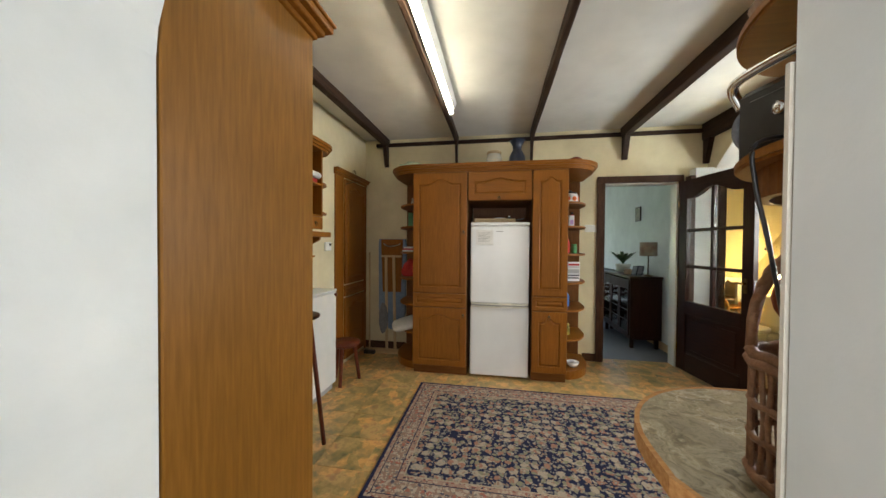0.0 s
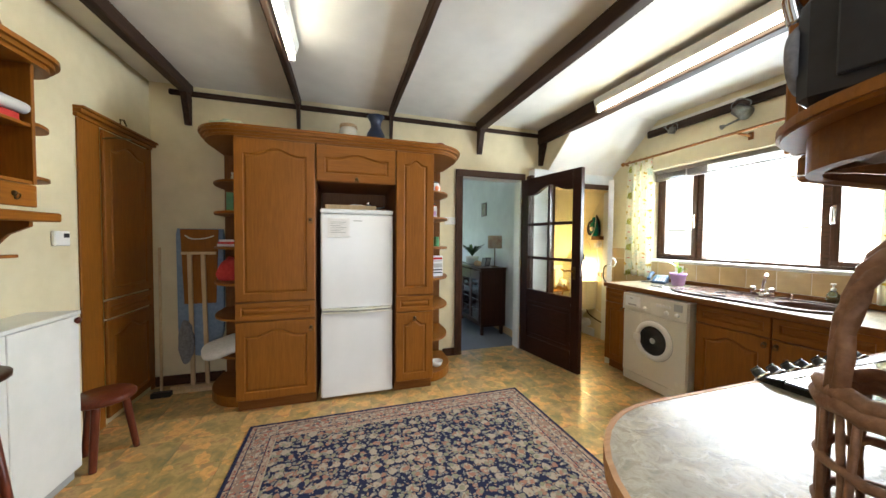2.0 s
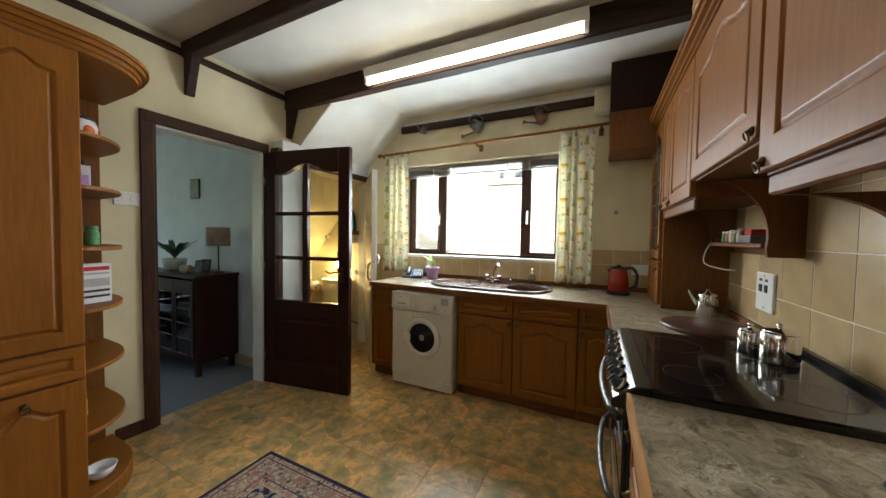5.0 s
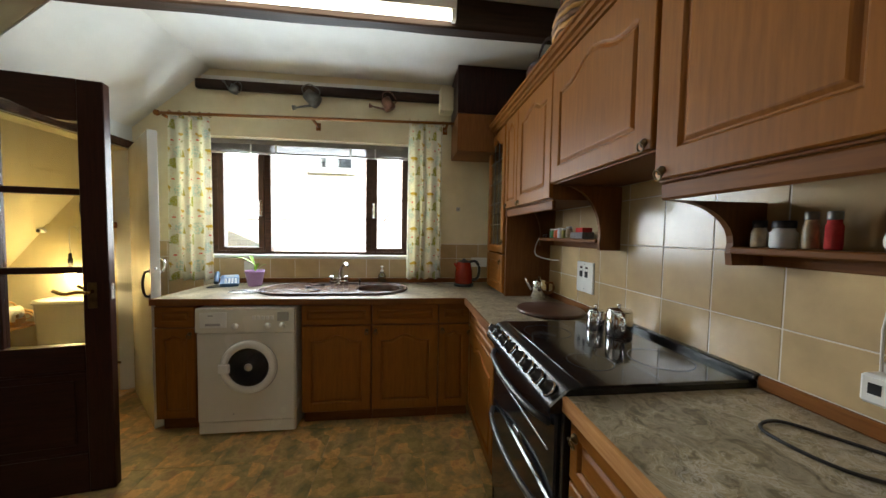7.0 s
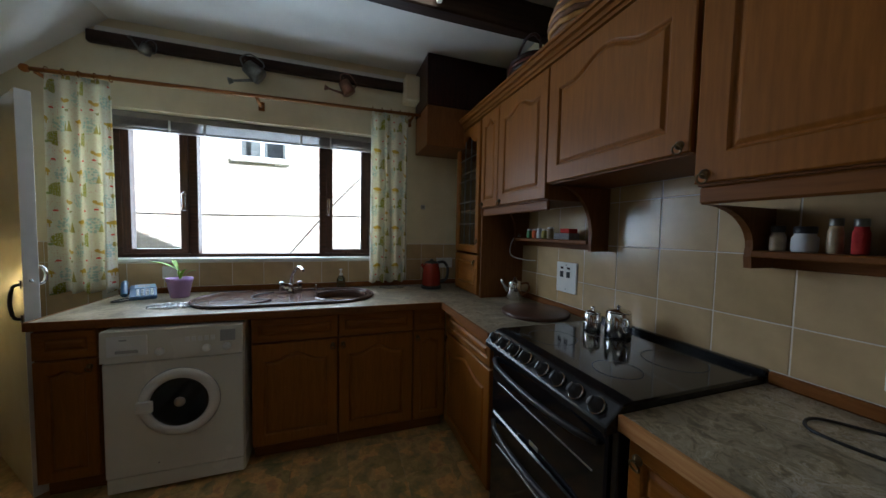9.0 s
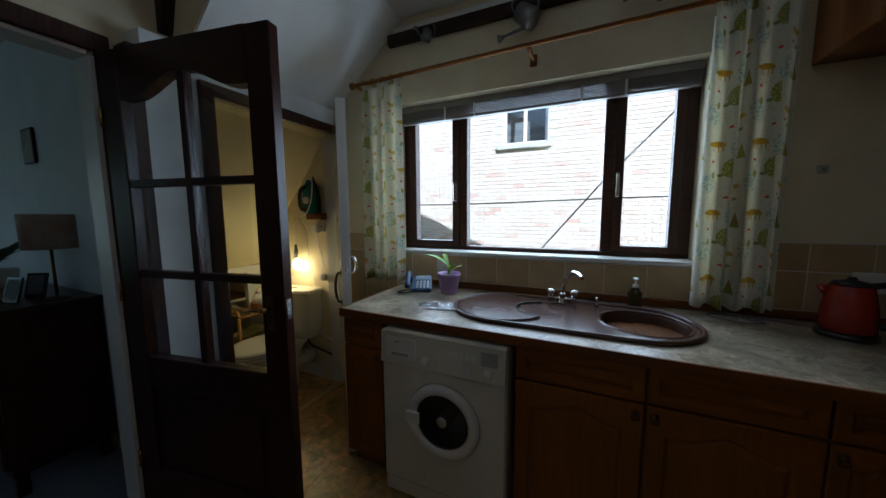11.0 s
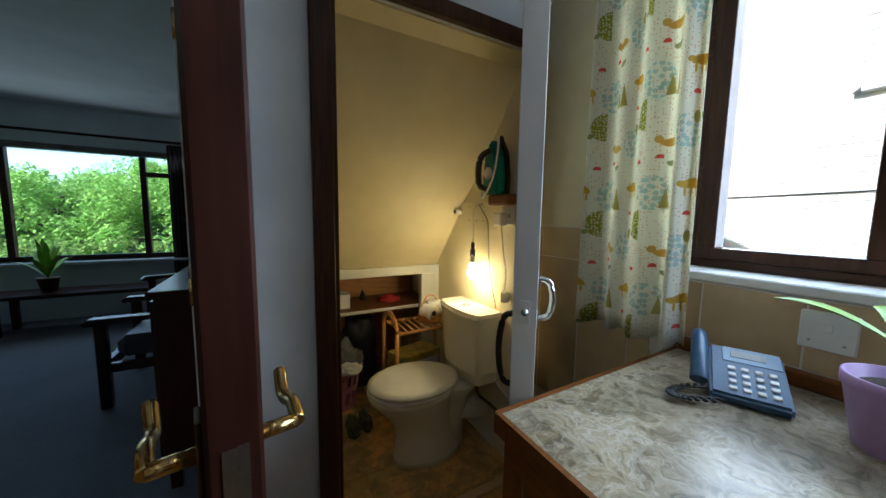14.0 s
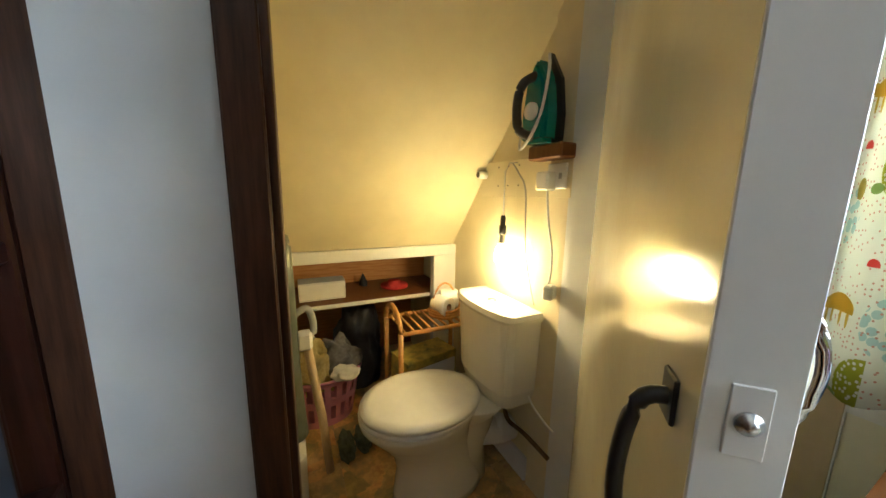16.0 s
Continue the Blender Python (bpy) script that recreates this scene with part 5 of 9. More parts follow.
def wall_unit(x_east, w, z0, z1, label, hand="l", arch=0.045, doors=1, rail=0.062):
    u = thing("wall_cabinet", x_east, UF, z0, 180, label, "wall cabinet", "wall cabinets")
    h = z1 - z0
    part("body", box_of(0, w, 0, 0.345, 0, h), OAK_DARK, u)
    dw = w / doors
    for k in range(doors):
        cab_door(u, k * dw + 0.002, 0.006, dw - 0.004, h - 0.012, arch, (k * dw + 0.03) if hand == "l" else (k + 1) * dw - 0.03, 0.03, rail)
    return u


UT = 2.16
wall_unit(2.822, 0.655, 1.60, UT, "oak wall cabinet with arched door above the cooker", "r", 0.06, rail=0.07)
wall_unit(2.155, 0.50, 1.505, UT, "large oak wall cabinet with panel door", "l", 0.06, rail=0.075)
wall_unit(3.305, 0.48, 1.53, UT, "oak wall cabinet with arched door", "l", 0.045)
wall_unit(3.548, 0.24, 1.53, UT, "narrow oak wall cabinet with arched door", "l", 0.03, rail=0.045)

# glazed dresser cabinet that stands on the worktop
g = thing("glazed_cabinet", 4.03, UF, WT1, 180, "oak corner cabinet with arched leaded-glass door on the worktop", "cabinet")
for x0 in (0.0, 0.46):
    part("side_panel", box_of(x0, x0 + 0.02, 0, 0.345, 0, UT - WT1), OAK_DARK, g)
part("back_panel", box_of(0.02, 0.46, 0.325, 0.345, 0, UT - WT1), OAK_DARK, g)
for z in (0.0, 0.32, 0.62, 0.92, UT - WT1 - 0.02):
    part("shelf", box_of(0.02, 0.46, 0.01, 0.325, z, z + 0.018), OAK_DARK, g)
b = panel_door(B(), 0.43, 0.93, 0.06, 0.05, hole=True)
bmesh.ops.translate(b, vec=(0.025, -0.001, 0.315), verts=b.verts)
d = part("door", b, OAK, g)
b = B()
for k in (1, 2):
    bx(b, 0.025 + 0.05 + 0.33 * k / 3 - 0.003, 0.025 + 0.05 + 0.33 * k / 3 + 0.003, -0.014, -0.008, 0.365, 1.17, 0)
for k in range(1, 5):
    bx(b, 0.075, 0.405, -0.013, -0.009, 0.365 + 0.165 * k - 0.003, 0.365 + 0.165 * k + 0.003, 0)
part("lead", b, PEWTER, d)
gp = part("pane", box_of(0.07, 0.41, -0.0105, -0.0085, 0.36, 1.19, bev=0), PANE, d)
cab_door(g, 0.025, 0.02, 0.43, 0.28, 0.0, 0.40, 0.25, 0.05, "lower_door")
ring_pull(g, 0.44, -0.021, 0.40)

# cornice and light rail along the wall units
b = B()
for off, z0, z1 in ((0.004, UT, UT + 0.016), (0.016, UT + 0.016, UT + 0.036), (0.034, UT + 0.036, UT + 0.058), (0.045, UT + 0.058, UT + 0.072)):
    f = UF + 0.02 + off
    pts = [(4.04, 1.98), (4.04, f), (1.654, f)] + [(1.652 - (0.27 + off) * math.sin(radians(a)), f - 0.32 - off + (0.32 + off) * math.cos(radians(a))) for a in range(6, 91, 7)] + [(1.382 - off, 1.98)]
    prism(b, pts, z0, z1)
solid("cornice", b, OAK_X, "moulded oak cornice along the wall cabinets", "cornice")
for x0, x1, z in ((2.83, 3.545, 1.53), (1.655, 2.15, 1.505)):
    solid("light_rail", box_of(x0, x1, UF - 0.02, UF, z - 0.05, z - 0.001, bev=0.006), OAK_EDGE, "oak light rail under the wall cabinets", "light rail", group="light rails")

# boarded duct in the corner by the window
bxg = thing("boxing", 3.87, 1.98, 2.02, 0, "brown-stained boarded duct box in the ceiling corner", "duct box")
part("lower_board", box_of(0, 0.365, 0, 0.66, 0, 0.30, bev=0.004), OAK_DARK, bxg)
part("upper_board", box_of(-0.004, 0.365, 0, 0.664, 0.303, 0.675, bev=0.004), MAHOG, bxg)
part("vent_collar", box_of(0.22, 0.365, 0.66, 0.78, 0.40, 0.60, bev=0.01), CREAM, bxg)

# ---- fluorescent lights ----
def strip_light(x, y0, y1, z, side):
    t = thing("strip_light", x, y0, z, 0, "lit fluorescent batten light on the ceiling beam", "ceiling light", "strip lights")
    L = y1 - y0
    b = B()
    prism(b, [(-0.025, 0.0), (0.025, 0.0), (0.045, 0.065), (-0.045, 0.065)], 0, L, "y")
    part("batten", b, WHITEGLOSS, t)
    for k in (0.0, L - 0.025):
        part("end_cap", box_of(-0.022, 0.022, k, k + 0.025, -0.052, 0.002, bev=0.003), WHITEPL, t)
    part("tube", tube(B(), [(0, 0.02, -0.03), (0, L - 0.02, -0.03)], 0.019, 14), TUBE, t, "glowing white tube")
    return t


strip_light(0.53, 2.62, 4.38, 2.60, -1)
strip_light(3.122, 2.78, 4.39, 2.588, 1)

# ---- rug ----
rug = thing("rug", 0.235, 3.02, 0.002, 0, "navy oriental rug with floral field and rose border", "rug")
RW, RH = 2.115, 1.45
for k, (i, z, m, nm) in enumerate(((0.0, 0.006, RUG_LINE, "edge"), (0.022, 0.0068, RUG_ROSE, "outer_guard"), (0.048, 0.0072, RUG_LINE, "outer_line"), (0.054, 0.0076, RUG_BORDER, "border"), (0.158, 0.008, RUG_LINE, "middle_line"), (0.164, 0.0084, RUG_ROSE, "inner_guard"), (0.196, 0.0088, RUG_PALE, "inner_line"), (0.204, 0.0095, RUG_FIELD, "field"))):
    b = B()
    bx(b, i, RW - i, i, RH - i, 0, z, 0.001)
    part(nm, b, m, rug)


# ---- small things, one function for each kind ----
def jar(x, y, z, r, h, body, lid, label, group="", cat="jar", lidh=0.018):
    t = thing("jar", x, y, z, 0, label, cat, group)
    part("body", lathe(B(), [(r * 0.9, 0), (r, 0.006), (r, h * 0.78), (r * 0.8, h * 0.9), (r * 0.8, h)], n=18), body, t)
    part("lid", lathe(B(), [(r * 0.85, h), (r * 0.87, h + 0.002), (r * 0.87, h + lidh), (r * 0.8, h + lidh + 0.002)], n=18), lid, t)
    return t


def carton(x, y, z, w, d, h, rz, face, bars, label, cat="box"):
    t = thing("carton", x, y, z, rz, label, cat)
    part("body", box_of(-w / 2, w / 2, -d / 2, d / 2, 0, h, bev=0.002), face, t)
    for k, (z0, z1, m) in enumerate(bars):
        part("print_band", box_of(-w / 2 + 0.008, w / 2 - 0.008, -d / 2 - 0.001, -d / 2, h * z0, h * z1, bev=0), m, t)
    return t


def bottle(x, y, z, r, h, body, cap, label):
    t = thing("bottle", x, y, z, 0, label, "bottle")
    part("body", lathe(B(), [(r * 0.9, 0), (r, 0.008), (r, h * 0.6), (r * 0.45, h * 0.8), (r * 0.4, h * 0.88)], n=18), body, t)
    part("cap", lathe(B(), [(r * 0.45, h * 0.88), (r * 0.45, h), (r * 0.38, h + 0.004)], n=14), cap, t)
    return t


def socket(name, x, y, z, rz, w, h, label, holes=()):
    t = thing(name, x, y, z, rz, label, "socket")
    part("plate", box_of(-w / 2, w / 2, -0.01, 0, -h / 2, h / 2, bev=0.003), WHITEPL, t)
    for hx, hz, hw, hh, m in holes:
        part("rocker", box_of(hx - hw / 2, hx + hw / 2, -0.014, -0.01, hz - hh / 2, hz + hh / 2, bev=0.001), m, t)
    return t


def leaf_mesh(bm, base, tip, width, sag=0.03, n=8):
    """One long leaf: a folded blade from base to tip."""
    base, tip = Vector(base), Vector(tip)
    d = tip - base
    side = d.cross(Vector((0, 0, 1)))
    side = side.normalized() if side.length > 1e-5 else Vector((1, 0, 0))
    rows = []
    for k in range(n + 1):
        t = k / n
        c = base + d * t + Vector((0, 0, sag * 4 * t * (1 - t)))
        w = width * math.sin(math.pi * min(t * 0.92 + 0.06, 1)) ** 0.8 / 2
        rows.append([bm.verts.new(c - side * w + Vector((0, 0, w * 0.3))), bm.verts.new(c), bm.verts.new(c + side * w + Vector((0, 0, w * 0.3)))])
    for a, c in zip(rows, rows[1:]):
        for i in (0, 1):
            f = bm.faces.new((a[i], a[i + 1], c[i + 1], c[i]))
            f.smooth = True
    return bm


# on top of the tall cabinets
CT = 2.179
v = solid("vase", lathe(B(), [(0.05, 0), (0.07, 0.01), (0.085, 0.08), (0.075, 0.15), (0.042, 0.21), (0.045, 0.25), (0.075, 0.30), (0.07, 0.302), (0.035, 0.25)], n=26), NAVYGLAZE, "dark blue waisted pottery vase on the cabinet top", "vase", 1.169, 5.15, CT).scale = (1.15, 1.15, 1.18)
t = thing("storage_jar", 0.912, 5.10, CT, 0, "pale stoneware storage jar with wooden lid", "jar")
part("body", lathe(B(), [(0.07, 0), (0.08, 0.008), (0.084, 0.15), (0.072, 0.195)], n=24), CREAMENAMEL, t)
part("lid", lathe(B(), [(0.076, 0.195), (0.08, 0.198), (0.08, 0.222), (0.07, 0.228)], n=24), PALEWOOD, t)
b = B()
bmesh.ops.create_icosphere(b, subdivisions=3, radius=1.0)
for q in b.verts:
    q.co = Vector((q.co.x * 0.16, q.co.y * 0.10, max(q.co.z, -0.2) * 0.06 + 0.012)) * (1 + 0.25 * noise.noise(q.co * 2.3))
solid("crumpled_bag", b, surf("green_polythene", (0.42, 0.52, 0.36), (0.55, 0.64, 0.48), 14, 0.25, 0.6), "crumpled pale green polythene bag on the cabinet top", "bag", 0.03, 4.84, CT)
b = B()
tube(b, curve_pts([(0, 0, 0.012), (0.09, -0.03, 0.04), (0.16, 0.02, 0.03), (0.2, 0.09, 0.012)], 6), 0.012, 8)
solid("wooden_branch", b, REDWOOD, "small bent brown branch on the cabinet top", "ornament", 1.62, 4.80, CT)

# on the fridge
t = thing("tray", 0.72, 4.80, 1.586, 0, "pale serving tray with odds and ends on the fridge", "tray")
part("base", box_of(0, 0.42, 0, 0.30, 0.012, 0.022, bev=0.004), PALEWOOD, t)
b = B()
for a in ((0, 0.42, 0, 0.012), (0, 0.42, 0.288, 0.30), (0, 0.012, 0.012, 0.288), (0.408, 0.42, 0.012, 0.288)):
    bx(b, *a, 0.0, 0.045, 0.004)
part("rim", b, PALEWOOD, t)
carton(0.98, 4.90, 1.609, 0.10, 0.07, 0.035, 20, PAPER, (), "small white packet lying on the tray", "packet")
jar(1.08, 4.88, 1.609, 0.022, 0.04, PEWTER, CHROME, "small tin on the tray beside the packet")
b = B()
for k in range(5):
    tube(b, [(0.02 * k, 0, 0.008), (0.02 * k + 0.05, 0.10, 0.014 + 0.004 * k)], 0.006, 6)
solid("clothes_pegs", b, PEWTER, "loose small metal clips on the tray", "clips", 1.10, 4.86, 1.609)

# on the rounded shelves beside the door
SXR, SYR = 1.74, 5.14
t = thing("biscuit_jar", SXR, SYR, 1.801, 0, "painted orange and white pottery jar with lid", "jar")
part("body", lathe(B(), [(0.06, 0), (0.085, 0.03), (0.09, 0.07), (0.075, 0.115)], n=24), ENAMEL, t)
for k in range(5):
    a = radians(200 + 45 * k)
    b = lathe(B(), [(0.026, 0), (0.022, 0.004), (0.006, 0.006)], n=12)
    bmesh.ops.transform(b, matrix=Matrix.Translation((0.086 * math.cos(a), 0.086 * math.sin(a), 0.06)) @ Matrix.Rotation(a, 4, "Z") @ Matrix.Rotation(radians(90), 4, "Y"), verts=b.verts)
    part("painted_fruit", b, ORANGEP, t)
part("lid", lathe(B(), [(0.076, 0.115), (0.07, 0.13), (0.03, 0.14), (0.014, 0.155), (0.004, 0.16)], n=24), BLACKPL, t)
bottle(1.70, 5.12, 1.556, 0.028, 0.19, BLACKPL, WHITEPL, "dark sauce bottle with white cap on the end shelf")
bottle(1.77, 5.16, 1.556, 0.026, 0.16, FABRIC_R, BLACKPL, "small red bottle on the end shelf")
carton(1.74, 5.06, 1.556, 0.05, 0.04, 0.12, 0, CARDW, ((0.2, 0.6, PURPLE),), "small white and purple carton on the end shelf")
bottle(1.70, 5.10, 1.271, 0.035, 0.20, FABRIC_R, PALEWOOD, "red and white bottle on the end shelf")
jar(1.78, 5.10, 1.271, 0.03, 0.08, GREENP, GREENP, "small green tub on the end shelf")
carton(1.745, 4.99, 0.981, 0.13, 0.05, 0.20, 10, CARDW, ((0.82, 0.92, FABRIC_R), (0.72, 0.77, GREYPL), (0.42, 0.62, GREYPL), (0.28, 0.34, BLACKPL), (0.14, 0.2, BLACKPL)), "white food carton with red and grey printing on the shelf")
bottle(1.69, 5.05, 0.701, 0.035, 0.19, BLUEP, WHITEPL, "blue plastic bottle on the lower end shelf")
jar(1.70, 5.03, 0.401, 0.03, 0.10, CARDP, CARDP, "small printed tub on the lower end shelf")
v = solid("bowl", lathe(B(), [(0.03, 0), (0.05, 0.02), (0.062, 0.055), (0.057, 0.055), (0.04, 0.02), (0.01, 0.008)], n=22), ENAMEL, "white china bowl on the bottom shelf", "bowl", 1.75, 4.95, 0.086)

# on the rounded shelves by the ironing board
jar(-0.02, 5.12, 1.801, 0.035, 0.08, CREAMENAMEL, WHITEPL, "cream tub on the end shelf")
carton(0.03, 5.08, 1.556, 0.09, 0.04, 0.17, -6, CARDW, (), "folded white carrier standing on the end shelf", "packet")
carton(-0.055, 5.10, 1.556, 0.05, 0.05, 0.17, 8, GREENP, (), "green packet standing on the end shelf", "packet")
for k in range(3):
    carton(-0.03, 5.08, 1.271 + 0.019 * k, 0.19 - 0.01 * k, 0.14, 0.018, 3 * k - 4, (PAPER, FABRIC_R, PAPER)[k], (), "thin cookery book lying in a pile on the shelf", "book")
b = B()
bmesh.ops.create_icosphere(b, subdivisions=3, radius=1.0)
for q in b.verts:
    q.co = Vector((q.co.x * 0.10 * (1 - 0.35 * q.co.z), q.co.y * 0.08, (max(q.co.z, -0.75) + 0.75) * 0.115)) * (1 + 0.12 * noise.noise(q.co * 2))
solid("red_bag", b, FABRIC_R, "small red cloth bag on the end shelf", "bag", -0.05, 5.08, 0.981)
b = B()
bmesh.ops.create_icosphere(b, subdivisions=3, radius=1.0)
for q in b.verts:
    e = 0.55
    q.co = Vector((math.copysign(abs(q.co.x) ** e, q.co.x) * 0.17, math.copysign(abs(q.co.y) ** e, q.co.y) * 0.15, q.co.z * 0.045))
b2 = solid("cushion", b, FABRIC_W, "pale green check seat cushion lying on the shelf", "cushion", -0.06, 4.95, 0.50, 0)
b2.matrix_world = pose(-0.06, 4.97, 0.452, 8, -14, 20)


# ---- ironing board, folded against the wall ----
def ironing_board():
    t = thing("ironing_board", -0.36, 5.30, 0.0, 0, "folded ironing board with blue cover and pale wooden legs", "ironing board")
    out = [(-0.17, 1.42), (0.17, 1.42), (0.18, 1.36), (0.175, 0.65)] + [(0.175 * math.cos(radians(a)), 0.55 - 0.28 * math.sin(radians(a))) for a in range(0, 181, 15)] + [(-0.175, 0.65), (-0.18, 1.36)]
    b = prism(B(), out[::-1], 0.03, 0.075, "y")
    part("cover", b, FABRIC_B, t, "faded blue cotton cover")
    b = prism(B(), [(-0.145, 1.415), (0.145, 1.415), (0.12, 0.75), (-0.12, 0.75)][::-1], 0.018, 0.032, "y")
    part("board", b, OAK, t)
    for x0, x1 in ((-0.055, -0.07), (0.055, 0.03)):
        b = B()
        bx(b, -0.016, 0.016, -0.012, 0.012, 0.0, 1.20, 0.003)
        bmesh.ops.transform(b, matrix=Matrix.Translation(((x0), 0.0, 0.012)) @ Matrix.Rotation((x1 - x0) / 1.2, 4, "Y"), verts=b.verts)
        part("leg", b, PALEWOOD, t, "pale wooden leg")
    part("crossbar", box_of(-0.13, 0.13, -0.014, 0.012, 1.19, 1.215), PALEWOOD, t)
    part("foot_rail", box_of(-0.24, 0.20, -0.10, -0.07, 0.0, 0.028), PALEWOOD, t)
    part("foot_rail", box_of(-0.22, 0.18, -0.02, 0.008, 0.0, 0.028), PALEWOOD, t)
    b = tube(B(), curve_pts([(-0.11, 0.02, 1.36), (-0.05, 0.0, 1.33), (0.05, 0.0, 1.335), (0.11, 0.02, 1.36)], 5), 0.006, 6)
    part("cord", b, FABRIC_W, t)
    b = B()
    bmesh.ops.create_icosphere(b, subdivisions=3, radius=1.0)
    for q in b.verts:
        q.co = Vector((q.co.x * 0.06, q.co.y * 0.03, q.co.z * 0.19)) * (1 + 0.2 * noise.noise(q.co * 2.5))
    bmesh.ops.translate(b, vec=(-0.09, -0.035, 0.42), verts=b.verts)
    part("hanging_cloth", b, FABRIC_G, t, "crumpled grey cloth")
    return t


ironing_board()
b = tube(B(), [(-0.60, 5.19, 0.012), (-0.685, 5.385, 1.25)], 0.011, 8)
part("stick", b, PALEWOOD, (mop := thing("broom", 0, 0, 0, 0, "pale wooden broom stick leaning in the corner", "broom")))
part("head", box_of(-0.66, -0.52, 5.14, 5.19, 0.0, 0.045, bev=0.006), BLACKPL, mop)

# ---- airing cupboard in the west wall ----
ac = thing("airing_cupboard", WX + 0.001, 4.585, 0, 90, "built-in oak cupboard door with arched panels and cornice", "cupboard")
b = B()
bx(b, 0, 0.19, -0.012, 0, 0, 2.10, 0.003)
bx(b, 0.76, 0.80, -0.018, 0, 0, 2.10, 0.003)
part("frame", b, OAK, ac)
cab_door(ac, 0.205, 0.90, 0.55, 1.185, 0.05, rail=0.06, y=-0.006)
cab_door(ac, 0.205, 0.76, 0.55, 0.125, 0, rail=0.035, name="drawer_front", y=-0.006)
cab_door(ac, 0.205, 0.05, 0.55, 0.695, 0.05, rail=0.06, y=-0.006)
b = B()
for off, z0, z1 in ((0.022, 2.10, 2.125), (0.045, 2.125, 2.15), (0.06, 2.15, 2.168)):
    bx(b, -0.02, 0.80 + off * 0.5, -off, 0, z0, z1, 0.003)
part("cornice", b, OAK_X, ac)
b = B()
tube(b, [(0.19, -0.03, 2.02), (0.30, -0.045, 2.06), (0.46, -0.05, 2.09)], 0.006, 6)
tube(b, [(0.40, -0.055, 2.175 + 0.0), (0.37, -0.055, 2.21), (0.33, -0.055, 2.2), (0.33, -0.055, 2.17)], 0.005, 6)
solid("coat_hanger", b, OLDBRASS, "thin metal hanger hooked over the cupboard cornice", "hanger", WX + 0.001, 4.585, 0, 90)

# thermostat
t = thing("thermostat", WX, 4.44, 1.33, 90, "small white wall thermostat with dark display", "thermostat")
part("case", box_of(-0.055, 0.055, -0.022, 0, -0.045, 0.045, bev=0.005), WHITEPL, t)
part("display", box_of(0.005, 0.045, -0.0235, -0.022, 0.005, 0.03, bev=0), BLACKPL, t)


# ---- dresser shelves over a white cabinet ----
wc = thing("white_cabinet", -0.53, 3.42, 0, 90, "plain white low cabinet with small brown pulls", "cabinet")
part("body", box_of(0, 0.80, 0.018, 0.215, 0.06, 0.915), WHITEGLOSS, wc)
part("plinth", box_of(0.01, 0.79, 0.03, 0.2, 0, 0.06), GREYPL, wc)
for x0 in (0.002, 0.402):
    d = part("door", box_of(x0, x0 + 0.396, 0, 0.017, 0.065, 0.91, bev=0.003), WHITEGLOSS, wc)
    b = lathe(B(), [(0.012, 0), (0.018, 0.01), (0.014, 0.018)], n=12)
    bmesh.ops.transform(b, matrix=pose(x0 + (0.375 if x0 > 0.1 else 0.03), 0.0, 0.885, 90), verts=b.verts)
    part("pull", b, REDWOOD, d, "small brown pull")
part("top", box_of(-0.005, 0.805, -0.006, 0.218, 0.915, 0.935), WHITEGLOSS, wc)

ds = thing("dresser_shelf", -0.55, 3.05, 1.46, 90, "oak dresser rack with cubbyholes, drawers and rounded end shelves", "shelf unit")
DW = 0.97
b = B()
bx(b, 0, DW, 0.19, 0.20, 0, 0.70, 0)
for x0 in (0.0, 0.46, DW - 0.018):
    bx(b, x0, x0 + 0.018, 0.0, 0.19, 0.13, 0.70)
part("carcass", b, OAK, ds)
for z0 in (0.13, 0.40):
    part("shelf", box_of(0.018, DW - 0.018, 0.004, 0.19, z0, z0 + 0.016), OAK_X, ds)
for k in range(4):
    x0 = 0.012 + k * 0.238
    d = part("drawer_front", box_of(x0, x0 + 0.232, -0.008, 0.012, 0.02, 0.125, bev=0.004), OAK_X, ds)
    ring_pull(d, x0 + 0.116, -0.008, 0.075)
part("base_board", box_of(-0.01, DW + 0.10, -0.025, 0.19, -0.045, 0.0, bev=0.006), OAK_X, ds)
for z0 in (0.16, 0.42):
    b = prism(B(), [(DW, 0.19), (DW, 0.02)] + [(DW + 0.24 * math.sin(radians(a)), 0.19 - 0.18 * math.cos(radians(a))) for a in range(10, 91, 10)], z0, z0 + 0.016)
    part("end_shelf", b, OAK_X, ds)
b = B()
for off, z0, z1 in ((0.0, 0.70, 0.72), (0.018, 0.72, 0.742), (0.035, 0.742, 0.765)):
    prism(b, [(-0.02, 0.20), (-0.02, -0.02 - off), (DW - 0.02, -0.02 - off)] + [(DW + (0.19 + off) * math.sin(radians(a)), 0.16 - (0.18 + off) * math.cos(radians(a))) for a in range(10, 91, 10)] + [(DW + 0.19 + off, 0.20)], z0, z1)
part("cornice", b, OAK_X, ds)
b = B()
prism(b, [(0.19, -0.045), (0.19, -0.24), (0.17, -0.24), (0.15, -0.17), (0.10, -0.11), (0.02, -0.07), (0.02, -0.045)], DW - 0.02, DW, "x")
part("bracket", b, OAK, ds)
part("low_shelf", box_of(0.0, DW - 0.02, 0.06, 0.19, -0.22, -0.205), OAK_X, ds)
for k in range(2):
    b = tube(B(), [(-0.60 + 0.045 * k, 3.58, 1.913 + 0.028), (-0.61 + 0.045 * k, 3.98, 1.913 + 0.028)], 0.027, 12)
    solid("rolled_paper", b, PAPER, "rolled white paper lying in the dresser cubbyhole", "paper roll")
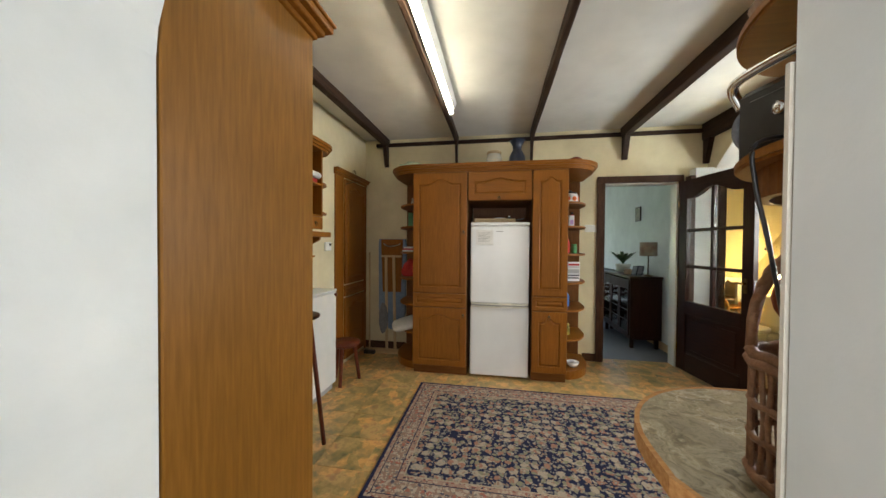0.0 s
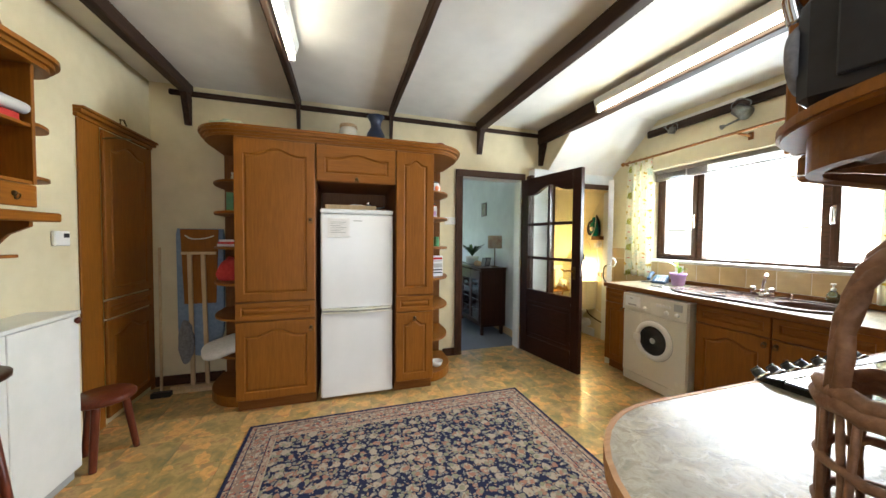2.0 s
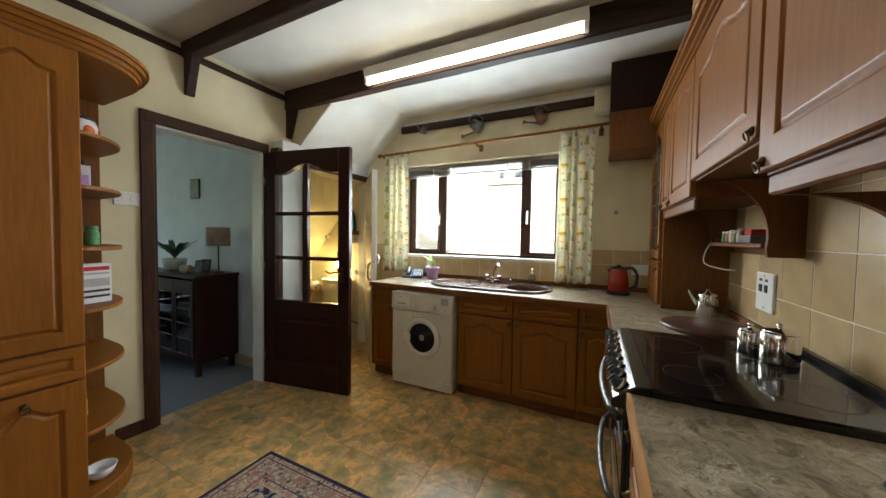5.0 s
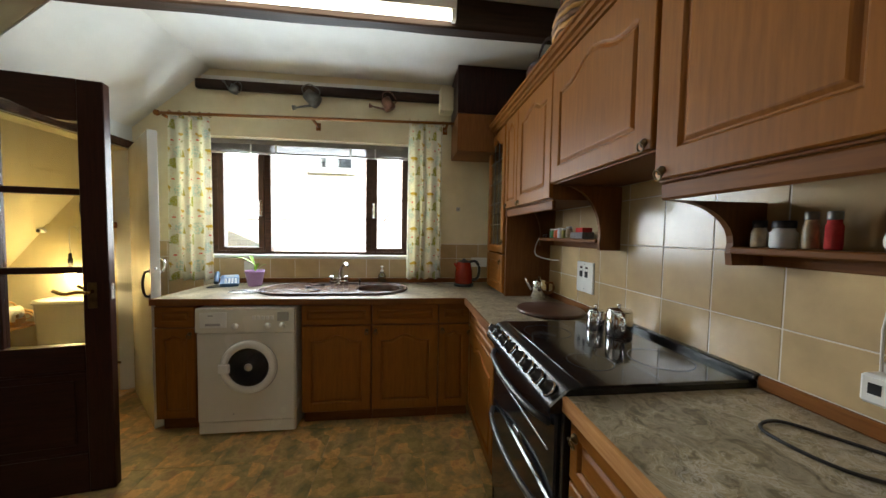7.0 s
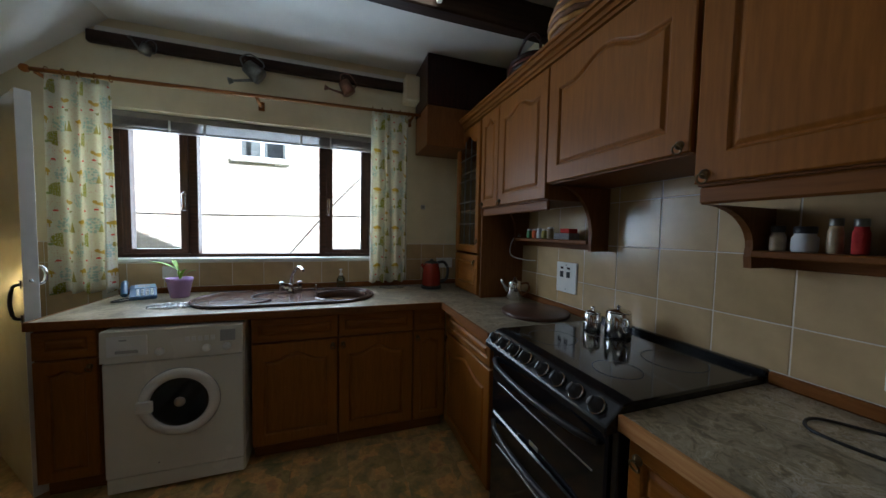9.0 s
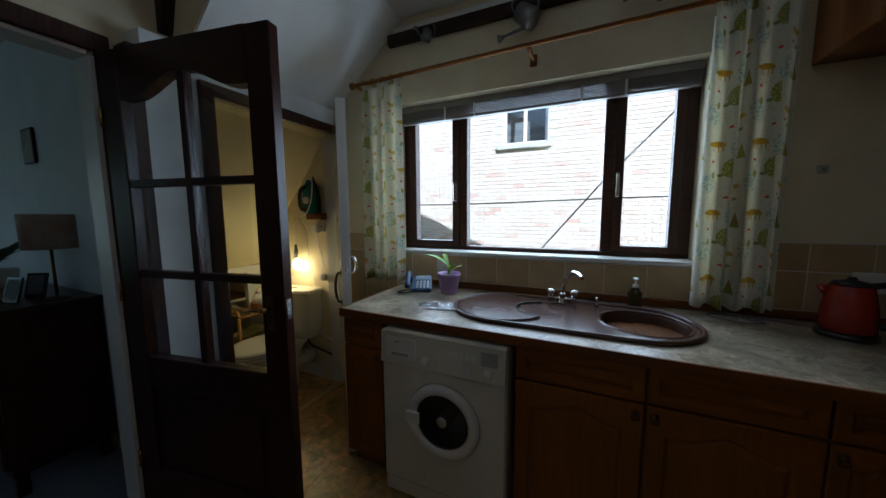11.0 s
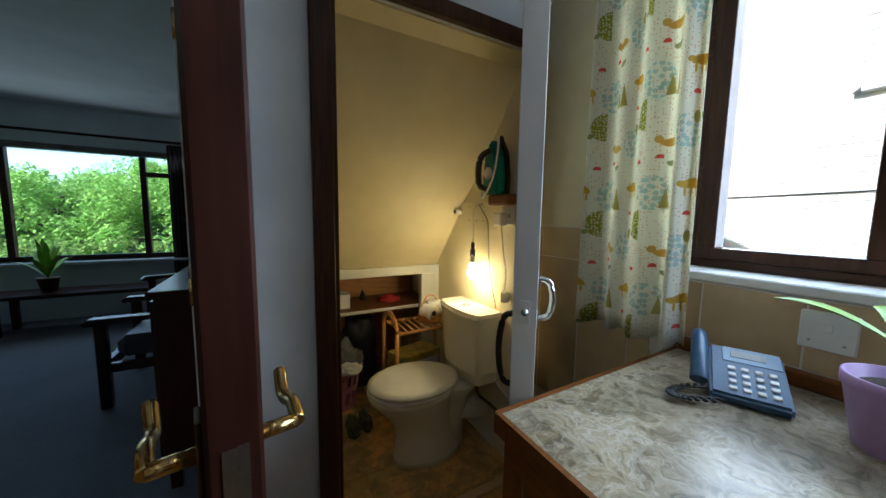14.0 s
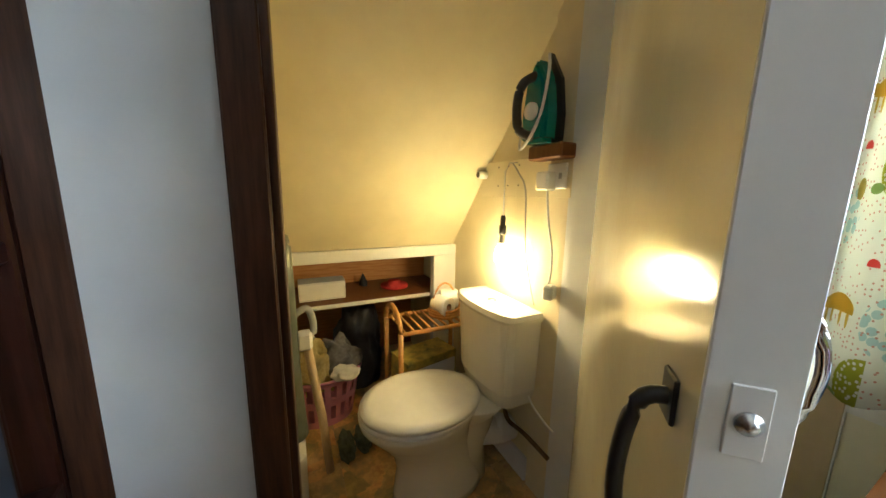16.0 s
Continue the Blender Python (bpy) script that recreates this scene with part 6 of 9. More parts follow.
carton(-0.62, 3.86, 1.877, 0.22, 0.10, 0.035, 90, FABRIC_R, (), "pile of coloured papers in the cubbyhole", "papers")
b = prism(B(), [(0.0, 0.0)] + [(0.28 - 0.28 * math.cos(radians(a)), 0.24 * math.sin(radians(a))) for a in range(0, 181, 10)][1:-1] + [(0.56, 0.0)], 0, 0.02, "y")
t = solid("carved_panel", b, wood("carved_wood", (0.14, 0.055, 0.025), (0.34, 0.16, 0.07), scale=30, bump=0.9), "carved half-round wooden panel standing on the dresser", "ornament", -0.70, 3.50, 2.226, 90)
t.scale = (1.1, 1.0, 1.2)
for k in range(9):
    carton(-0.66, 3.55 + 0.042 * k, 1.256, 0.036, 0.10, 0.13 + 0.012 * (k % 3), 90, (PAPER, BLUEP, FABRIC_R, CARDW, GREENP)[k % 5], (), "small recipe book standing in the dresser", "book")
# socket and hanging plant under the dresser
socket("wall_socket", WX, 3.86, 1.12, 90, 0.15, 0.088, "white double wall socket under the dresser", ((0.04, 0.0, 0.05, 0.05, WHITEPL),))
t = thing("spider_plant", -0.62, 3.62, 0.936, 0, "leafy green plant in a terracotta pot on the cabinet", "plant")
part("pot", lathe(B(), [(0.05, 0), (0.07, 0.10), (0.075, 0.105), (0.075, 0.125), (0.065, 0.125), (0.06, 0.10), (0.01, 0.1)], n=22), surf("terracotta", (0.36, 0.12, 0.05), (0.46, 0.17, 0.08), 20, 0.8, 0.3), t)
for k in range(16):
    a, L = k * 2.4, 0.16 + 0.10 * ((k * 7) % 5) / 5
    b = leaf_mesh(B(), (0, 0, 0.11), (L * math.cos(a) * 0.6 + 0.03, L * math.sin(a), 0.20 + 0.12 * ((k * 3) % 4) / 4), 0.022, 0.06)
    part("leaf", b, LEAF, t)


# ---- stools ----
def stool(x, y, r, h, label, lean=0.05, legs=3):
    t = thing("stool", x, y, 0, 15, label, "stool")
    part("seat", lathe(B(), [(r * 0.9, h - 0.04), (r, h - 0.032), (r, h - 0.01), (r * 0.93, h), (0.01, h - 0.003)], n=28), REDWOOD, t)
    for k in range(legs):
        a = 2 * math.pi * k / legs + 0.4
        p, q = (0.62 * r * math.cos(a), 0.62 * r * math.sin(a), h - 0.035), ((0.62 * r + lean) * math.cos(a), (0.62 * r + lean) * math.sin(a), 0)
        part("leg", tube(B(), curve_pts([q, tuple(q[i] + (p[i] - q[i]) * 0.5 for i in range(3)), p], 4), 0.017, 10, 0.021), REDWOOD, t)
    return t


stool(-0.515, 4.37, 0.145, 0.40, "low red-brown turned wooden stool beside the cabinet")
# plant table standing before the white cabinet
t = thing("plant_stand", -0.355, 3.33, 0, 0, "tall dark wooden plant stand with splayed legs", "plant stand")
part("tabletop", lathe(B(), [(0.15, 0.865), (0.165, 0.872), (0.165, 0.885), (0.15, 0.89)], n=26), MAHOG, t)
for k in range(3):
    a = 2 * math.pi * k / 3 + 0.5
    part("leg", tube(B(), [(0.19 * math.cos(a), 0.19 * math.sin(a), 0), (0.10 * math.cos(a), 0.10 * math.sin(a), 0.868)], 0.015, 8), REDWOOD, t)
part("shelf", lathe(B(), [(0.10, 0.22), (0.11, 0.225), (0.11, 0.24), (0.10, 0.244)], n=22), MAHOG, t)
t = thing("flower_pot", -0.37, 3.32, 0.891, 0, "terracotta pot on a red saucer", "flower pot")
part("saucer", lathe(B(), [(0.06, 0), (0.08, 0.012), (0.075, 0.014), (0.01, 0.006)], n=20), FABRIC_R, t)
part("pot", lathe(B(), [(0.045, 0.008), (0.062, 0.10), (0.066, 0.105), (0.066, 0.125), (0.056, 0.125), (0.05, 0.1), (0.01, 0.1)], n=20), bpy.data.materials["terracotta"], t)

# ---- tall larder by the arch ----
lt = thing("tall_larder", 0.302, 2.50, 0, 180, "tall wood-veneer larder cabinet with moulded cornice", "cabinet")
part("side_panel", box_of(-0.001, 0.022, 0, 0.525, 0, 2.09, bev=0.003), TEAK, lt)
part("body", box_of(0.022, 0.60, 0.012, 0.525, 0.08, 2.088), OAK_DARK, lt)
cab_door(lt, 0.024, 0.085, 0.574, 1.0, 0.05, 0.06, 1.0, y=0.012)
cab_door(lt, 0.024, 1.09, 0.574, 0.99, 0.05, 0.06, 1.2, y=0.012)
b = B()
for off, z0, z1 in ((0.012, 2.09, 2.108), (0.03, 2.108, 2.13), (0.052, 2.13, 2.155), (0.06, 2.155, 2.168)):
    bx(b, -off, 0.60, -off, 0.525, z0, z1, 0.003)
part("cornice", b, OAK_X, lt)

# ---- rounded shelves at the end of the wall cabinets ----
rs = thing("end_shelf", 1.652, UF, 1.505, 180, "open rounded oak end shelf of the wall cabinets", "shelf")
# local x runs west from the cabinet's end, y to the wall


def end_curve(rx, ry, n=16):
    return [(rx * math.sin(radians(90 * k / n)), 0.30 - ry * math.cos(radians(90 * k / n))) for k in range(n + 1)]


for z0, z1 in ((0.0, 0.022), (0.245, 0.267), (0.633, 0.655)):
    b = prism(B(), [(0, 0.34)] + end_curve(0.268, 0.30) + [(0.268, 0.34)], z0, z1)
    bmesh.ops.bevel(b, geom=[e for e in b.edges if abs(e.verts[0].co.z - e.verts[1].co.z) < 1e-5], offset=0.005, segments=2, affect="EDGES")
    part("shelf", b, OAK_X, rs)
b = prism(B(), end_curve(0.236, 0.265) + [(0.236, 0.34), (0.218, 0.34)] + end_curve(0.218, 0.247)[::-1], -0.055, 0.0)
part("light_rail", b, OAK_EDGE, rs)
part("back_panel", box_of(0.0, 0.26, 0.334, 0.342, 0.022, 0.633, bev=0), OAK_DARK, rs)
# radio on the shelf
t = thing("radio", 1.525, 2.15, 1.528, -80, "black portable radio with grey ends and a silver carrying handle", "radio")
part("case", box_of(-0.095, 0.095, -0.052, 0.05, 0.0, 0.155, bev=0.014), BLACKPL, t)
part("front_cover", box_of(-0.055, 0.06, -0.060, -0.052, 0.03, 0.125, bev=0.006), BLACKPL, t)
for s_ in (-1, 1):
    b = lathe(B(), [(0.050, 0), (0.052, 0.006), (0.046, 0.014), (0.030, 0.018)], n=28)
    bmesh.ops.transform(b, matrix=Matrix.Translation((s_ * 0.093, 0, 0.082)) @ Matrix.Rotation(radians(90 * s_), 4, "Y"), verts=b.verts)
    part("speaker_end", b, FABRIC_G, t, "dark grey moulded speaker end")
part("handle", tube(B(), curve_pts([(-0.10, -0.03, 0.13), (-0.098, -0.052, 0.172), (-0.05, -0.06, 0.182), (0.05, -0.06, 0.182), (0.098, -0.052, 0.172), (0.10, -0.03, 0.13)], 6), 0.010, 10), CHROME, t, "silver carrying handle")
b = lathe(B(), [(0.013, 0), (0.012, 0.008), (0.004, 0.01)], n=16)
bmesh.ops.transform(b, matrix=pose(0.01, -0.060, 0.088, 90), verts=b.verts)
part("dial", b, CHROME, t)
b = tube(B(), curve_pts([(1.46, 2.06, 1.545), (1.375, 2.05, 1.53), (1.372, 2.05, 1.47), (1.395, 2.05, 1.36), (1.42, 2.04, 1.18), (1.43, 2.02, 1.0), (1.45, 2.015, 0.93), (1.48, 2.01, 0.906)], 6), 0.0035, 6)
solid("radio_cable", b, BLACKPL, "black power cable hanging from the shelf", "cable")
# small bowl and ornament on the upper shelf
solid("wooden_bowl", lathe(B(), [(0.03, 0), (0.06, 0.02), (0.07, 0.05), (0.062, 0.05), (0.01, 0.01)], n=20), WICKER, "small round wooden bowl on the upper shelf", "bowl", 1.50, 2.14, 1.773)


# ---- tall wicker basket with wooden spoons on the worktop ----
def spoon_basket():
    t = thing("wicker_basket", 1.53, 2.135, 0.903, 0, "tall open-weave wicker basket with a hooped handle", "basket")
    R, n = 0.082, 22
    for z, r in ((0.02, 0.010), (0.09, 0.007), (0.155, 0.007), (0.235, 0.013), (0.25, 0.011)):
        ring = [(R * math.cos(2 * math.pi * k / 30), R * math.sin(2 * math.pi * k / 30), z + 0.003 * math.sin(k * 2.1)) for k in range(31)]
        part("hoop", tube(B(), ring, r, 7), WICKER, t)
    for k in range(n):
        a = 2 * math.pi * k / n
        s = 0.10 if k % 2 else -0.10
        part("stake", tube(B(), [(R * math.cos(a), R * math.sin(a), 0.01), (R * math.cos(a + s), R * math.sin(a + s), 0.13), (R * math.cos(a), R * math.sin(a), 0.245)], 0.0045, 5), WICKER, t)
    part("base", lathe(B(), [(R, 0), (R, 0.012), (0.01, 0.012)], n=24), WICKER, t)
    arch_ = [(0.0, R * math.cos(math.pi * k / 16), 0.25 + 0.20 * math.sin(math.pi * k / 16) ** 0.8) for k in range(17)]
    b = B()
    for ph in (0, 2.1, 4.2):
        tube(b, [(p[0] + 0.008 * math.cos(k * 1.3 + ph), p[1], p[2] + 0.008 * math.sin(k * 1.3 + ph)) for k, p in enumerate(arch_)], 0.009, 6)
    bmesh.ops.rotate(b, cent=(0, 0, 0), matrix=Matrix.Rotation(radians(55), 3, "Z"), verts=b.verts)
    part("handle", b, WICKER, t, "twisted wicker handle")
    return t


spoon_basket()
for k, (dx, dy, h, r) in enumerate(((-0.02, 0.0, 0.36, 0.038), (0.03, 0.02, 0.33, 0.032), (0.01, -0.035, 0.30, 0.03))):
    t = thing("wooden_spoon", 1.53 + dx * 0.4, 2.135 + dy * 0.4, 0.916, 0, "brown wooden spoon standing in the wicker basket", "spoon", "wooden spoons")
    part("shaft", tube(B(), [(0, 0, 0), (dx, dy, h - 0.05)], 0.008, 8, 0.011), REDWOOD, t)
    b = B()
    bmesh.ops.create_icosphere(b, subdivisions=2, radius=1.0)
    for q in b.verts:
        q.co = Vector((q.co.x * r + dx * 1.1, q.co.y * r * 0.45 + dy * 1.1, q.co.z * r * 1.3 + h - 0.01))
    for f in b.faces:
        f.smooth = True
    part("bowl", b, REDWOOD, t)

# ---- curtains and pole at the kitchen window ----
RX = EX - 0.16


def curtain(y0, y1, z0, z1, folds, label, seed):
    t = thing("curtain", RX, y0, z0, 0, label, "curtain", "kitchen curtains")
    nu, nv = folds * 10, 26
    b = B()
    uvl = b.loops.layers.uv.new("UVMap")
    grid, us = [], []
    L = y1 - y0
    for j in range(nv + 1):
        v = j / nv
        row, u, last = [], 0.0, None
        amp = 0.036 * (0.55 + 0.45 * (1 - v)) * (0.6 if v > 0.96 else 1.0)
        spread = 1.0 + 0.04 * (1 - v)
        for i in range(nu + 1):
            a = i / nu
            ph = 2 * math.pi * folds * a + 0.6 * math.sin(3 * a + seed) + 0.35 * (1 - v) * math.sin(5 * a + seed)
            x = amp * math.sin(ph) * (0.75 + 0.35 * math.sin(seed + 7 * a))
            y = L / 2 + (a - 0.5) * L * spread + 0.010 * math.cos(ph * 0.5 + v)
            z = v * (z1 - z0) + (0.006 * math.sin(ph) if j == 0 else 0)
            p = Vector((x, y, z))
            u += (p - last).length if last is not None else 0
            last = p
            row.append((b.verts.new(p), a * L * 1.9, z))
        grid.append(row)
    for j in range(nv):
        for i in range(nu):
            q = (grid[j][i], grid[j][i + 1], grid[j + 1][i + 1], grid[j + 1][i])
            f = b.faces.new([w[0] for w in q])
            f.smooth = True
            for lp, w in zip(f.loops, q):
                lp[uvl].uv = (w[1] + seed, w[2])
    c = part("cloth", b, CURTAIN, t)
    md = c.modifiers.new("thickness", "SOLIDIFY")
    md.thickness = 0.0015
    n = folds * 2 + 1
    for k in range(folds + 1):
        ring = [(0.019 * math.cos(2 * math.pi * q / 12), k * L / folds, z1 - z0 + 0.018 + 0.019 * math.sin(2 * math.pi * q / 12)) for q in range(13)]
        part("ring", tube(B(), ring, 0.003, 5), OAK, t)
    return t


curtain(4.60, 4.893, 0.95, 2.245, 4, "white cotton curtain printed with mustard and teal shapes", 0.7)
curtain(2.735, 3.02, 0.96, 2.285, 4, "gathered white printed cotton curtain by the wall socket", 2.9)
cp = thing("curtain_pole", RX, 2.63, 2.305, 0, "slim wooden curtain pole on brackets above the window", "curtain pole")
part("pole", tube(B(), [(0, 0, 0.0), (0, 2.335, -0.045)], 0.012, 10), OAK_X, cp)
for y in (-0.02, 2.355):
    b = B()
    bmesh.ops.create_icosphere(b, subdivisions=2, radius=0.024)
    bmesh.ops.translate(b, vec=(0, y, 0.0 if y < 0 else -0.045), verts=b.verts)
    part("finial", b, OAK, cp)
for y in (0.07, 1.18, 2.31):
    z = -0.045 * y / 2.335
    b = tube(B(), [(0, y, z - 0.014), (0.1, y, z - 0.02), (0.16, y, z - 0.02)], 0.011, 8)
    bx(b, 0.15, 0.16, y - 0.02, y + 0.02, z - 0.05, z + 0.015, 0.003)
    part("bracket", b, OAK, cp)


# ---- watering cans hung on the beam ----
def watering_can(y, z, s, m, tilt, label):
    t = thing("watering_can", EX - 0.07, y, z, 0, label, "watering can", "hanging watering cans")
    t.matrix_world = pose(EX - 0.075, y, z, tilt, 0, 0)
    part("body", lathe(B(), [(0.042 * s, -0.04 * s), (0.045 * s, -0.03 * s), (0.036 * s, 0.045 * s), (0.034 * s, 0.045 * s)], n=20), m, t)
    part("spout", tube(B(), [(0, 0.035 * s, -0.025 * s), (0, 0.075 * s, 0.01 * s), (0, 0.115 * s, 0.045 * s)], 0.009 * s, 8, 0.006 * s), m, t)
    b = tube(B(), [(0, 0.112 * s, 0.042 * s), (0, 0.128 * s, 0.056 * s)], 0.010 * s, 10, 0.018 * s)
    part("rose", b, m, t)
    part("handle", tube(B(), curve_pts([(0, 0.02 * s, 0.045 * s), (0, -0.01 * s, 0.09 * s), (0, -0.06 * s, 0.07 * s), (0, -0.07 * s, 0.0), (0, -0.04 * s, -0.02 * s)], 5), 0.004 * s, 6), m, t)
    part("hook", tube(B(), [(0.02, -0.02 * s, 0.07 * s), (0.0345, -0.02 * s, 0.08 * s)], 0.003, 5), OLDBRASS, t)
    return t


watering_can(4.46, 2.51, 0.75, PEWTER, 15, "small grey tin watering can hung on the beam")
watering_can(3.84, 2.475, 1.3, PEWTER, -52, "dark metal watering can hung tilted on the beam")
watering_can(3.21, 2.465, 1.15, COPPER, -30, "brown rusty tin watering can hung on the beam")

# ---- sink ----
sk = thing("sink", 0, 0, 0, 0, "brown composite inset sink with round bowl and drainer", "sink")


def oval(s=0.0, n=72):
    cy0, cy1, cx, r = 3.285, 3.88, 3.868, 0.258
    pts = [(cx + (r - s) * math.cos(a), cy1 + (r - s) * math.sin(a)) for a in [math.pi * k / 36 for k in range(37)]]
    pts += [(cx - (r - s) * math.cos(a), cy0 - (r - s) * math.sin(a)) for a in [math.pi * k / 36 for k in range(37)]]
    return pts


b = slab_hole(B(), oval(0.02), *BOWL, 0.172, 0.903, 0.909)
part("deck", b, SINKM, sk)
ringpts = [(x, y, 0.909) for x, y in oval(0.012)]
part("rim", tube(B(), ringpts + ringpts[:1], 0.012, 8), SINKM, sk, "rounded raised rim")
b = lathe(B(), [(0.186, 0.909), (0.182, 0.914), (0.174, 0.911), (0.170, 0.88), (0.155, 0.76), (0.12, 0.745), (0.03, 0.742)], *BOWL, 40, cap=False)
part("bowl", b, SINKM, sk)
b = lathe(B(), [(0.034, 0.7415), (0.034, 0.746), (0.02, 0.744), (0.004, 0.742)], *BOWL, 20)
part("waste", b, CHROME, sk)
DC, DR, BC, BR_ = (3.868, 3.88), 0.228, (3.885, 3.69), 0.122


def drainer_outline(s):
    """A disc with a round bite taken out beside the small bowl."""
    a0 = math.atan2(BC[1] - DC[1], BC[0] - DC[0])
    dist = math.hypot(BC[0] - DC[0], BC[1] - DC[1])
    half = math.acos((DR * DR + dist * dist - BR_ * BR_) / (2 * DR * dist))
    far = math.acos((BR_ * BR_ + dist * dist - DR * DR) / (2 * BR_ * dist))
    disc = [a0 + half + (2 * math.pi - 2 * half) * k / 48 for k in range(49)]
    bite = [a0 + math.pi + far - 2 * far * k / 18 for k in range(19)]
    return [(DC[0] + (DR - s) * math.cos(a), DC[1] + (DR - s) * math.sin(a)) for a in disc], [(BC[0] + (BR_ + s) * math.cos(a), BC[1] + (BR_ + s) * math.sin(a)) for a in bite]


disc, bite = drainer_outline(0.0)
part("drainer", prism(B(), disc + bite[1:-1], 0.9095, 0.918), SINKM, sk)
part("drainer_lip", tube(B(), [(x, y, 0.917) for x, y in bite], 0.0045, 8), BLACKPL, sk, "dark curved lip round the drainer")
b = lathe(B(), [(0.112, 0.9095), (0.108, 0.9115), (0.098, 0.9105), (0.01, 0.9098)], *BC, 36)
part("half_bowl", b, SINKM, sk)
tp = thing("tap", 4.06, 3.60, 0.909, 0, "chrome mixer tap with two cross-head handles", "tap")
part("body", lathe(B(), [(0.026, 0), (0.026, 0.01), (0.018, 0.016), (0.016, 0.045), (0.02, 0.05), (0.012, 0.06)], n=18), CHROME, tp)
part("spout", tube(B(), curve_pts([(0, 0, 0.05), (-0.005, -0.01, 0.12), (-0.04, -0.045, 0.175), (-0.10, -0.075, 0.185), (-0.15, -0.095, 0.172)], 6), 0.011, 10), CHROME, tp)
part("bridge", tube(B(), [(0, -0.055, 0.025), (0, 0.055, 0.025)], 0.011, 8), CHROME, tp)
for y in (-0.06, 0.06):
    b = lathe(B(), [(0.016, 0.01), (0.017, 0.035), (0.011, 0.05), (0.02, 0.056), (0.022, 0.07), (0.012, 0.078)], 0, y, 14)
    part("handle", b, CHROME, tp)
b = lathe(B(), [(0.012, 0), (0.008, 0.012), (0.006, 0.035), (0.011, 0.04), (0.006, 0.048)], n=12)
bmesh.ops.translate(b, vec=(4.07, 3.43, 0.909), verts=b.verts)
part("plug_knob", b, CHROME, sk)
t = thing("soap_bottle", 4.15, 3.25, 0.903, 0, "clear blue-green hand soap bottle with pump", "soap bottle")
part("body", lathe(B(), [(0.028, 0), (0.033, 0.008), (0.033, 0.075), (0.016, 0.10), (0.014, 0.105)], n=20), glass("aqua_glass", (0.55, 0.80, 0.82), 0.05), t)
b = lathe(B(), [(0.014, 0.105), (0.014, 0.12), (0.006, 0.122), (0.006, 0.145), (0.013, 0.147), (0.013, 0.156)], n=14)
tube(b, [(0, 0, 0.152), (-0.035, 0, 0.15)], 0.005, 6)
part("pump", b, WHITEPL, t)

# ---- kettle ----
k = thing("kettle", 4.03, 2.54, 0.903, 0, "red cordless electric kettle with black handle", "kettle")
part("base", lathe(B(), [(0.085, 0), (0.085, 0.018), (0.07, 0.022)], n=28), BLACKPL, k)
part("body", lathe(B(), [(0.072, 0.022), (0.078, 0.03), (0.074, 0.12), (0.060, 0.20), (0.056, 0.205)], n=30), KETTLE, k)
part("lid", lathe(B(), [(0.056, 0.205), (0.05, 0.218), (0.015, 0.226), (0.012, 0.236), (0.004, 0.238)], n=24), BLACKPL, k)
part("handle", tube(B(), curve_pts([(-0.03, -0.045, 0.21), (-0.04, -0.095, 0.215), (-0.05, -0.125, 0.16), (-0.045, -0.115, 0.08), (-0.035, -0.07, 0.05)], 6), 0.012, 8), BLACKPL, k)
part("spout", tube(B(), [(0.02, 0.052, 0.165), (0.025, 0.078, 0.195)], 0.016, 10, 0.011), KETTLE, k)
socket("wall_socket", EX - 0.006, 2.36, 1.09, -90, 0.148, 0.088, "white double wall socket beside the kettle", ((-0.04, 0.015, 0.016, 0.02, WHITEPL), (0.04, 0.015, 0.016, 0.02, WHITEPL)))
b = lathe(B(), [(0.016, 0), (0.014, 0.006)], n=12)
t = thing("wall_button", EX, 2.565, 1.58, -90, "small square grey wall bracket", "wall fitting")
part("plate", box_of(-0.018, 0.018, -0.012, 0, -0.018, 0.018, bev=0.003), GREYPL, t)
part("peg", box_of(-0.007, 0.007, -0.02, -0.012, -0.007, 0.007, bev=0.002), PEWTER, t)
b = tube(B(), curve_pts([(4.14, 2.82, 0.906), (4.08, 2.76, 0.906), (4.06, 2.86, 0.907), (4.12, 2.95, 0.906), (4.18, 2.88, 0.906), (4.14, 2.70, 0.906), (4.09, 2.60, 0.908)], 6), 0.003, 6)
solid("kettle_cable", b, FABRIC_G, "loose grey kettle cable on the worktop", "cable")


# ---- telephone ----
ph = thing("telephone", 4.055, 4.482, 0.903, -66, "blue-grey corded desk telephone with white keys", "telephone")
b = prism(B(), [(-0.085, 0.0), (0.085, 0.0), (0.085, 0.085), (-0.085, 0.022)], -0.05, 0.10, "x")
bmesh.ops.bevel(b, geom=list(b.edges), offset=0.006, segments=2, affect="EDGES")
part("case", b, PHONEB, ph)
sl = math.atan2(0.063, 0.17)
for r in range(4):
    for c in range(4):
        b = box_of(-0.008, 0.008, -0.006, 0.006, 0, 0.006, bev=0.002)
        bmesh.ops.transform(b, matrix=Matrix.Translation((-0.005 + c * 0.026, -0.062 + r * 0.022, 0.0205 + 0.3706 * (-0.062 + r * 0.022 + 0.085))) @ Matrix.Rotation(sl, 4, "X"), verts=b.verts)
        part("key", b, WHITEPL, ph)
b = box_of(-0.058, 0.058, -0.028, 0.028, 0, 0.003, bev=0.001)
bmesh.ops.transform(b, matrix=Matrix.Translation((0.036, 0.054, 0.0725)) @ Matrix.Rotation(sl, 4, "X"), verts=b.verts)
part("panel", b, surf("silver_blue_plastic", (0.22, 0.32, 0.44), (0.28, 0.38, 0.50), 12, 0.35, 0.04), ph, "pale silver-blue panel")
b = box_of(-0.035, 0.035, -0.014, 0.014, 0, 0.003, bev=0.001)
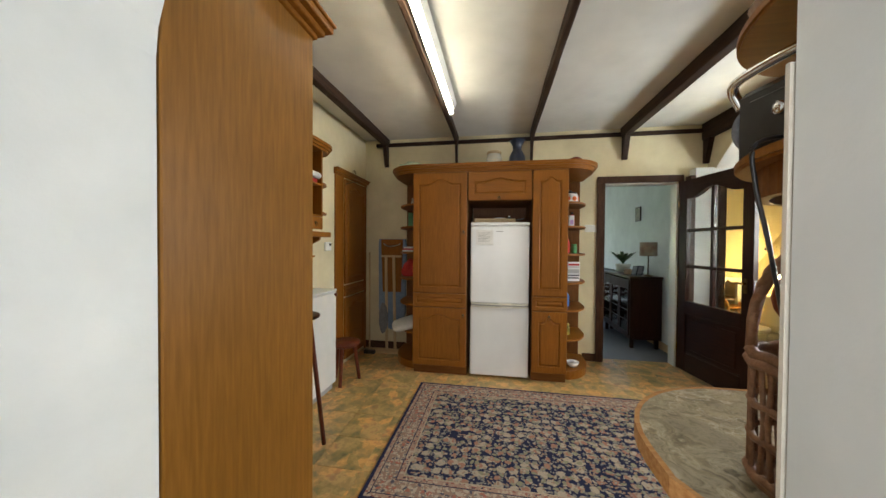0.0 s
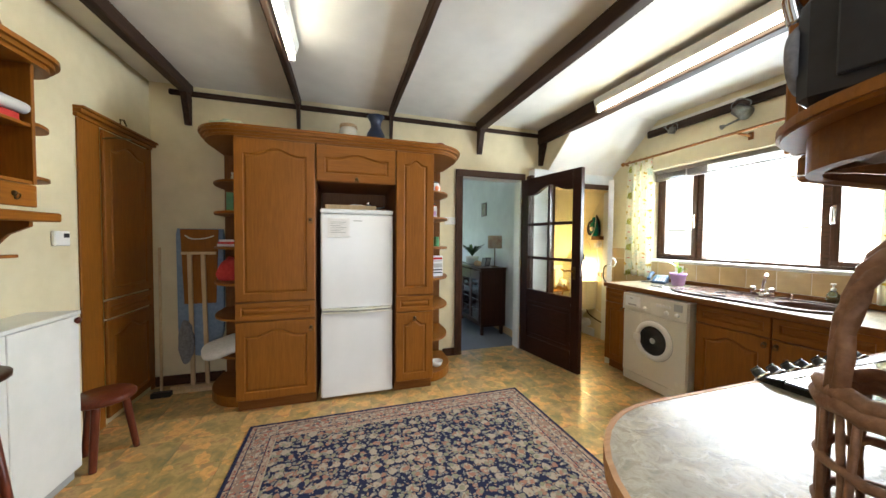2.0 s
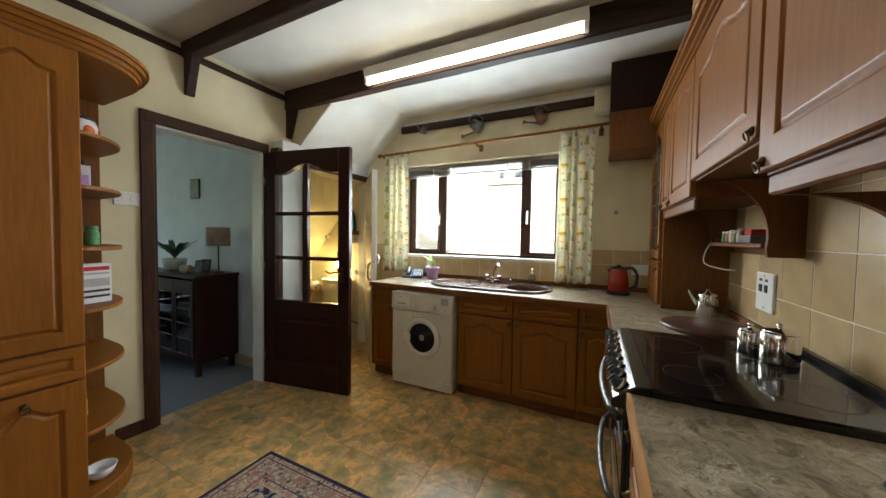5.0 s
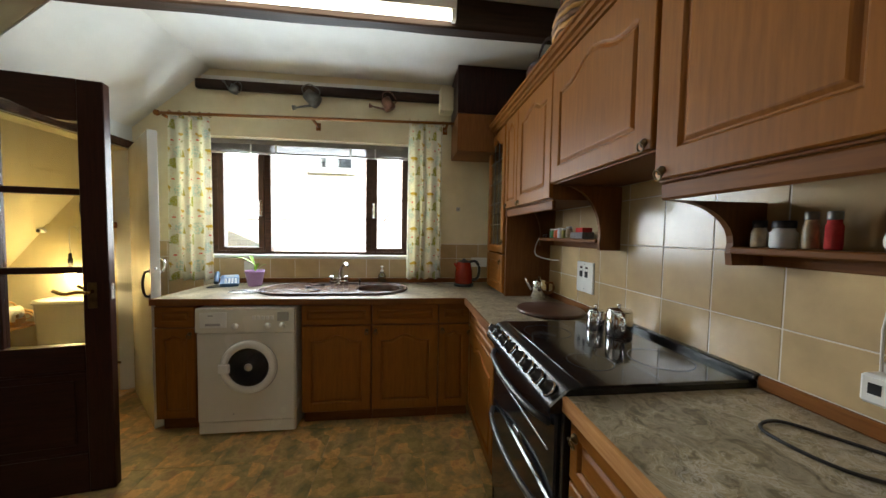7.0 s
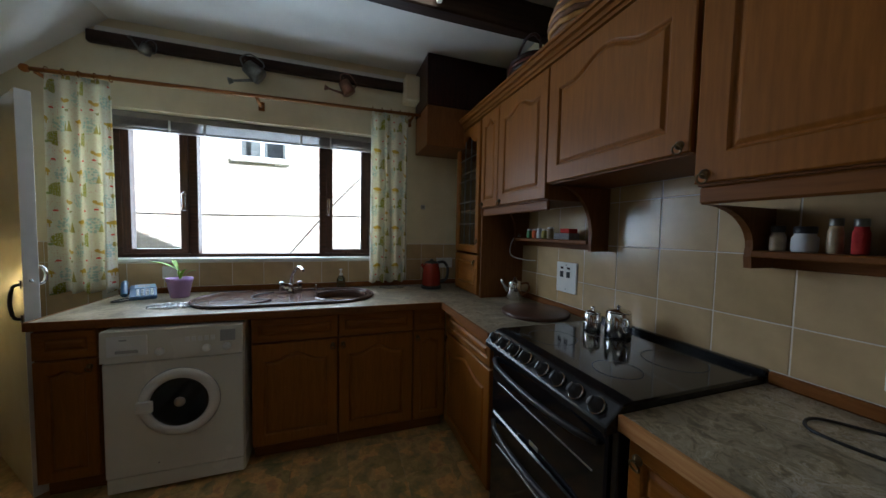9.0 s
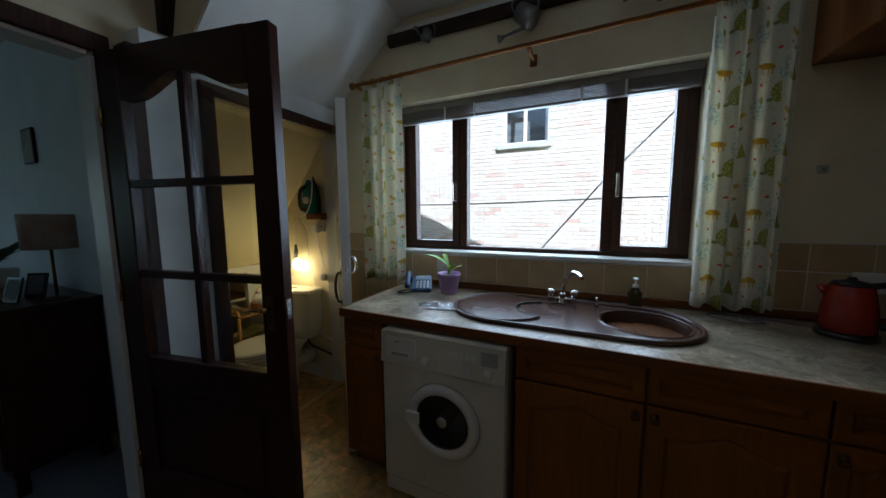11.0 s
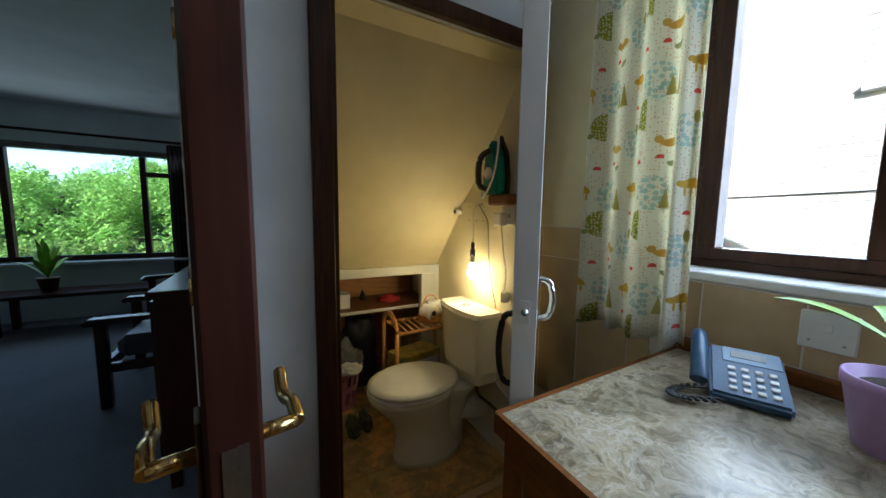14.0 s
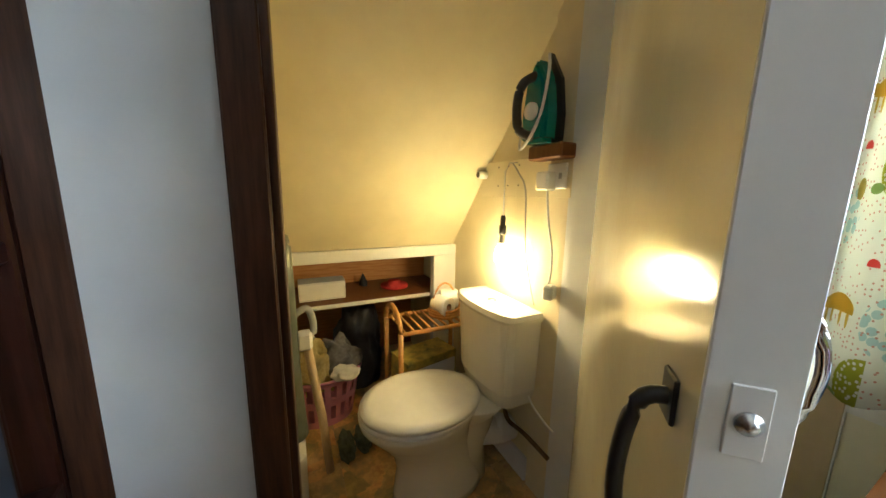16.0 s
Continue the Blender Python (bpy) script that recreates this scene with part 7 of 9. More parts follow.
bmesh.ops.transform(b, matrix=Matrix.Translation((0.030, 0.056, 0.0745)) @ Matrix.Rotation(sl, 4, "X"), verts=b.verts)
part("display", b, GREYPL, ph)
b = tube(B(), curve_pts([(-0.074, -0.088, 0.040), (-0.074, -0.06, 0.062), (-0.074, 0.03, 0.100), (-0.074, 0.088, 0.100)], 6), 0.019, 14)
part("receiver", b, PHONEB, ph)
b = tube(B(), [(-0.03 - 0.10 * math.sin(3.6 * t_) + 0.008 * math.cos(t_ * 130), -0.105 - 0.05 * math.sin(5 * t_) + 0.02 * t_ + 0.008 * math.sin(t_ * 130), 0.011 + 0.006 * t_) for t_ in [q / 200 for q in range(201)]], 0.0032, 5)
part("cord", b, BLACKPL, ph, "coiled black cord")
ph.scale = (0.86, 0.86, 0.95)

# ---- potted plant ----
pp = thing("potted_plant", 4.048, 4.262, 0.903, 0, "young green houseplant in a lilac plastic pot", "potted plant")
part("pot", lathe(B(), [(0.045, 0), (0.05, 0.004), (0.068, 0.105), (0.072, 0.108), (0.072, 0.128), (0.066, 0.128), (0.06, 0.10), (0.01, 0.1)], n=28), PURPLE, pp)
part("soil", lathe(B(), [(0.062, 0.104), (0.05, 0.112), (0.01, 0.114)], n=20), SOIL, pp)
for base, tip, w in (((0, 0, 0.17), (-0.03, 0.16, 0.235), 0.05), ((0, 0.01, 0.18), (0.02, 0.05, 0.24), 0.035), ((0, 0, 0.12), (-0.02, -0.05, 0.185), 0.03), ((0, -0.01, 0.12), (0.02, -0.085, 0.17), 0.035), ((0.01, 0, 0.12), (0.06, 0.02, 0.16), 0.03)):
    part("leaf", leaf_mesh(B(), base, tip, w, 0.018), LEAF, pp)
part("stem", tube(B(), [(0, 0, 0.11), (0.002, 0.004, 0.15), (0, 0.002, 0.19)], 0.004, 6), LEAF, pp)
socket("wall_socket", EX - 0.006, 4.385, 1.045, -90, 0.088, 0.088, "white single wall socket behind the telephone", ((0.0, 0.01, 0.016, 0.022, WHITEPL), (-0.026, -0.024, 0.005, 0.005, GREYPL), (0.026, -0.024, 0.005, 0.005, GREYPL)))
# crumpled clear wrap
b = B()
n = 12
gv = [[b.verts.new((0.27 * (i / n - 0.5), 0.13 * (j / n - 0.5) * (0.4 + 0.6 * math.sin(math.pi * i / n)), 0.004 + 0.030 * abs(noise.noise((i * 1.3, j * 1.3, 3))))) for j in range(n + 1)] for i in range(n + 1)]
for i in range(n):
    for j in range(n):
        b.faces.new((gv[i][j], gv[i + 1][j], gv[i + 1][j + 1], gv[i][j + 1]))
WRAP = glass("cling_film_sheet", (0.95, 0.97, 1.0), 0.1)
WRAP.node_tree.nodes["Principled BSDF"].inputs["Transmission Weight"].default_value = 0.92
o = solid("cling_film", b, WRAP, "crumpled clear plastic wrap by the sink", "plastic wrap", 3.752, 4.165, 0.903, -80)
o.modifiers.new("thickness", "SOLIDIFY").thickness = 0.0006

# ---- cooker-side things ----
tpt = thing("steel_teapot", 3.45, 2.105, 0.903, 60, "small polished steel teapot beside the dresser", "teapot")
part("body", lathe(B(), [(0.045, 0), (0.05, 0.004), (0.042, 0.11), (0.04, 0.115), (0.012, 0.125), (0.008, 0.14), (0.003, 0.142)], n=24), CHROME, tpt)
part("spout", tube(B(), [(0.042, 0, 0.05), (0.075, 0, 0.10), (0.085, 0, 0.125)], 0.012, 8, 0.007), CHROME, tpt)
part("handle", tube(B(), curve_pts([(-0.04, 0, 0.10), (-0.08, 0, 0.105), (-0.085, 0, 0.06), (-0.045, 0, 0.03)], 5), 0.007, 7), OAK_DARK, tpt)
tpt.scale = (1.12, 1.12, 1.12)
t = thing("chopping_board", 3.07, 2.20, 0.903, 0, "round dark brown wooden board lying on the worktop", "board")
part("disc", lathe(B(), [(0.185, 0), (0.19, 0.004), (0.19, 0.018), (0.183, 0.022), (0.01, 0.022)], n=48), surf("dark_round_wood", (0.055, 0.024, 0.015), (0.085, 0.038, 0.024), 7, 0.35, 0.1, (1, 5, 1)), t)
for x, y, r, h in ((2.675, 2.165, 0.038, 0.075), (2.575, 2.12, 0.053, 0.10)):
    p = thing("steel_pot", x, y, 0.926, 160, "small polished steel lidded pot on the hob", "pot", "steel pots")
    part("body", lathe(B(), [(r * 0.95, 0), (r, 0.004), (r * 0.96, h), (r * 0.9, h + 0.003)], n=26), CHROME, p)
    part("lid", lathe(B(), [(r * 0.93, h + 0.003), (r * 0.85, h + 0.010), (0.01, h + 0.016), (0.006, h + 0.022), (0.012, h + 0.028), (0.005, h + 0.034)], n=26), CHROME, p)
    part("handle", tube(B(), curve_pts([(r * 0.97, 0, h * 0.85), (r * 1.5, 0, h * 0.8), (r * 1.45, 0, h * 0.35), (r * 0.98, 0, h * 0.25)], 5), 0.005, 6), CHROME, p)
cs = thing("cooker_switch", 3.068, SY + 0.012, 1.108, 180, "white cooker switch plate with dark rockers", "wall switch")
part("plate", box_of(-0.085, 0.085, -0.012, 0, -0.09, 0.09, bev=0.004), WHITEPL, cs)
for x in (-0.035, 0.02):
    part("rocker", box_of(x - 0.014, x + 0.014, -0.016, -0.012, 0.0, 0.035, bev=0.002), BLACKPL, cs)
    part("rocker", box_of(x - 0.012, x + 0.012, -0.014, -0.012, 0.05, 0.062, bev=0.001), MAHOG, cs)
for z in (0.075, -0.07):
    part("screw", box_of(-0.004, 0.004, -0.0135, -0.012, z - 0.004, z + 0.004, bev=0.001), GREYPL, cs)
ss = thing("wall_socket", 1.80, SY + 0.012, 1.03, 180, "white double wall socket with plugged-in adaptors", "socket")
part("plate", box_of(-0.085, 0.085, -0.014, 0, -0.035, 0.05, bev=0.004), WHITEPL, ss)
for x, w in ((-0.062, 0.05), (0.028, 0.05)):
    q = part("adaptor", box_of(x - w / 2, x + w / 2, -0.06, -0.014, -0.035, 0.03, bev=0.006), WHITEPL, ss)
part("usb_slot", box_of(-0.072, -0.052, -0.0615, -0.06, -0.012, 0.012, bev=0), BLACKPL, ss)
b = tube(B(), curve_pts([(1.772, 2.025, 1.0), (1.76, 2.05, 0.95), (1.74, 2.09, 0.908), (1.80, 2.20, 0.907), (1.93, 2.22, 0.907), (1.96, 2.14, 0.907), (1.88, 2.08, 0.907), (1.80, 2.04, 0.909)], 6), 0.004, 6)
solid("appliance_cable", b, BLACKPL, "looped black cable lying on the worktop", "cable")
b = tube(B(), [(1.88, 1.996, 1.06), (1.885, 1.99, 1.15), (1.87, 1.986, 1.30)], 0.003, 6)
solid("white_cable", b, WHITEPL, "thin white cable running up the tiles", "cable")


# spice shelves with brackets under the wall cabinets
def spice_shelf(x_e, w, ztop, zsh, label):
    t = thing("spice_shelf", x_e, UF, 0, 180, label, "shelf", "spice shelves")
    for x0 in (0.0, w - 0.02):
        b = B()
        arc_ = [(0.03 + 0.20 * math.sin(radians(a)), zsh + (ztop - zsh) * (1 - 0.92 * (1 - math.cos(radians(a))))) for a in range(0, 91, 10)]
        prism(b, [(0.345, ztop), (0.02, ztop)] + arc_ + [(0.225, zsh - 0.02), (0.23, zsh - 0.055), (0.345, zsh - 0.055)], x0, x0 + 0.02, "x")
        part("bracket", b, OAK_DARK, t, "scroll-cut side bracket")
    part("board", box_of(0.02, w - 0.02, 0.215, 0.335, zsh - 0.02, zsh, bev=0.004), OAK_EDGE, t)
    part("back_rail", box_of(0.02, w - 0.02, 0.33, 0.342, zsh - 0.055, zsh - 0.02, bev=0.003), OAK_EDGE, t)
    return t


spice_shelf(2.155, 0.58, 1.456, 1.325, "oak spice shelf with scroll brackets under the cabinet")
spice_shelf(3.50, 0.72, 1.595, 1.335, "oak spice shelf with scroll brackets by the dresser")
for k, (x, r, h, m, l, lab) in enumerate(((2.095, 0.018, 0.055, GLASSJ, BLACKPL, "small brown spice jar"), (2.037, 0.027, 0.052, CARDW, BLACKPL, "squat white labelled spice jar"), (1.98, 0.015, 0.072, GLASSJ, PEWTER, "tall glass spice jar with metal lid"), (1.937, 0.015, 0.07, FABRIC_R, PEWTER, "tall red spice jar"), (1.63, 0.024, 0.07, CARDW, WHITEPL, "white plastic spice tub"))):
    jar(x, 2.055, 1.326, r, h, m, l, lab + " on the shelf", "spice jars")
b = tube(B(), [(1.85, 2.05, 1.349), (1.80, 2.05, 1.349)], 0.023, 16)
solid("paper_roll", b, PAPER, "small white paper roll lying on the spice shelf", "paper roll")
b = tube(B(), [(1.785, 2.05, 1.344), (1.69, 2.05, 1.344)], 0.018, 12)
solid("torch", b, BLACKPL, "black torch lying on the spice shelf", "torch")
for k, (x, r, h, m) in enumerate(((3.36, 0.018, 0.05, GREENP), (3.30, 0.018, 0.05, ORANGEP), (3.25, 0.018, 0.055, CARDW), (3.20, 0.018, 0.05, CARDP), (3.14, 0.02, 0.06, GLASSJ))):
    jar(x, 2.06, 1.336, r, h, m, WHITEPL, "small coloured spice tin on the shelf", "spice tins", lidh=0.008)
carton(3.00, 2.06, 1.336, 0.13, 0.07, 0.035, 180, FABRIC_G, (), "small grey box on the spice shelf")
carton(2.98, 2.06, 1.3715, 0.07, 0.06, 0.025, 180, FABRIC_R, (), "small red box on top of a grey box")
t = thing("work_light", 3.50, 2.06, 1.40, 0, "small white lamp with a curled flex by the dresser", "lamp")
part("switch", box_of(-0.02, 0.02, -0.02, 0.02, -0.065, -0.035, bev=0.004), WHITEPL, t)
part("flex", tube(B(), curve_pts([(0, 0.02, -0.05), (0.012, 0.05, -0.12), (-0.02, 0.06, -0.19), (-0.10, 0.0, -0.215), (-0.16, -0.04, -0.215)], 6), 0.004, 6), WHITEPL, t)
part("post", tube(B(), [(0, 0, -0.065), (0, 0, -0.04)], 0.008, 6), WHITEPL, t)
# baskets on top of the wall cabinets
bk = thing("wicker_basket", 2.76, 2.21, UT + 0.073, 0, "round pale wicker basket on top of the wall cabinets", "basket")
for k in range(7):
    r = 0.115 + 0.02 * math.sin(k / 6 * math.pi)
    part("weave_row", tube(B(), [(r * math.cos(2 * math.pi * q / 26), r * math.sin(2 * math.pi * q / 26), 0.012 + 0.020 * k + 0.003 * math.sin(q * 2.6 + k)) for q in range(27)], 0.010, 6), WICKER if k % 2 else CANE, bk)
part("handle", tube(B(), [(0.0, 0.12 * math.cos(math.pi * q / 12), 0.13 + 0.15 * math.sin(math.pi * q / 12)) for q in range(13)], 0.007, 6), WICKER, bk)
part("base", lathe(B(), [(0.11, 0), (0.11, 0.012), (0.01, 0.012)], n=24), WICKER, bk)
bk.scale = (1.1, 1.1, 1.3)
bk = thing("red_basket", 3.20, 2.22, UT + 0.073, 0, "dark red woven basket with hooped handle on the cabinets", "basket")
for k in range(6):
    part("weave_row", tube(B(), [(0.105 * math.cos(2 * math.pi * q / 24), 0.09 * math.sin(2 * math.pi * q / 24), 0.012 + 0.020 * k) for q in range(25)], 0.0105, 6), MAHOG if k % 2 else REDWOOD, bk)
part("handle", tube(B(), [(0.10 * math.cos(math.pi * q / 12), 0.0, 0.12 + 0.13 * math.sin(math.pi * q / 12)) for q in range(13)], 0.008, 6), MAHOG, bk)
part("base", lathe(B(), [(0.09, 0), (0.09, 0.012), (0.01, 0.012)], n=20), MAHOG, bk)
bk.scale = (1.3, 1.0, 1.15)
# crockery in the glazed cabinet
for z in (0.02, 0.34, 0.64, 0.94):
    for x in (3.70, 3.85):
        if z > 0.3:
            b = lathe(B(), [(0.02, 0), (0.03, 0.004), (0.075, 0.012), (0.078, 0.016), (0.01, 0.008)], n=24)
            o = solid("plate", b, PORCELAIN, "white china plate standing in the glazed cabinet", "plate", group="plates in the cabinet")
            o.matrix_world = pose(x, 2.14, WT1 + z + 0.095, 78, 0, 0)
socket("light_switch", 2.03, NY, 1.555, 0, 0.13, 0.085, "white double light switch by the doorway", ((-0.02, 0, 0.012, 0.024, WHITEPL), (0.02, 0, 0.012, 0.024, WHITEPL)))

# ---- wall tiles ----
TW = 0.215


def tile_wall(name, label, cells, place):
    """Square glazed tiles, each on the wall by itself, over a bed of pale grout."""
    par = bpy.data.objects[name]
    shared = {}
    for u, z, w, h in cells:
        key = (round(w, 3), round(h, 3))
        if key not in shared:
            shared[key] = mesh_of("wall_tile", bx(B(), 0.002, w - 0.002, 0.0, 0.007, 0.002, h - 0.002, 0.0015), TILE)
        o = new("wall_tile", shared[key])
        o.parent = par
        o.matrix_basis = place(u, z)


struct("tile_bed_south", box_of(1.36, EX, SY + 0.004, SY + 0.0115, 0.90, 1.62, bev=0), TILEGROUT, "pale grouted bed of the beige wall tiles")
b = B()
for y0, y1, z1 in ((1.985, V0 - 0.0, 1.26), (V0, V1, VZ0 - 0.01), (V1, 5.38, 1.26)):
    bx(b, EX - 0.0086, EX, y0, y1, 0.5 if y1 > 5 else 0.86, z1, 0)
struct("tile_bed_east", b, TILEGROUT, "pale grouted bed of the beige tiles under the window")


def splits(a0, a1, step, first):
    cuts, c = [a0], first
    while c < a1 - 0.012:
        if c > a0 + 0.012:
            cuts.append(c)
        c += step
    return list(zip(cuts, cuts[1:] + [a1]))


cells = [(x0, z0, x1 - x0, z1 - z0) for x0, x1 in splits(1.38, 4.22, TW, 2.294 - 4 * TW) for z0, z1 in splits(0.943, 1.60, TW, 1.095)]
tile_wall("tile_bed_south", "", cells, lambda u, z: pose(u, SY + 0.006, z))
cells = []
for y0, y1, z1 in ((1.985, V0, 1.255), (V0, V1, VZ0 - 0.012), (V1, 5.375, 1.255)):
    cells += [(a, z, c - a, d - z) for a, c in splits(y0, y1, 0.205, V0 - 0.82) for z, d in splits(0.943 if y1 < 4.9 else 0.50, z1, 0.205, 1.125)]
tile_wall("tile_bed_east", "", cells, lambda u, z: pose(EX - 0.003, u, z, 0, 0, 90))

# ---- toilet ----
def toilet():
    """Close-coupled pan: local x runs from the wall (0) out into the room."""
    t = thing("toilet", 4.225, 5.685, 0, 180, "white close-coupled toilet with closed lid and cistern", "toilet")
    n = 32

    def ring(cx, rx, ry, z, back=None):
        return [(cx + rx * math.cos(2 * math.pi * k / n), ry * math.sin(2 * math.pi * k / n), z) for k in range(n)]

    def loft(rings):
        b = B()
        vs = [[b.verts.new(p) for p in r] for r in rings]
        for a, c in zip(vs, vs[1:]):
            for k in range(n):
                f = b.faces.new((a[k], a[(k + 1) % n], c[(k + 1) % n], c[k]))
                f.smooth = True
        b.faces.new(vs[0][::-1])
        b.faces.new(vs[-1])
        return b

    part("pan", loft([ring(0.35, 0.20, 0.128, 0), ring(0.35, 0.197, 0.125, 0.03), ring(0.365, 0.168, 0.105, 0.14), ring(0.385, 0.168, 0.115, 0.22), ring(0.42, 0.20, 0.15, 0.30), ring(0.44, 0.235, 0.178, 0.365), ring(0.44, 0.24, 0.182, 0.392)]), PORCELAIN, t)
    part("pedestal_back", loft([ring(0.22, 0.10, 0.075, 0.0), ring(0.22, 0.09, 0.07, 0.15), ring(0.20, 0.12, 0.09, 0.30), ring(0.19, 0.16, 0.15, 0.385)]), PORCELAIN, t)
    part("seat", loft([ring(0.435, 0.238, 0.186, 0.394), ring(0.435, 0.246, 0.192, 0.399), ring(0.435, 0.246, 0.192, 0.408), ring(0.435, 0.24, 0.186, 0.412)]), WHITEPL, t)
    part("lid", loft([ring(0.43, 0.238, 0.185, 0.414), ring(0.43, 0.248, 0.194, 0.419), ring(0.43, 0.246, 0.192, 0.432), ring(0.43, 0.21, 0.16, 0.441), ring(0.43, 0.06, 0.05, 0.443)]), WHITEPL, t, "closed oval white lid")

    def box_ring(d, w, bulge, z):
        pts = [(0.015, -w / 2), (0.015, w / 2)]
        return [(0.015, -w / 2, z)] + [(d - bulge + bulge * math.cos(radians(a)), (w / 2) * math.sin(radians(a)) if abs(a) < 90 else math.copysign(w / 2, a), z) for a in range(-90, 91, 15)] + [(0.015, w / 2, z)]

    def block(levels):
        b = B()
        vs = [[b.verts.new(p) for p in box_ring(*l)] for l in levels]
        m = len(vs[0])
        for a, c in zip(vs, vs[1:]):
            for k in range(m):
                b.faces.new((a[k], a[(k + 1) % m], c[(k + 1) % m], c[k]))
        b.faces.new(vs[0][::-1])
        b.faces.new(vs[-1])
        bmesh.ops.recalc_face_normals(b, faces=b.faces)
        bmesh.ops.bevel(b, geom=[e for e in b.edges if abs(e.verts[0].co.z - e.verts[1].co.z) > 0.02 and e.verts[0].co.x > 0.1 and abs(abs(e.verts[0].co.y) - abs(e.verts[1].co.y)) < 0.05 and abs(e.verts[0].co.y) > 0.1], offset=0.012, segments=2, affect="EDGES")
        return b

    part("cistern", block([(0.165, 0.33, 0.04, 0.39), (0.19, 0.37, 0.05, 0.46), (0.20, 0.395, 0.055, 0.755)]), PORCELAIN, t)
    part("cistern_lid", block([(0.205, 0.41, 0.055, 0.758), (0.21, 0.415, 0.055, 0.772), (0.20, 0.40, 0.055, 0.79)]), PORCELAIN, t)
    part("flush_button", lathe(B(), [(0.022, 0.789), (0.022, 0.795), (0.018, 0.797)], 0.11, 0, 18), CHROME, t)
    b = tube(B(), [(0.20, 0.0, 0.19), (0.06, 0.03, 0.18), (-0.002, 0.03, 0.18)], 0.055, 16)
    part("waste_pipe", b, WHITEPL, t, "white plastic waste pipe")
    b = tube(B(), [(0.075, 0.015, 0.185), (0.045, 0.03, 0.183)], 0.062, 16)
    part("pipe_collar", b, WHITEPL, t)
    part("supply_pipe", tube(B(), curve_pts([(0.12, 0.13, 0.40), (0.12, 0.16, 0.34), (0.06, 0.19, 0.28), (0.03, 0.30, 0.24)], 5), 0.009, 8), OLDBRASS, t)
    return t


toilet()
struct("wc_baseboard", box_of(4.212, 4.23, 5.53, 6.2, -0.002, 0.11, bev=0.004), WHITEGLOSS, "white painted skirting board in the toilet", "baseboard")


# ---- rattan stand ----
def rattan_stand():
    t = thing("rattan_stand", 3.985, 6.03, 0, 0, "honey-coloured rattan side stand with slatted top", "side stand")
    x0, x1, y0, y1, H = -0.20, 0.18, -0.115, 0.125, 0.60
    for x in (x0, x1):
        for y in (y0, y1):
            part("leg", tube(B(), [(x, y, 0), (x, y, H)], 0.0125, 8), CANE, t)
    for x in (x0, x1):
        pts = [(x, y0 + (y1 - y0) * (0.5 - 0.5 * math.cos(math.pi * k / 12)), H + 0.095 * math.sin(math.pi * k / 12)) for k in range(13)]
        part("arch", tube(B(), pts, 0.0115, 8), CANE, t)
        scroll = [(x, (y0 + y1) / 2 + 0.075 * (1 - k / 22) * math.cos(k * 0.42), H + 0.045 + 0.035 * (1 - k / 22) * math.sin(k * 0.42)) for k in range(20)]
        part("scroll", tube(B(), scroll, 0.005, 6), CANE, t)
    for y in (y0, y1):
        for z in (H - 0.005, 0.2):
            part("rail", tube(B(), [(x0, y, z), (x1, y, z)], 0.011, 8), CANE, t)
    for k in range(9):
        x = x0 + (x1 - x0) * (k + 0.5) / 9
        part("slat", tube(B(), [(x, y0, H + 0.004), (x, y1, H + 0.004)], 0.006, 6), CANE, t)
    return t


rattan_stand()
t = thing("small_basket", 4.06, 6.03, 0.612, 0, "small flat cane basket with hoop handle on the stand", "basket")
for k in range(3):
    part("weave_row", tube(B(), [(0.075 * math.cos(2 * math.pi * q / 20), 0.07 * math.sin(2 * math.pi * q / 20), 0.008 + 0.014 * k) for q in range(21)], 0.008, 6), CANE, t)
part("handle", tube(B(), [(0.07 * math.cos(math.pi * q / 12), 0.0, 0.03 + 0.14 * math.sin(math.pi * q / 12)) for q in range(13)], 0.005, 6), CANE, t)
part("base", lathe(B(), [(0.075, 0), (0.075, 0.008), (0.01, 0.008)], n=20), CANE, t)
for k, (dx, dy, a) in enumerate(((-0.02, -0.02, 20), (0.03, 0.015, 75))):
    r = thing("toilet_roll", 4.06 + dx, 6.03 + dy, 0.668 + 0.02 * k, 0, "white toilet paper roll in the small basket", "toilet roll", "toilet rolls")
    r.matrix_world = pose(4.06 + dx, 6.03 + dy, 0.672 + 0.02 * k, 90, 0, a)
    part("paper", lathe(B(), [(0.018, -0.045), (0.048, -0.045), (0.05, -0.04), (0.05, 0.04), (0.048, 0.045), (0.018, 0.045)], n=24, cap=False), PAPER, r)
    part("core", lathe(B(), [(0.0175, -0.045), (0.0175, 0.045)], n=18, cap=False), CARDBOARD, r)
t = carton(3.90, 6.13, 0.0, 0.30, 0.17, 0.42, 12, CARDP, ((0.55, 0.9, CARDW), (0.12, 0.42, BLACKPL)), "printed yellow and green carton under the rattan stand")
t.matrix_world = pose(3.96, 6.06, 0.0, 0, 0, 12)

# ---- laundry basket ----
lb = thing("laundry_basket", 3.47, 6.36, 0, 0, "pink plastic slotted laundry basket full of cloths", "laundry basket")
n = 40
b = B()
H = 0.27
rows = []
levels = (0.0, 0.04, 0.08, 0.12, 0.16, 0.20, 0.24, H)
for z in levels:
    s = 0.13 + 0.035 * z / H
    rows.append([b.verts.new((s * 1.25 * math.cos(2 * math.pi * k / n), s * math.sin(2 * math.pi * k / n), z)) for k in range(n)])
for j in range(len(levels) - 1):
    for k in range(n):
        if j in (1, 2, 4, 5) and k % 2:
            continue
        b.faces.new((rows[j][k], rows[j][(k + 1) % n], rows[j + 1][(k + 1) % n], rows[j + 1][k]))
b.faces.new(rows[0][::-1])
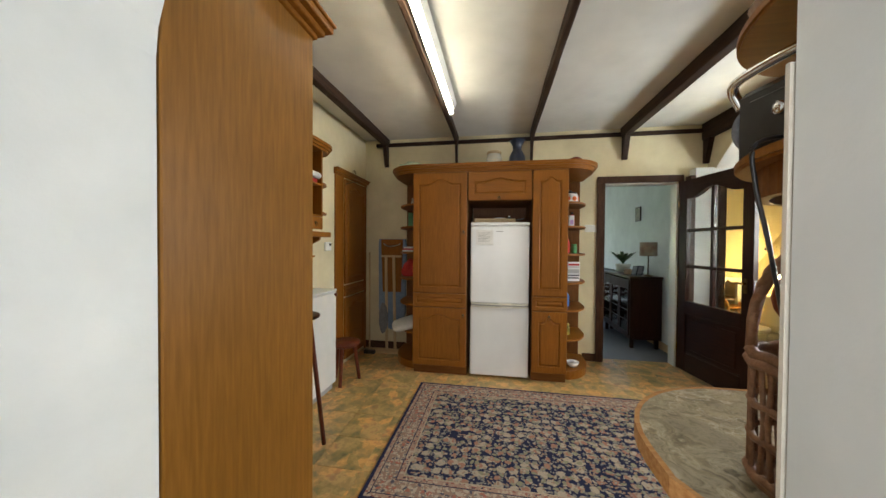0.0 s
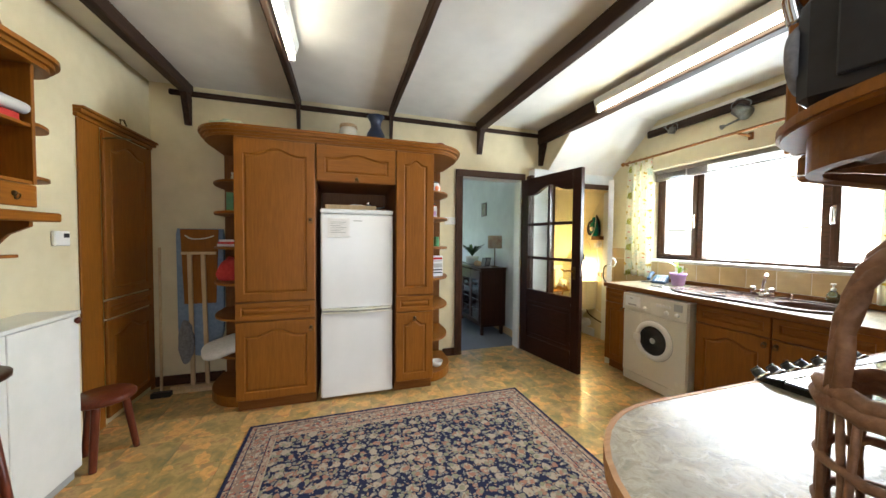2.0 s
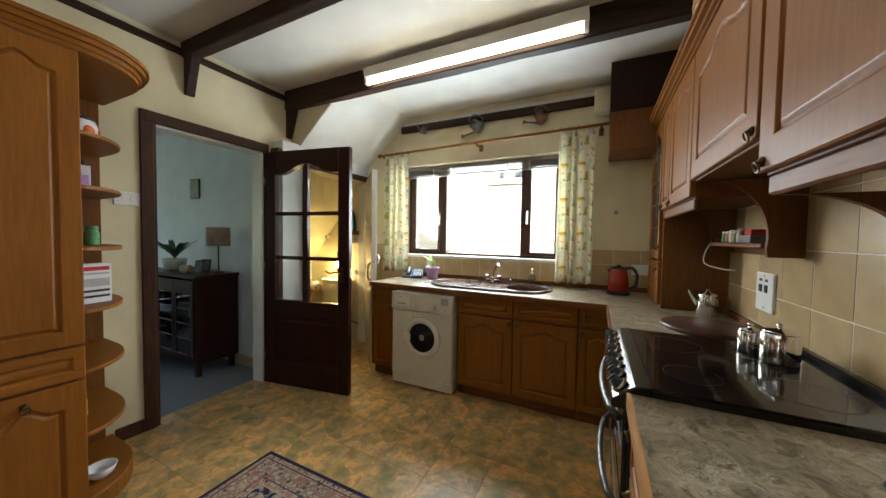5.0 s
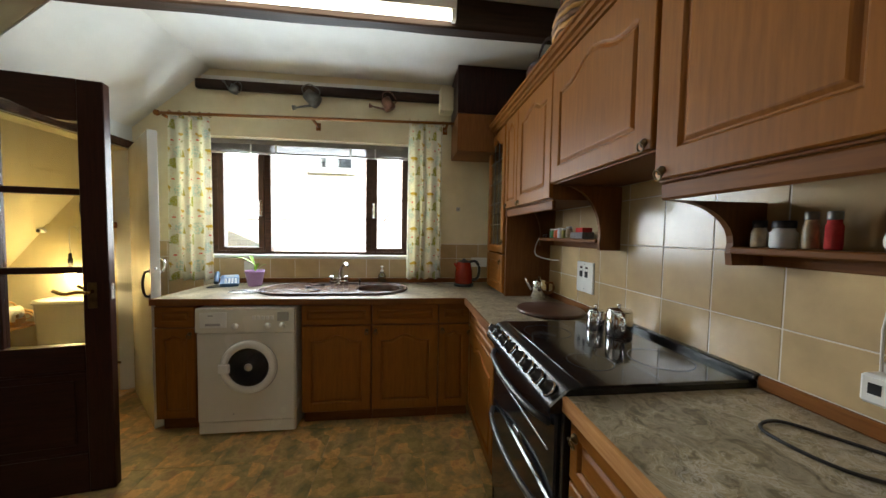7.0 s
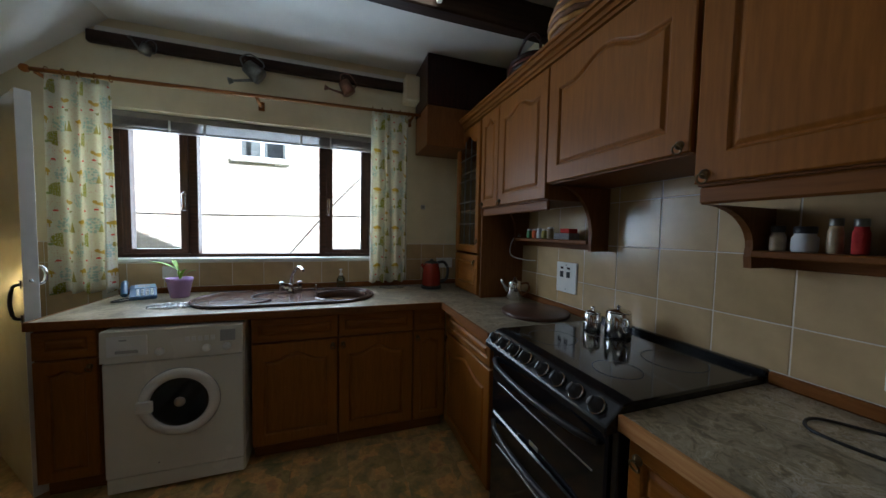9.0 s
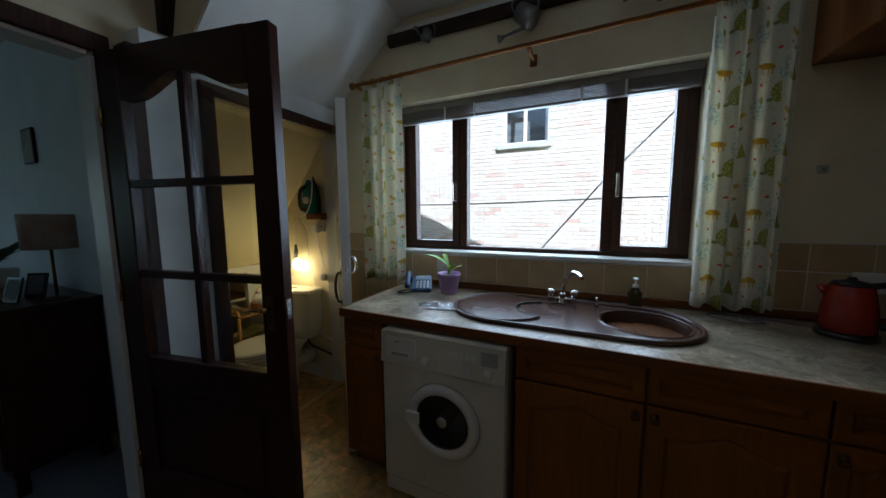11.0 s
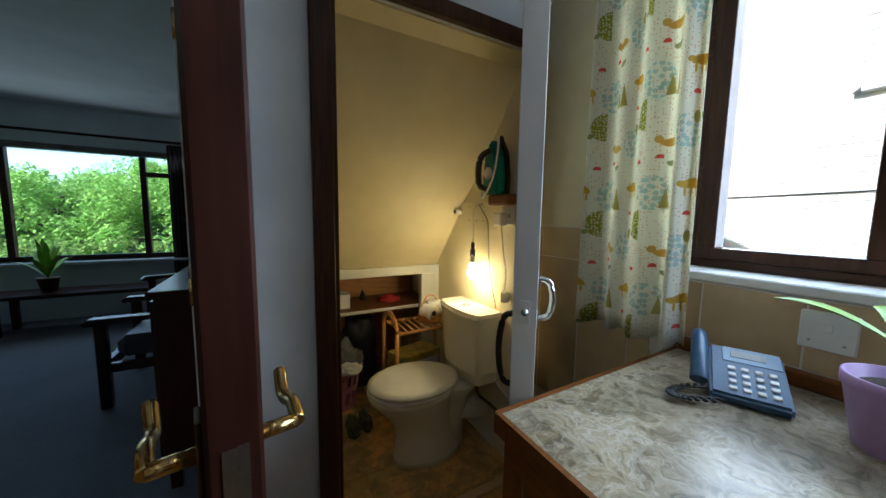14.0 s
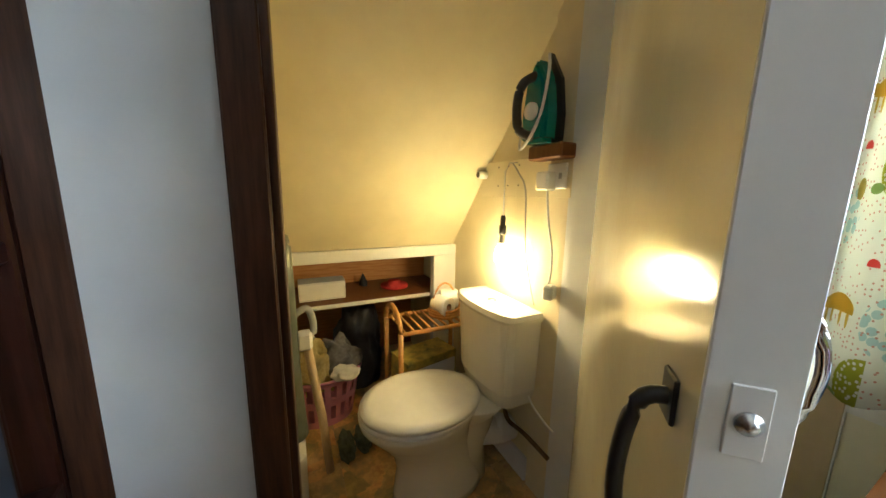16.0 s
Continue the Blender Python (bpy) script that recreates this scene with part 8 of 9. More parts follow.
o = part("body", b, PINK, lb)
o.modifiers.new("thickness", "SOLIDIFY").thickness = 0.003
part("rim", tube(B(), [(0.168 * 1.25 * math.cos(2 * math.pi * k / 30), 0.168 * math.sin(2 * math.pi * k / 30), H) for k in range(31)], 0.009, 6), PINK, lb)


def heap(name, x, y, z, sx, sy, sz, m, label, seed, cat="cloth"):
    b = B()
    bmesh.ops.create_icosphere(b, subdivisions=4, radius=1.0)
    for q in b.verts:
        d = 1 + 0.32 * noise.noise(q.co * 1.9 + Vector((seed, 0, 0))) + 0.12 * noise.noise(q.co * 5 + Vector((0, seed, 0)))
        q.co = Vector((q.co.x * sx * d, q.co.y * sy * d, (max(q.co.z, -0.55) + 0.55) * sz * d * 0.65))
    for f in b.faces:
        f.smooth = True
    return solid(name, b, m, label, cat, x, y, z)


heap("straw_hat", 3.42, 6.28, 0.24, 0.09, 0.07, 0.22, FABRIC_Y, "crumpled straw-yellow cloth in the laundry basket", 3)
heap("dark_cloth", 3.55, 6.34, 0.24, 0.12, 0.09, 0.20, FABRIC_G, "bundled dark grey cloth in the laundry basket", 8)
heap("paper_bundle", 3.58, 6.22, 0.27, 0.07, 0.05, 0.06, PAPER, "crumpled printed papers on the laundry", 5, "papers")
heap("holdall", 3.72, 6.62, 0.0, 0.14, 0.14, 0.62, LEATHER, "dark leather holdall in the stair cupboard", 11, "bag")
FELT = surf("green_felt", (0.06, 0.085, 0.05), (0.11, 0.14, 0.09), 60, 0.95, 0.5)
for k, x in enumerate((3.545, 3.625)):
    heap("slipper", x, 6.02 + 0.02 * k, 0.0, 0.038, 0.095, 0.07, FELT, "dark green cloth slipper on the toilet floor", 14 + k, "slipper")
# on the cupboard shelf
carton(3.50, 6.45, 0.65, 0.24, 0.12, 0.10, 0, CARDW, ((0.1, 0.9, PAPER),), "white carton on the cupboard shelf")
solid("red_reel", lathe(B(), [(0.05, 0), (0.085, 0.008), (0.085, 0.022), (0.04, 0.03), (0.04, 0.045), (0.01, 0.05)], n=26), FABRIC_R, "red and black reel on the cupboard shelf", "reel", 3.93, 6.48, 0.65)


# ---- upright vacuum cleaner by the door post ----
vc = thing("vacuum_cleaner", 3.345, 5.84, 0, 0, "grey-green upright vacuum cleaner with pale hose", "vacuum cleaner")
part("bag", tube(B(), curve_pts([(-0.02, 0, 0.30), (-0.03, 0, 0.55), (-0.03, 0, 0.85), (-0.03, 0, 1.02), (-0.035, 0.02, 1.07)], 5), 0.055, 14, 0.04), HOSE, vc)
part("handle_loop", tube(B(), curve_pts([(0.0, 0.10, 0.74), (0.05, 0.11, 0.77), (0.075, 0.11, 0.72), (0.07, 0.10, 0.65), (0.02, 0.10, 0.62)], 5), 0.014, 8), GREYPL, vc)
part("grip", box_of(0.01, 0.07, 0.07, 0.12, 0.60, 0.68, bev=0.012), WHITEPL, vc)
part("pipe", tube(B(), [(0.05, 0.10, 0.60), (0.09, 0.07, 0.30), (0.11, 0.03, 0.06)], 0.018, 10), PALEWOOD, vc)
part("floor_head", box_of(-0.06, 0.02, -0.12, 0.10, 0.0, 0.30, bev=0.02), CREAMENAMEL, vc)

# ---- board, bulb, cables and iron on the wall ----
bd = thing("service_board", 4.23, 5.95, 1.225, -90, "cream painted service board with screw holes", "wall board")
part("board", box_of(0.0, 0.55, -0.016, 0, 0.0, 0.155, bev=0.002), WCP, bd)
for k in range(3):
    for z in (0.045, 0.125):
        part("screw", box_of(0.13 + 0.07 * k, 0.136 + 0.07 * k, -0.0175, -0.016, z, z + 0.006, bev=0), BLACKPL, bd)
part("pipe_stub", tube(B(), [(0.03, -0.016, 0.10), (0.03, -0.06, 0.10)], 0.018, 12), WHITEPL, bd)
# black disc on the solid stub, painting its dark open end
part("pipe_hole", tube(B(), [(0.03, -0.0605, 0.10), (0.03, -0.0615, 0.10)], 0.014, 12), BLACKPL, bd)
socket("wc_socket", 4.212, 5.46, 1.30, -90, 0.088, 0.088, "white wall socket on the service board", ((0.02, 0.0, 0.012, 0.02, GREYPL),))
t = thing("plug_adaptor", 4.202, 5.485, 1.285, -90, "white plug with hanging flex", "plug")
part("case", box_of(-0.03, 0.03, -0.045, 0, -0.035, 0.03, bev=0.006), WHITEPL, t)
b = tube(B(), curve_pts([(4.175, 5.475, 1.29), (4.18, 5.46, 1.15), (4.19, 5.44, 1.02), (4.185, 5.44, 0.92)], 6), 0.004, 6)
solid("hanging_flex", b, WHITEPL, "white flex hanging down the wall", "cable")
t = thing("hanging_plug", 4.19, 5.44, 0.86, 20, "white mains plug hanging on its flex", "plug")
part("case", box_of(-0.022, 0.022, -0.02, 0.02, 0, 0.055, bev=0.008), WHITEPL, t)
b = tube(B(), curve_pts([(4.19, 5.69, 1.36), (4.19, 5.65, 1.32), (4.205, 5.62, 1.25), (4.21, 5.61, 1.05), (4.21, 5.58, 0.92), (4.215, 5.54, 0.80)], 6), 0.003, 6)
solid("lamp_flex", b, GREYPL, "thin flex looping down to the cistern", "cable")
b = tube(B(), curve_pts([(4.195, 5.56, 0.52), (4.19, 5.50, 0.42), (4.19, 5.42, 0.38), (4.20, 5.38, 0.36)], 6), 0.004, 6)
solid("overflow_tube", b, WHITEPL, "thin white tube beside the cistern", "tube")
BX, BY = 4.155, 5.69
bl = thing("pendant_bulb", BX, BY, 0.945, 0, "bare lit light bulb hanging on a flex", "light bulb")
part("flex", tube(B(), [(0.06, 0.0, 0.42), (0.02, 0.0, 0.415), (0.0, 0, 0.38), (0, 0, 0.20)], 0.003, 6), WHITEPL, bl)
part("holder", lathe(B(), [(0.008, 0.205), (0.011, 0.195), (0.011, 0.165), (0.016, 0.16), (0.015, 0.125)], n=16), BLACKPL, bl, "black bayonet lamp holder")
part("neck", lathe(B(), [(0.012, 0.125), (0.013, 0.09), (0.02, 0.075)], n=16, cap=False), STEEL, bl)
part("bulb", lathe(B(), [(0.014, 0.088), (0.024, 0.065), (0.03, 0.035), (0.026, 0.008), (0.012, -0.004), (0.002, -0.006)], n=20), BULB, bl, "glowing warm glass bulb")
# iron on its wall holder
ir = thing("iron", 4.13, 5.485, 1.375, -90, "teal and black steam iron hung on a wall holder", "iron")
part("holder", box_of(-0.07, 0.09, 0.02, 0.099, -0.02, 0.03, bev=0.006), OAK_DARK, ir, "brown wall holder")
b = prism(B(), [(-0.055, 0.03), (0.055, 0.03), (0.06, 0.12), (0.045, 0.22), (0.0, 0.30), (-0.045, 0.22), (-0.06, 0.12)], -0.03, 0.035, "y")
bmesh.ops.bevel(b, geom=list(b.edges), offset=0.014, segments=2, affect="EDGES")
part("shell", b, TEAL, ir, "teal plastic shell")
b = prism(B(), [(-0.065, 0.02), (0.065, 0.02), (0.068, 0.12), (0.052, 0.23), (0.0, 0.32), (-0.052, 0.23), (-0.068, 0.12)], 0.036, 0.05, "y")
part("soleplate", b, BLACKPL, ir)
part("grip", tube(B(), curve_pts([(0.0, -0.025, 0.05), (-0.01, -0.075, 0.07), (-0.01, -0.085, 0.15), (-0.005, -0.07, 0.21), (0.0, -0.025, 0.24)], 6), 0.015, 10), BLACKPL, ir)
b = lathe(B(), [(0.028, 0), (0.027, 0.012), (0.006, 0.016)], n=20)
bmesh.ops.transform(b, matrix=pose(0.0, -0.03, 0.13, 90), verts=b.verts)
part("dial", b, WHITEPL, ir)
part("cord", tube(B(), curve_pts([(0.03, 0.0, 0.30), (0.055, -0.02, 0.24), (0.06, -0.045, 0.12), (0.03, -0.06, 0.04), (-0.03, -0.05, 0.01), (-0.05, -0.03, 0.06)], 6), 0.005, 6), WHITEPL, ir)

# ---- living room ----
sb = thing("sideboard", 2.69, 7.02, 0.002, -90, "dark wooden sideboard with leaded glass doors", "sideboard")
# local x runs south along the wall, y to the wall
part("base_board", box_of(0.0, 1.04, 0.0, 0.38, 0.12, 0.16), MAHOG_X, sb)
for x0 in (0.0, 1.01):
    part("side_panel", box_of(x0, x0 + 0.03, 0.0, 0.38, 0.16, 0.92), MAHOG, sb)
part("back_panel", box_of(0.03, 1.01, 0.36, 0.38, 0.16, 0.92), MAHOG, sb)
part("shelf", box_of(0.03, 1.01, 0.02, 0.36, 0.53, 0.55), MAHOG_X, sb)
part("top", box_of(-0.02, 1.06, -0.02, 0.385, 0.92, 0.95, bev=0.006), MAHOG_X, sb)
for x in (0.02, 0.98):
    for y in (0.03, 0.33):
        part("leg", box_of(x, x + 0.045, y - 0.02, y + 0.025, 0, 0.12, bev=0.004), MAHOG, sb)
for k in range(3):
    x0 = 0.02 + k * 0.335
    b = B()
    bx(b, x0, x0 + 0.33, -0.018, 0.0, 0.165, 0.205)
    bx(b, x0, x0 + 0.33, -0.018, 0.0, 0.775, 0.90)
    bx(b, x0, x0 + 0.04, -0.018, 0.0, 0.205, 0.775)
    bx(b, x0 + 0.29, x0 + 0.33, -0.018, 0.0, 0.205, 0.775)
    d = part("door", b, MAHOG, sb)
    part("pane", box_of(x0 + 0.04, x0 + 0.29, -0.011, -0.008, 0.205, 0.775, bev=0), PANE, d)
    b = B()
    for z in (0.35, 0.49, 0.63):
        bx(b, x0 + 0.04, x0 + 0.29, -0.013, -0.008, z, z + 0.006, 0)
    part("lead", b, PEWTER, d)
SBZ = 0.953
lm = thing("table_lamp", 2.93, 6.06, SBZ, 0, "slim table lamp with patterned fabric drum shade", "table lamp")
part("base", lathe(B(), [(0.05, 0), (0.05, 0.008), (0.012, 0.02)], n=20), OLDBRASS, lm)
part("stem", tube(B(), [(0, 0, 0.015), (0, 0, 0.30)], 0.007, 8), OLDBRASS, lm)
b = lathe(B(), [(0.10, 0.27), (0.10, 0.45)], n=28, cap=False)
o = part("shade", b, surf("patterned_shade", (0.42, 0.38, 0.28), (0.30, 0.16, 0.10), 9, 0.8, 0.2), lm, "patterned fabric shade")
o.modifiers.new("thickness", "SOLIDIFY").thickness = 0.003
pl = thing("bonsai_plant", 2.86, 6.72, SBZ, 0, "small leafy plant in a cream bowl on the sideboard", "potted plant")
part("bowl", lathe(B(), [(0.05, 0), (0.09, 0.02), (0.10, 0.09), (0.105, 0.12), (0.09, 0.12), (0.08, 0.1), (0.01, 0.1)], n=26), CREAMENAMEL, pl)
for k in range(46):
    a, e = k * 2.4, (k * 5 % 7) / 7
    part("leaf", leaf_mesh(B(), (0, 0, 0.12), (0.15 * math.cos(a) * (0.5 + e), 0.15 * math.sin(a) * (0.5 + e), 0.18 + 0.16 * e), 0.04, 0.02), DARKLEAF, pl)
for x, y, rz in ((2.90, 6.25, -60), (2.80, 6.17, -75)):
    p = thing("photo_frame", x, y, SBZ, rz, "small dark standing picture frame on the sideboard", "picture frame", "standing frames")
    b = box_of(-0.05, 0.05, -0.006, 0.006, 0.0, 0.13, bev=0.002)
    bmesh.ops.rotate(b, cent=(0, 0, 0), matrix=Matrix.Rotation(radians(-14), 3, "X"), verts=b.verts)
    part("frame", b, BLACKPL, p)
    b = box_of(-0.038, 0.038, -0.0075, -0.006, 0.014, 0.116, bev=0)
    bmesh.ops.rotate(b, cent=(0, 0, 0), matrix=Matrix.Rotation(radians(-14), 3, "X"), verts=b.verts)
    part("print", b, FABRIC_G, p)
heap("small_ornaments", 2.80, 6.36, SBZ, 0.05, 0.10, 0.07, CARDBOARD, "small brown ornaments on the sideboard", 21, "ornament")
pc = thing("wall_picture", 3.094, 6.78, 1.84, -90, "small dark framed picture on the pale wall", "picture")
part("frame", box_of(-0.09, 0.09, -0.015, 0, -0.11, 0.11, bev=0.003), MAHOG, pc)
part("print", box_of(-0.075, 0.075, -0.0165, -0.015, -0.095, 0.095, bev=0), surf("dim_picture", (0.10, 0.11, 0.06), (0.28, 0.27, 0.16), 14, 0.5, 0.05), pc)


def armchair(x, y, rz, label):
    t = thing("armchair", x, y, 0.003, rz, label, "armchair", "wooden armchairs")
    part("seat_cushion", box_of(-0.27, 0.27, -0.27, 0.27, 0.30, 0.45, bev=0.05), LEATHER, t)
    b = box_of(-0.27, 0.27, -0.07, 0.07, 0.0, 0.55, bev=0.05)
    bmesh.ops.transform(b, matrix=Matrix.Translation((0, 0.27, 0.42)) @ Matrix.Rotation(radians(-14), 4, "X"), verts=b.verts)
    part("back_cushion", b, LEATHER, t)
    for s in (-1, 1):
        part("front_leg", box_of(s * 0.32 - 0.028, s * 0.32 + 0.028, -0.34, -0.28, 0, 0.57, bev=0.008), MAHOG, t)
        part("back_leg", box_of(s * 0.32 - 0.025, s * 0.32 + 0.025, 0.30, 0.35, 0, 0.57, bev=0.008), MAHOG, t)
        b = B()
        prism(b, [(-0.40, 0.58), (-0.36, 0.61), (0.10, 0.605), (0.38, 0.575), (0.38, 0.555), (0.0, 0.575), (-0.38, 0.565)], s * 0.32 - 0.038, s * 0.32 + 0.038, "x")
        bmesh.ops.bevel(b, geom=list(b.edges), offset=0.006, segments=1, affect="EDGES")
        part("armrest", b, MAHOG_X, t)
        part("side_rail", box_of(s * 0.32 - 0.018, s * 0.32 + 0.018, -0.28, 0.30, 0.24, 0.30), MAHOG, t)
    part("front_rail", box_of(-0.29, 0.29, -0.33, -0.29, 0.24, 0.31), MAHOG, t)
    return t


armchair(2.48, 7.32, -90, "dark wooden armchair with leather cushions on the carpet")
armchair(2.42, 8.55, -65, "dark wooden armchair with a pale cushion by the window")
b = B()
bmesh.ops.create_icosphere(b, subdivisions=3, radius=1.0)
for q in b.verts:
    q.co = Vector((math.copysign(abs(q.co.x) ** 0.6, q.co.x) * 0.2, math.copysign(abs(q.co.y) ** 0.6, q.co.y) * 0.2, q.co.z * 0.06))
o = solid("cushion", b, FABRIC_B, "pale blue cushion leaning on the armchair", "cushion")
o.matrix_world = pose(2.50, 8.53, 0.62, 62, 0, -65)
bc = thing("bookcase", 2.30, 9.27, 0.002, 0, "tall dark glazed bookcase with arched door tops", "bookcase")
for x0 in (0.0, 0.75):
    part("side_panel", box_of(x0, x0 + 0.03, 0, 0.40, 0, 1.95), MAHOG, bc)
part("back_panel", box_of(0.03, 0.75, 0.38, 0.40, 0, 1.95), MAHOG, bc)
for z in (0.02, 0.72, 1.1, 1.5, 1.92):
    part("shelf", box_of(0.03, 0.75, 0.02, 0.38, z, z + 0.025), MAHOG_X, bc)
part("lower_front", box_of(0.03, 0.75, 0.0, 0.02, 0.045, 0.72), MAHOG, bc)
for x0 in (0.03, 0.39):
    b = panel_door(B(), 0.355, 1.18, 0.05, 0.045, hole=True)
    bmesh.ops.translate(b, vec=(x0, -0.002, 0.75), verts=b.verts)
    d = part("door", b, MAHOG, bc)
    part("pane", box_of(x0 + 0.04, x0 + 0.315, -0.012, -0.009, 0.79, 1.89, bev=0), PANE, d)
for k in range(14):
    carton(2.38 + 0.045 * k, 9.45, 1.127 if k % 2 else 0.747, 0.038, 0.16, 0.2 + 0.02 * (k % 4), 0, (FABRIC_G, FABRIC_R, BLUEP, CARDW, GREENP)[k % 5], (), "upright book behind the bookcase glass", "book")
wb = thing("low_bench", -0.6, 9.05, 0.002, 0, "long low dark wooden bench under the window", "bench")
part("top", box_of(0, 2.55, 0, 0.42, 0.38, 0.42, bev=0.006), MAHOG_X, wb)
for x in (0.03, 1.25, 2.45):
    for y in (0.03, 0.34):
        part("leg", box_of(x, x + 0.06, y, y + 0.05, 0, 0.38, bev=0.004), MAHOG, wb)
pl = thing("potted_plant", 1.0, 9.30, 0.423, 0, "leafy potted plant on the bench by the window", "potted plant")
part("pot", lathe(B(), [(0.06, 0), (0.085, 0.13), (0.09, 0.135), (0.09, 0.15), (0.01, 0.13)], n=22), OLDBRASS, pl)
for k in range(18):
    a, e = k * 2.4, (k * 5 % 7) / 7
    part("leaf", leaf_mesh(B(), (0, 0, 0.14), (0.20 * math.cos(a) * (0.4 + e), 0.20 * math.sin(a) * (0.4 + e), 0.30 + 0.28 * (1 - e)), 0.05, 0.04), LEAF, pl)
# dark long curtain at the window's side
b = B()
pts = [(0.28 * k / 36, 0.03 * math.sin(k * 1.05)) for k in range(37)]
prism(b, pts + [(x, y + 0.006) for x, y in pts[::-1]], 0.45, 2.17)
solid("curtain", b, surf("dark_curtain_cloth", (0.05, 0.035, 0.03), (0.09, 0.06, 0.05), 50, 0.9, 0.4), "dark gathered curtain beside the living-room window", "curtain", 2.02, 9.62, 0)

# ---- next house, seen through the kitchen window ----
NBX = 8.6
NW0, NW1, NZ0, NZ1 = 4.22, 5.06, 2.72, 3.64
b = B()
for y0, y1, z0, z1 in ((-14, NW0, -0.3, 7.0), (NW1, 22, -0.3, 7.0), (NW0, NW1, -0.3, NZ0), (NW0, NW1, NZ1, 7.0)):
    bx(b, NBX, NBX + 0.3, y0, y1, z0, z1, 0)
nb = struct("neighbour_wall", b, BRICK, "sunlit pale red brick wall of the next house", "facade")
nw = thing("window_3", NBX + 0.07, NW1, NZ0, -90, "white-framed two-light window in the brick wall", "window", kind="structure")
W_, H_ = NW1 - NW0, NZ1 - NZ0
b = B()
for a in ((0, W_, 0, 0.05), (0, W_, H_ - 0.05, H_)):
    bx(b, a[0], a[1], 0, 0.06, a[2], a[3])
for m in (0, W_ / 2 - 0.03, W_ - 0.05):
    bx(b, m, m + 0.055, 0.002, 0.06, 0.05, H_ - 0.05)
part("window_frame", b, WHITEGLOSS, nw, "white painted frame")
for x0, x1 in ((0.055, W_ / 2 - 0.03), (W_ / 2 + 0.025, W_ - 0.05)):
    part("pane", box_of(x0, x1, 0.03, 0.036, 0.05, H_ - 0.05, bev=0), PANE, nw)
part("window_sill", box_of(-0.08, W_ + 0.08, -0.17, 0.04, -0.09, -0.004, bev=0.006), CONCRETE, nw, "pale projecting stone sill")
# no room is built: a grey slab carries its dimness as colour
struct("neighbour_room", box_of(NBX + 0.6, NBX + 0.7, NW0 - 1, NW1 + 1, NZ0 - 1, NZ1 + 1, bev=0), FABRIC_G, "flat grey slab in place of the dim room behind the window", "backdrop")
b = tube(B(), [(NBX - 0.02, 9.0, 1.62), (NBX - 0.02, 6.0, 1.60), (NBX - 0.02, 3.0, 1.66), (NBX - 0.02, -4, 1.75)], 0.010, 6)
solid("wall_cable", b, BLACKPL, "thin dark cable clipped along the brick wall", "cable")
# black tube laid on the bricks to draw a slanting cast shadow
b = tube(B(), [(NBX - 0.02, 2.2, 3.1), (NBX - 0.02, 3.25, 1.97), (NBX - 0.02, 4.395, 0.574), (NBX - 0.02, 4.9, -0.1)], 0.014, 6)
solid("slanting_cable", b, BLACKPL, "dark tube drawn as a cable's slanting shadow on the brick wall", "cable")

# bricks of the part of the wall that faces the window
def brick_piece(w):
    return mesh_of("brick", bx(B(), -0.012, 0.0, 0.0, w, 0.0, 0.065, 0.002), BRICKP)


def brick_paint():
    m, nt, b = shader("brick_face", 0.85)
    info = nt.nodes.new("ShaderNodeObjectInfo")
    geo = nt.nodes.new("ShaderNodeNewGeometry")
    add = nt.nodes.new("ShaderNodeMath")
    add.operation = "ADD"
    nt.links.new(info.outputs["Random"], add.inputs[0])
    nt.links.new(geo.outputs["Random Per Island"], add.inputs[1])
    fr_ = nt.nodes.new("ShaderNodeMath")
    fr_.operation = "FRACT"
    nt.links.new(add.outputs[0], fr_.inputs[0])
    r = ramp(nt, fr_.outputs[0], [(0.0, (0.54, 0.36, 0.28)), (0.10, (0.59, 0.48, 0.38)), (0.6, (0.61, 0.52, 0.42)), (1.0, (0.65, 0.57, 0.47))])
    n_ = noise_tex(nt, 22, detail=5)
    tone = ramp(nt, n_.outputs[0], [(0.3, (0.82, 0.82, 0.82)), (0.7, (1.08, 1.08, 1.08))])
    nt.links.new(mixed(nt, 1.0, r.outputs[0], tone.outputs[0], "MULTIPLY"), b.inputs["Base Color"])
    bp = node(nt, "ShaderNodeBump", Strength=0.5, Distance=0.004)
    nt.links.new(n_.outputs[0], bp.inputs["Height"])
    nt.links.new(bp.outputs[0], b.inputs["Normal"])
    return m


BRICKP = brick_paint()
MORTAR = surf("pale_mortar", (0.44, 0.40, 0.34), (0.52, 0.48, 0.41), 60, 0.9, 0.4)
nb.data.materials[0] = MORTAR
brick_me = brick_piece(0.215)
rv, rf = [], []
count = 0
for j in range(76):
    z = -0.2 + 0.075 * j
    for i in range(74):
        y = -5.5 + 0.225 * i + (0.1125 if j % 2 else 0)
        if y + 0.215 > NW0 and y < NW1 and z + 0.065 > NZ0 - 0.09 and z < NZ1:
            continue
        if 2.9 < y < 5.9 and 0.9 < z < 3.0 and count < 300:
            o = new("brick", brick_me)
            o.parent = nb
            o.matrix_basis = pose(NBX, y, z)
            count += 1
        else:
            k = len(rv)
            for dx in (0, -0.012):
                for dy, dz in ((0, 0), (0.215, 0), (0.215, 0.065), (0, 0.065)):
                    rv.append((NBX + dx, y + dy, z + dz))
            rf += [(k + 4, k + 7, k + 6, k + 5), (k, k + 4, k + 5, k + 1), (k + 3, k + 2, k + 6, k + 7), (k, k + 3, k + 7, k + 4), (k + 1, k + 5, k + 6, k + 2)]
me = bpy.data.meshes.new("brickwork")
me.from_pydata(rv, [], rf)
me.materials.append(BRICKP)
o = new("brickwork", me)
o.parent = nb
o["kind"] = "stuff"


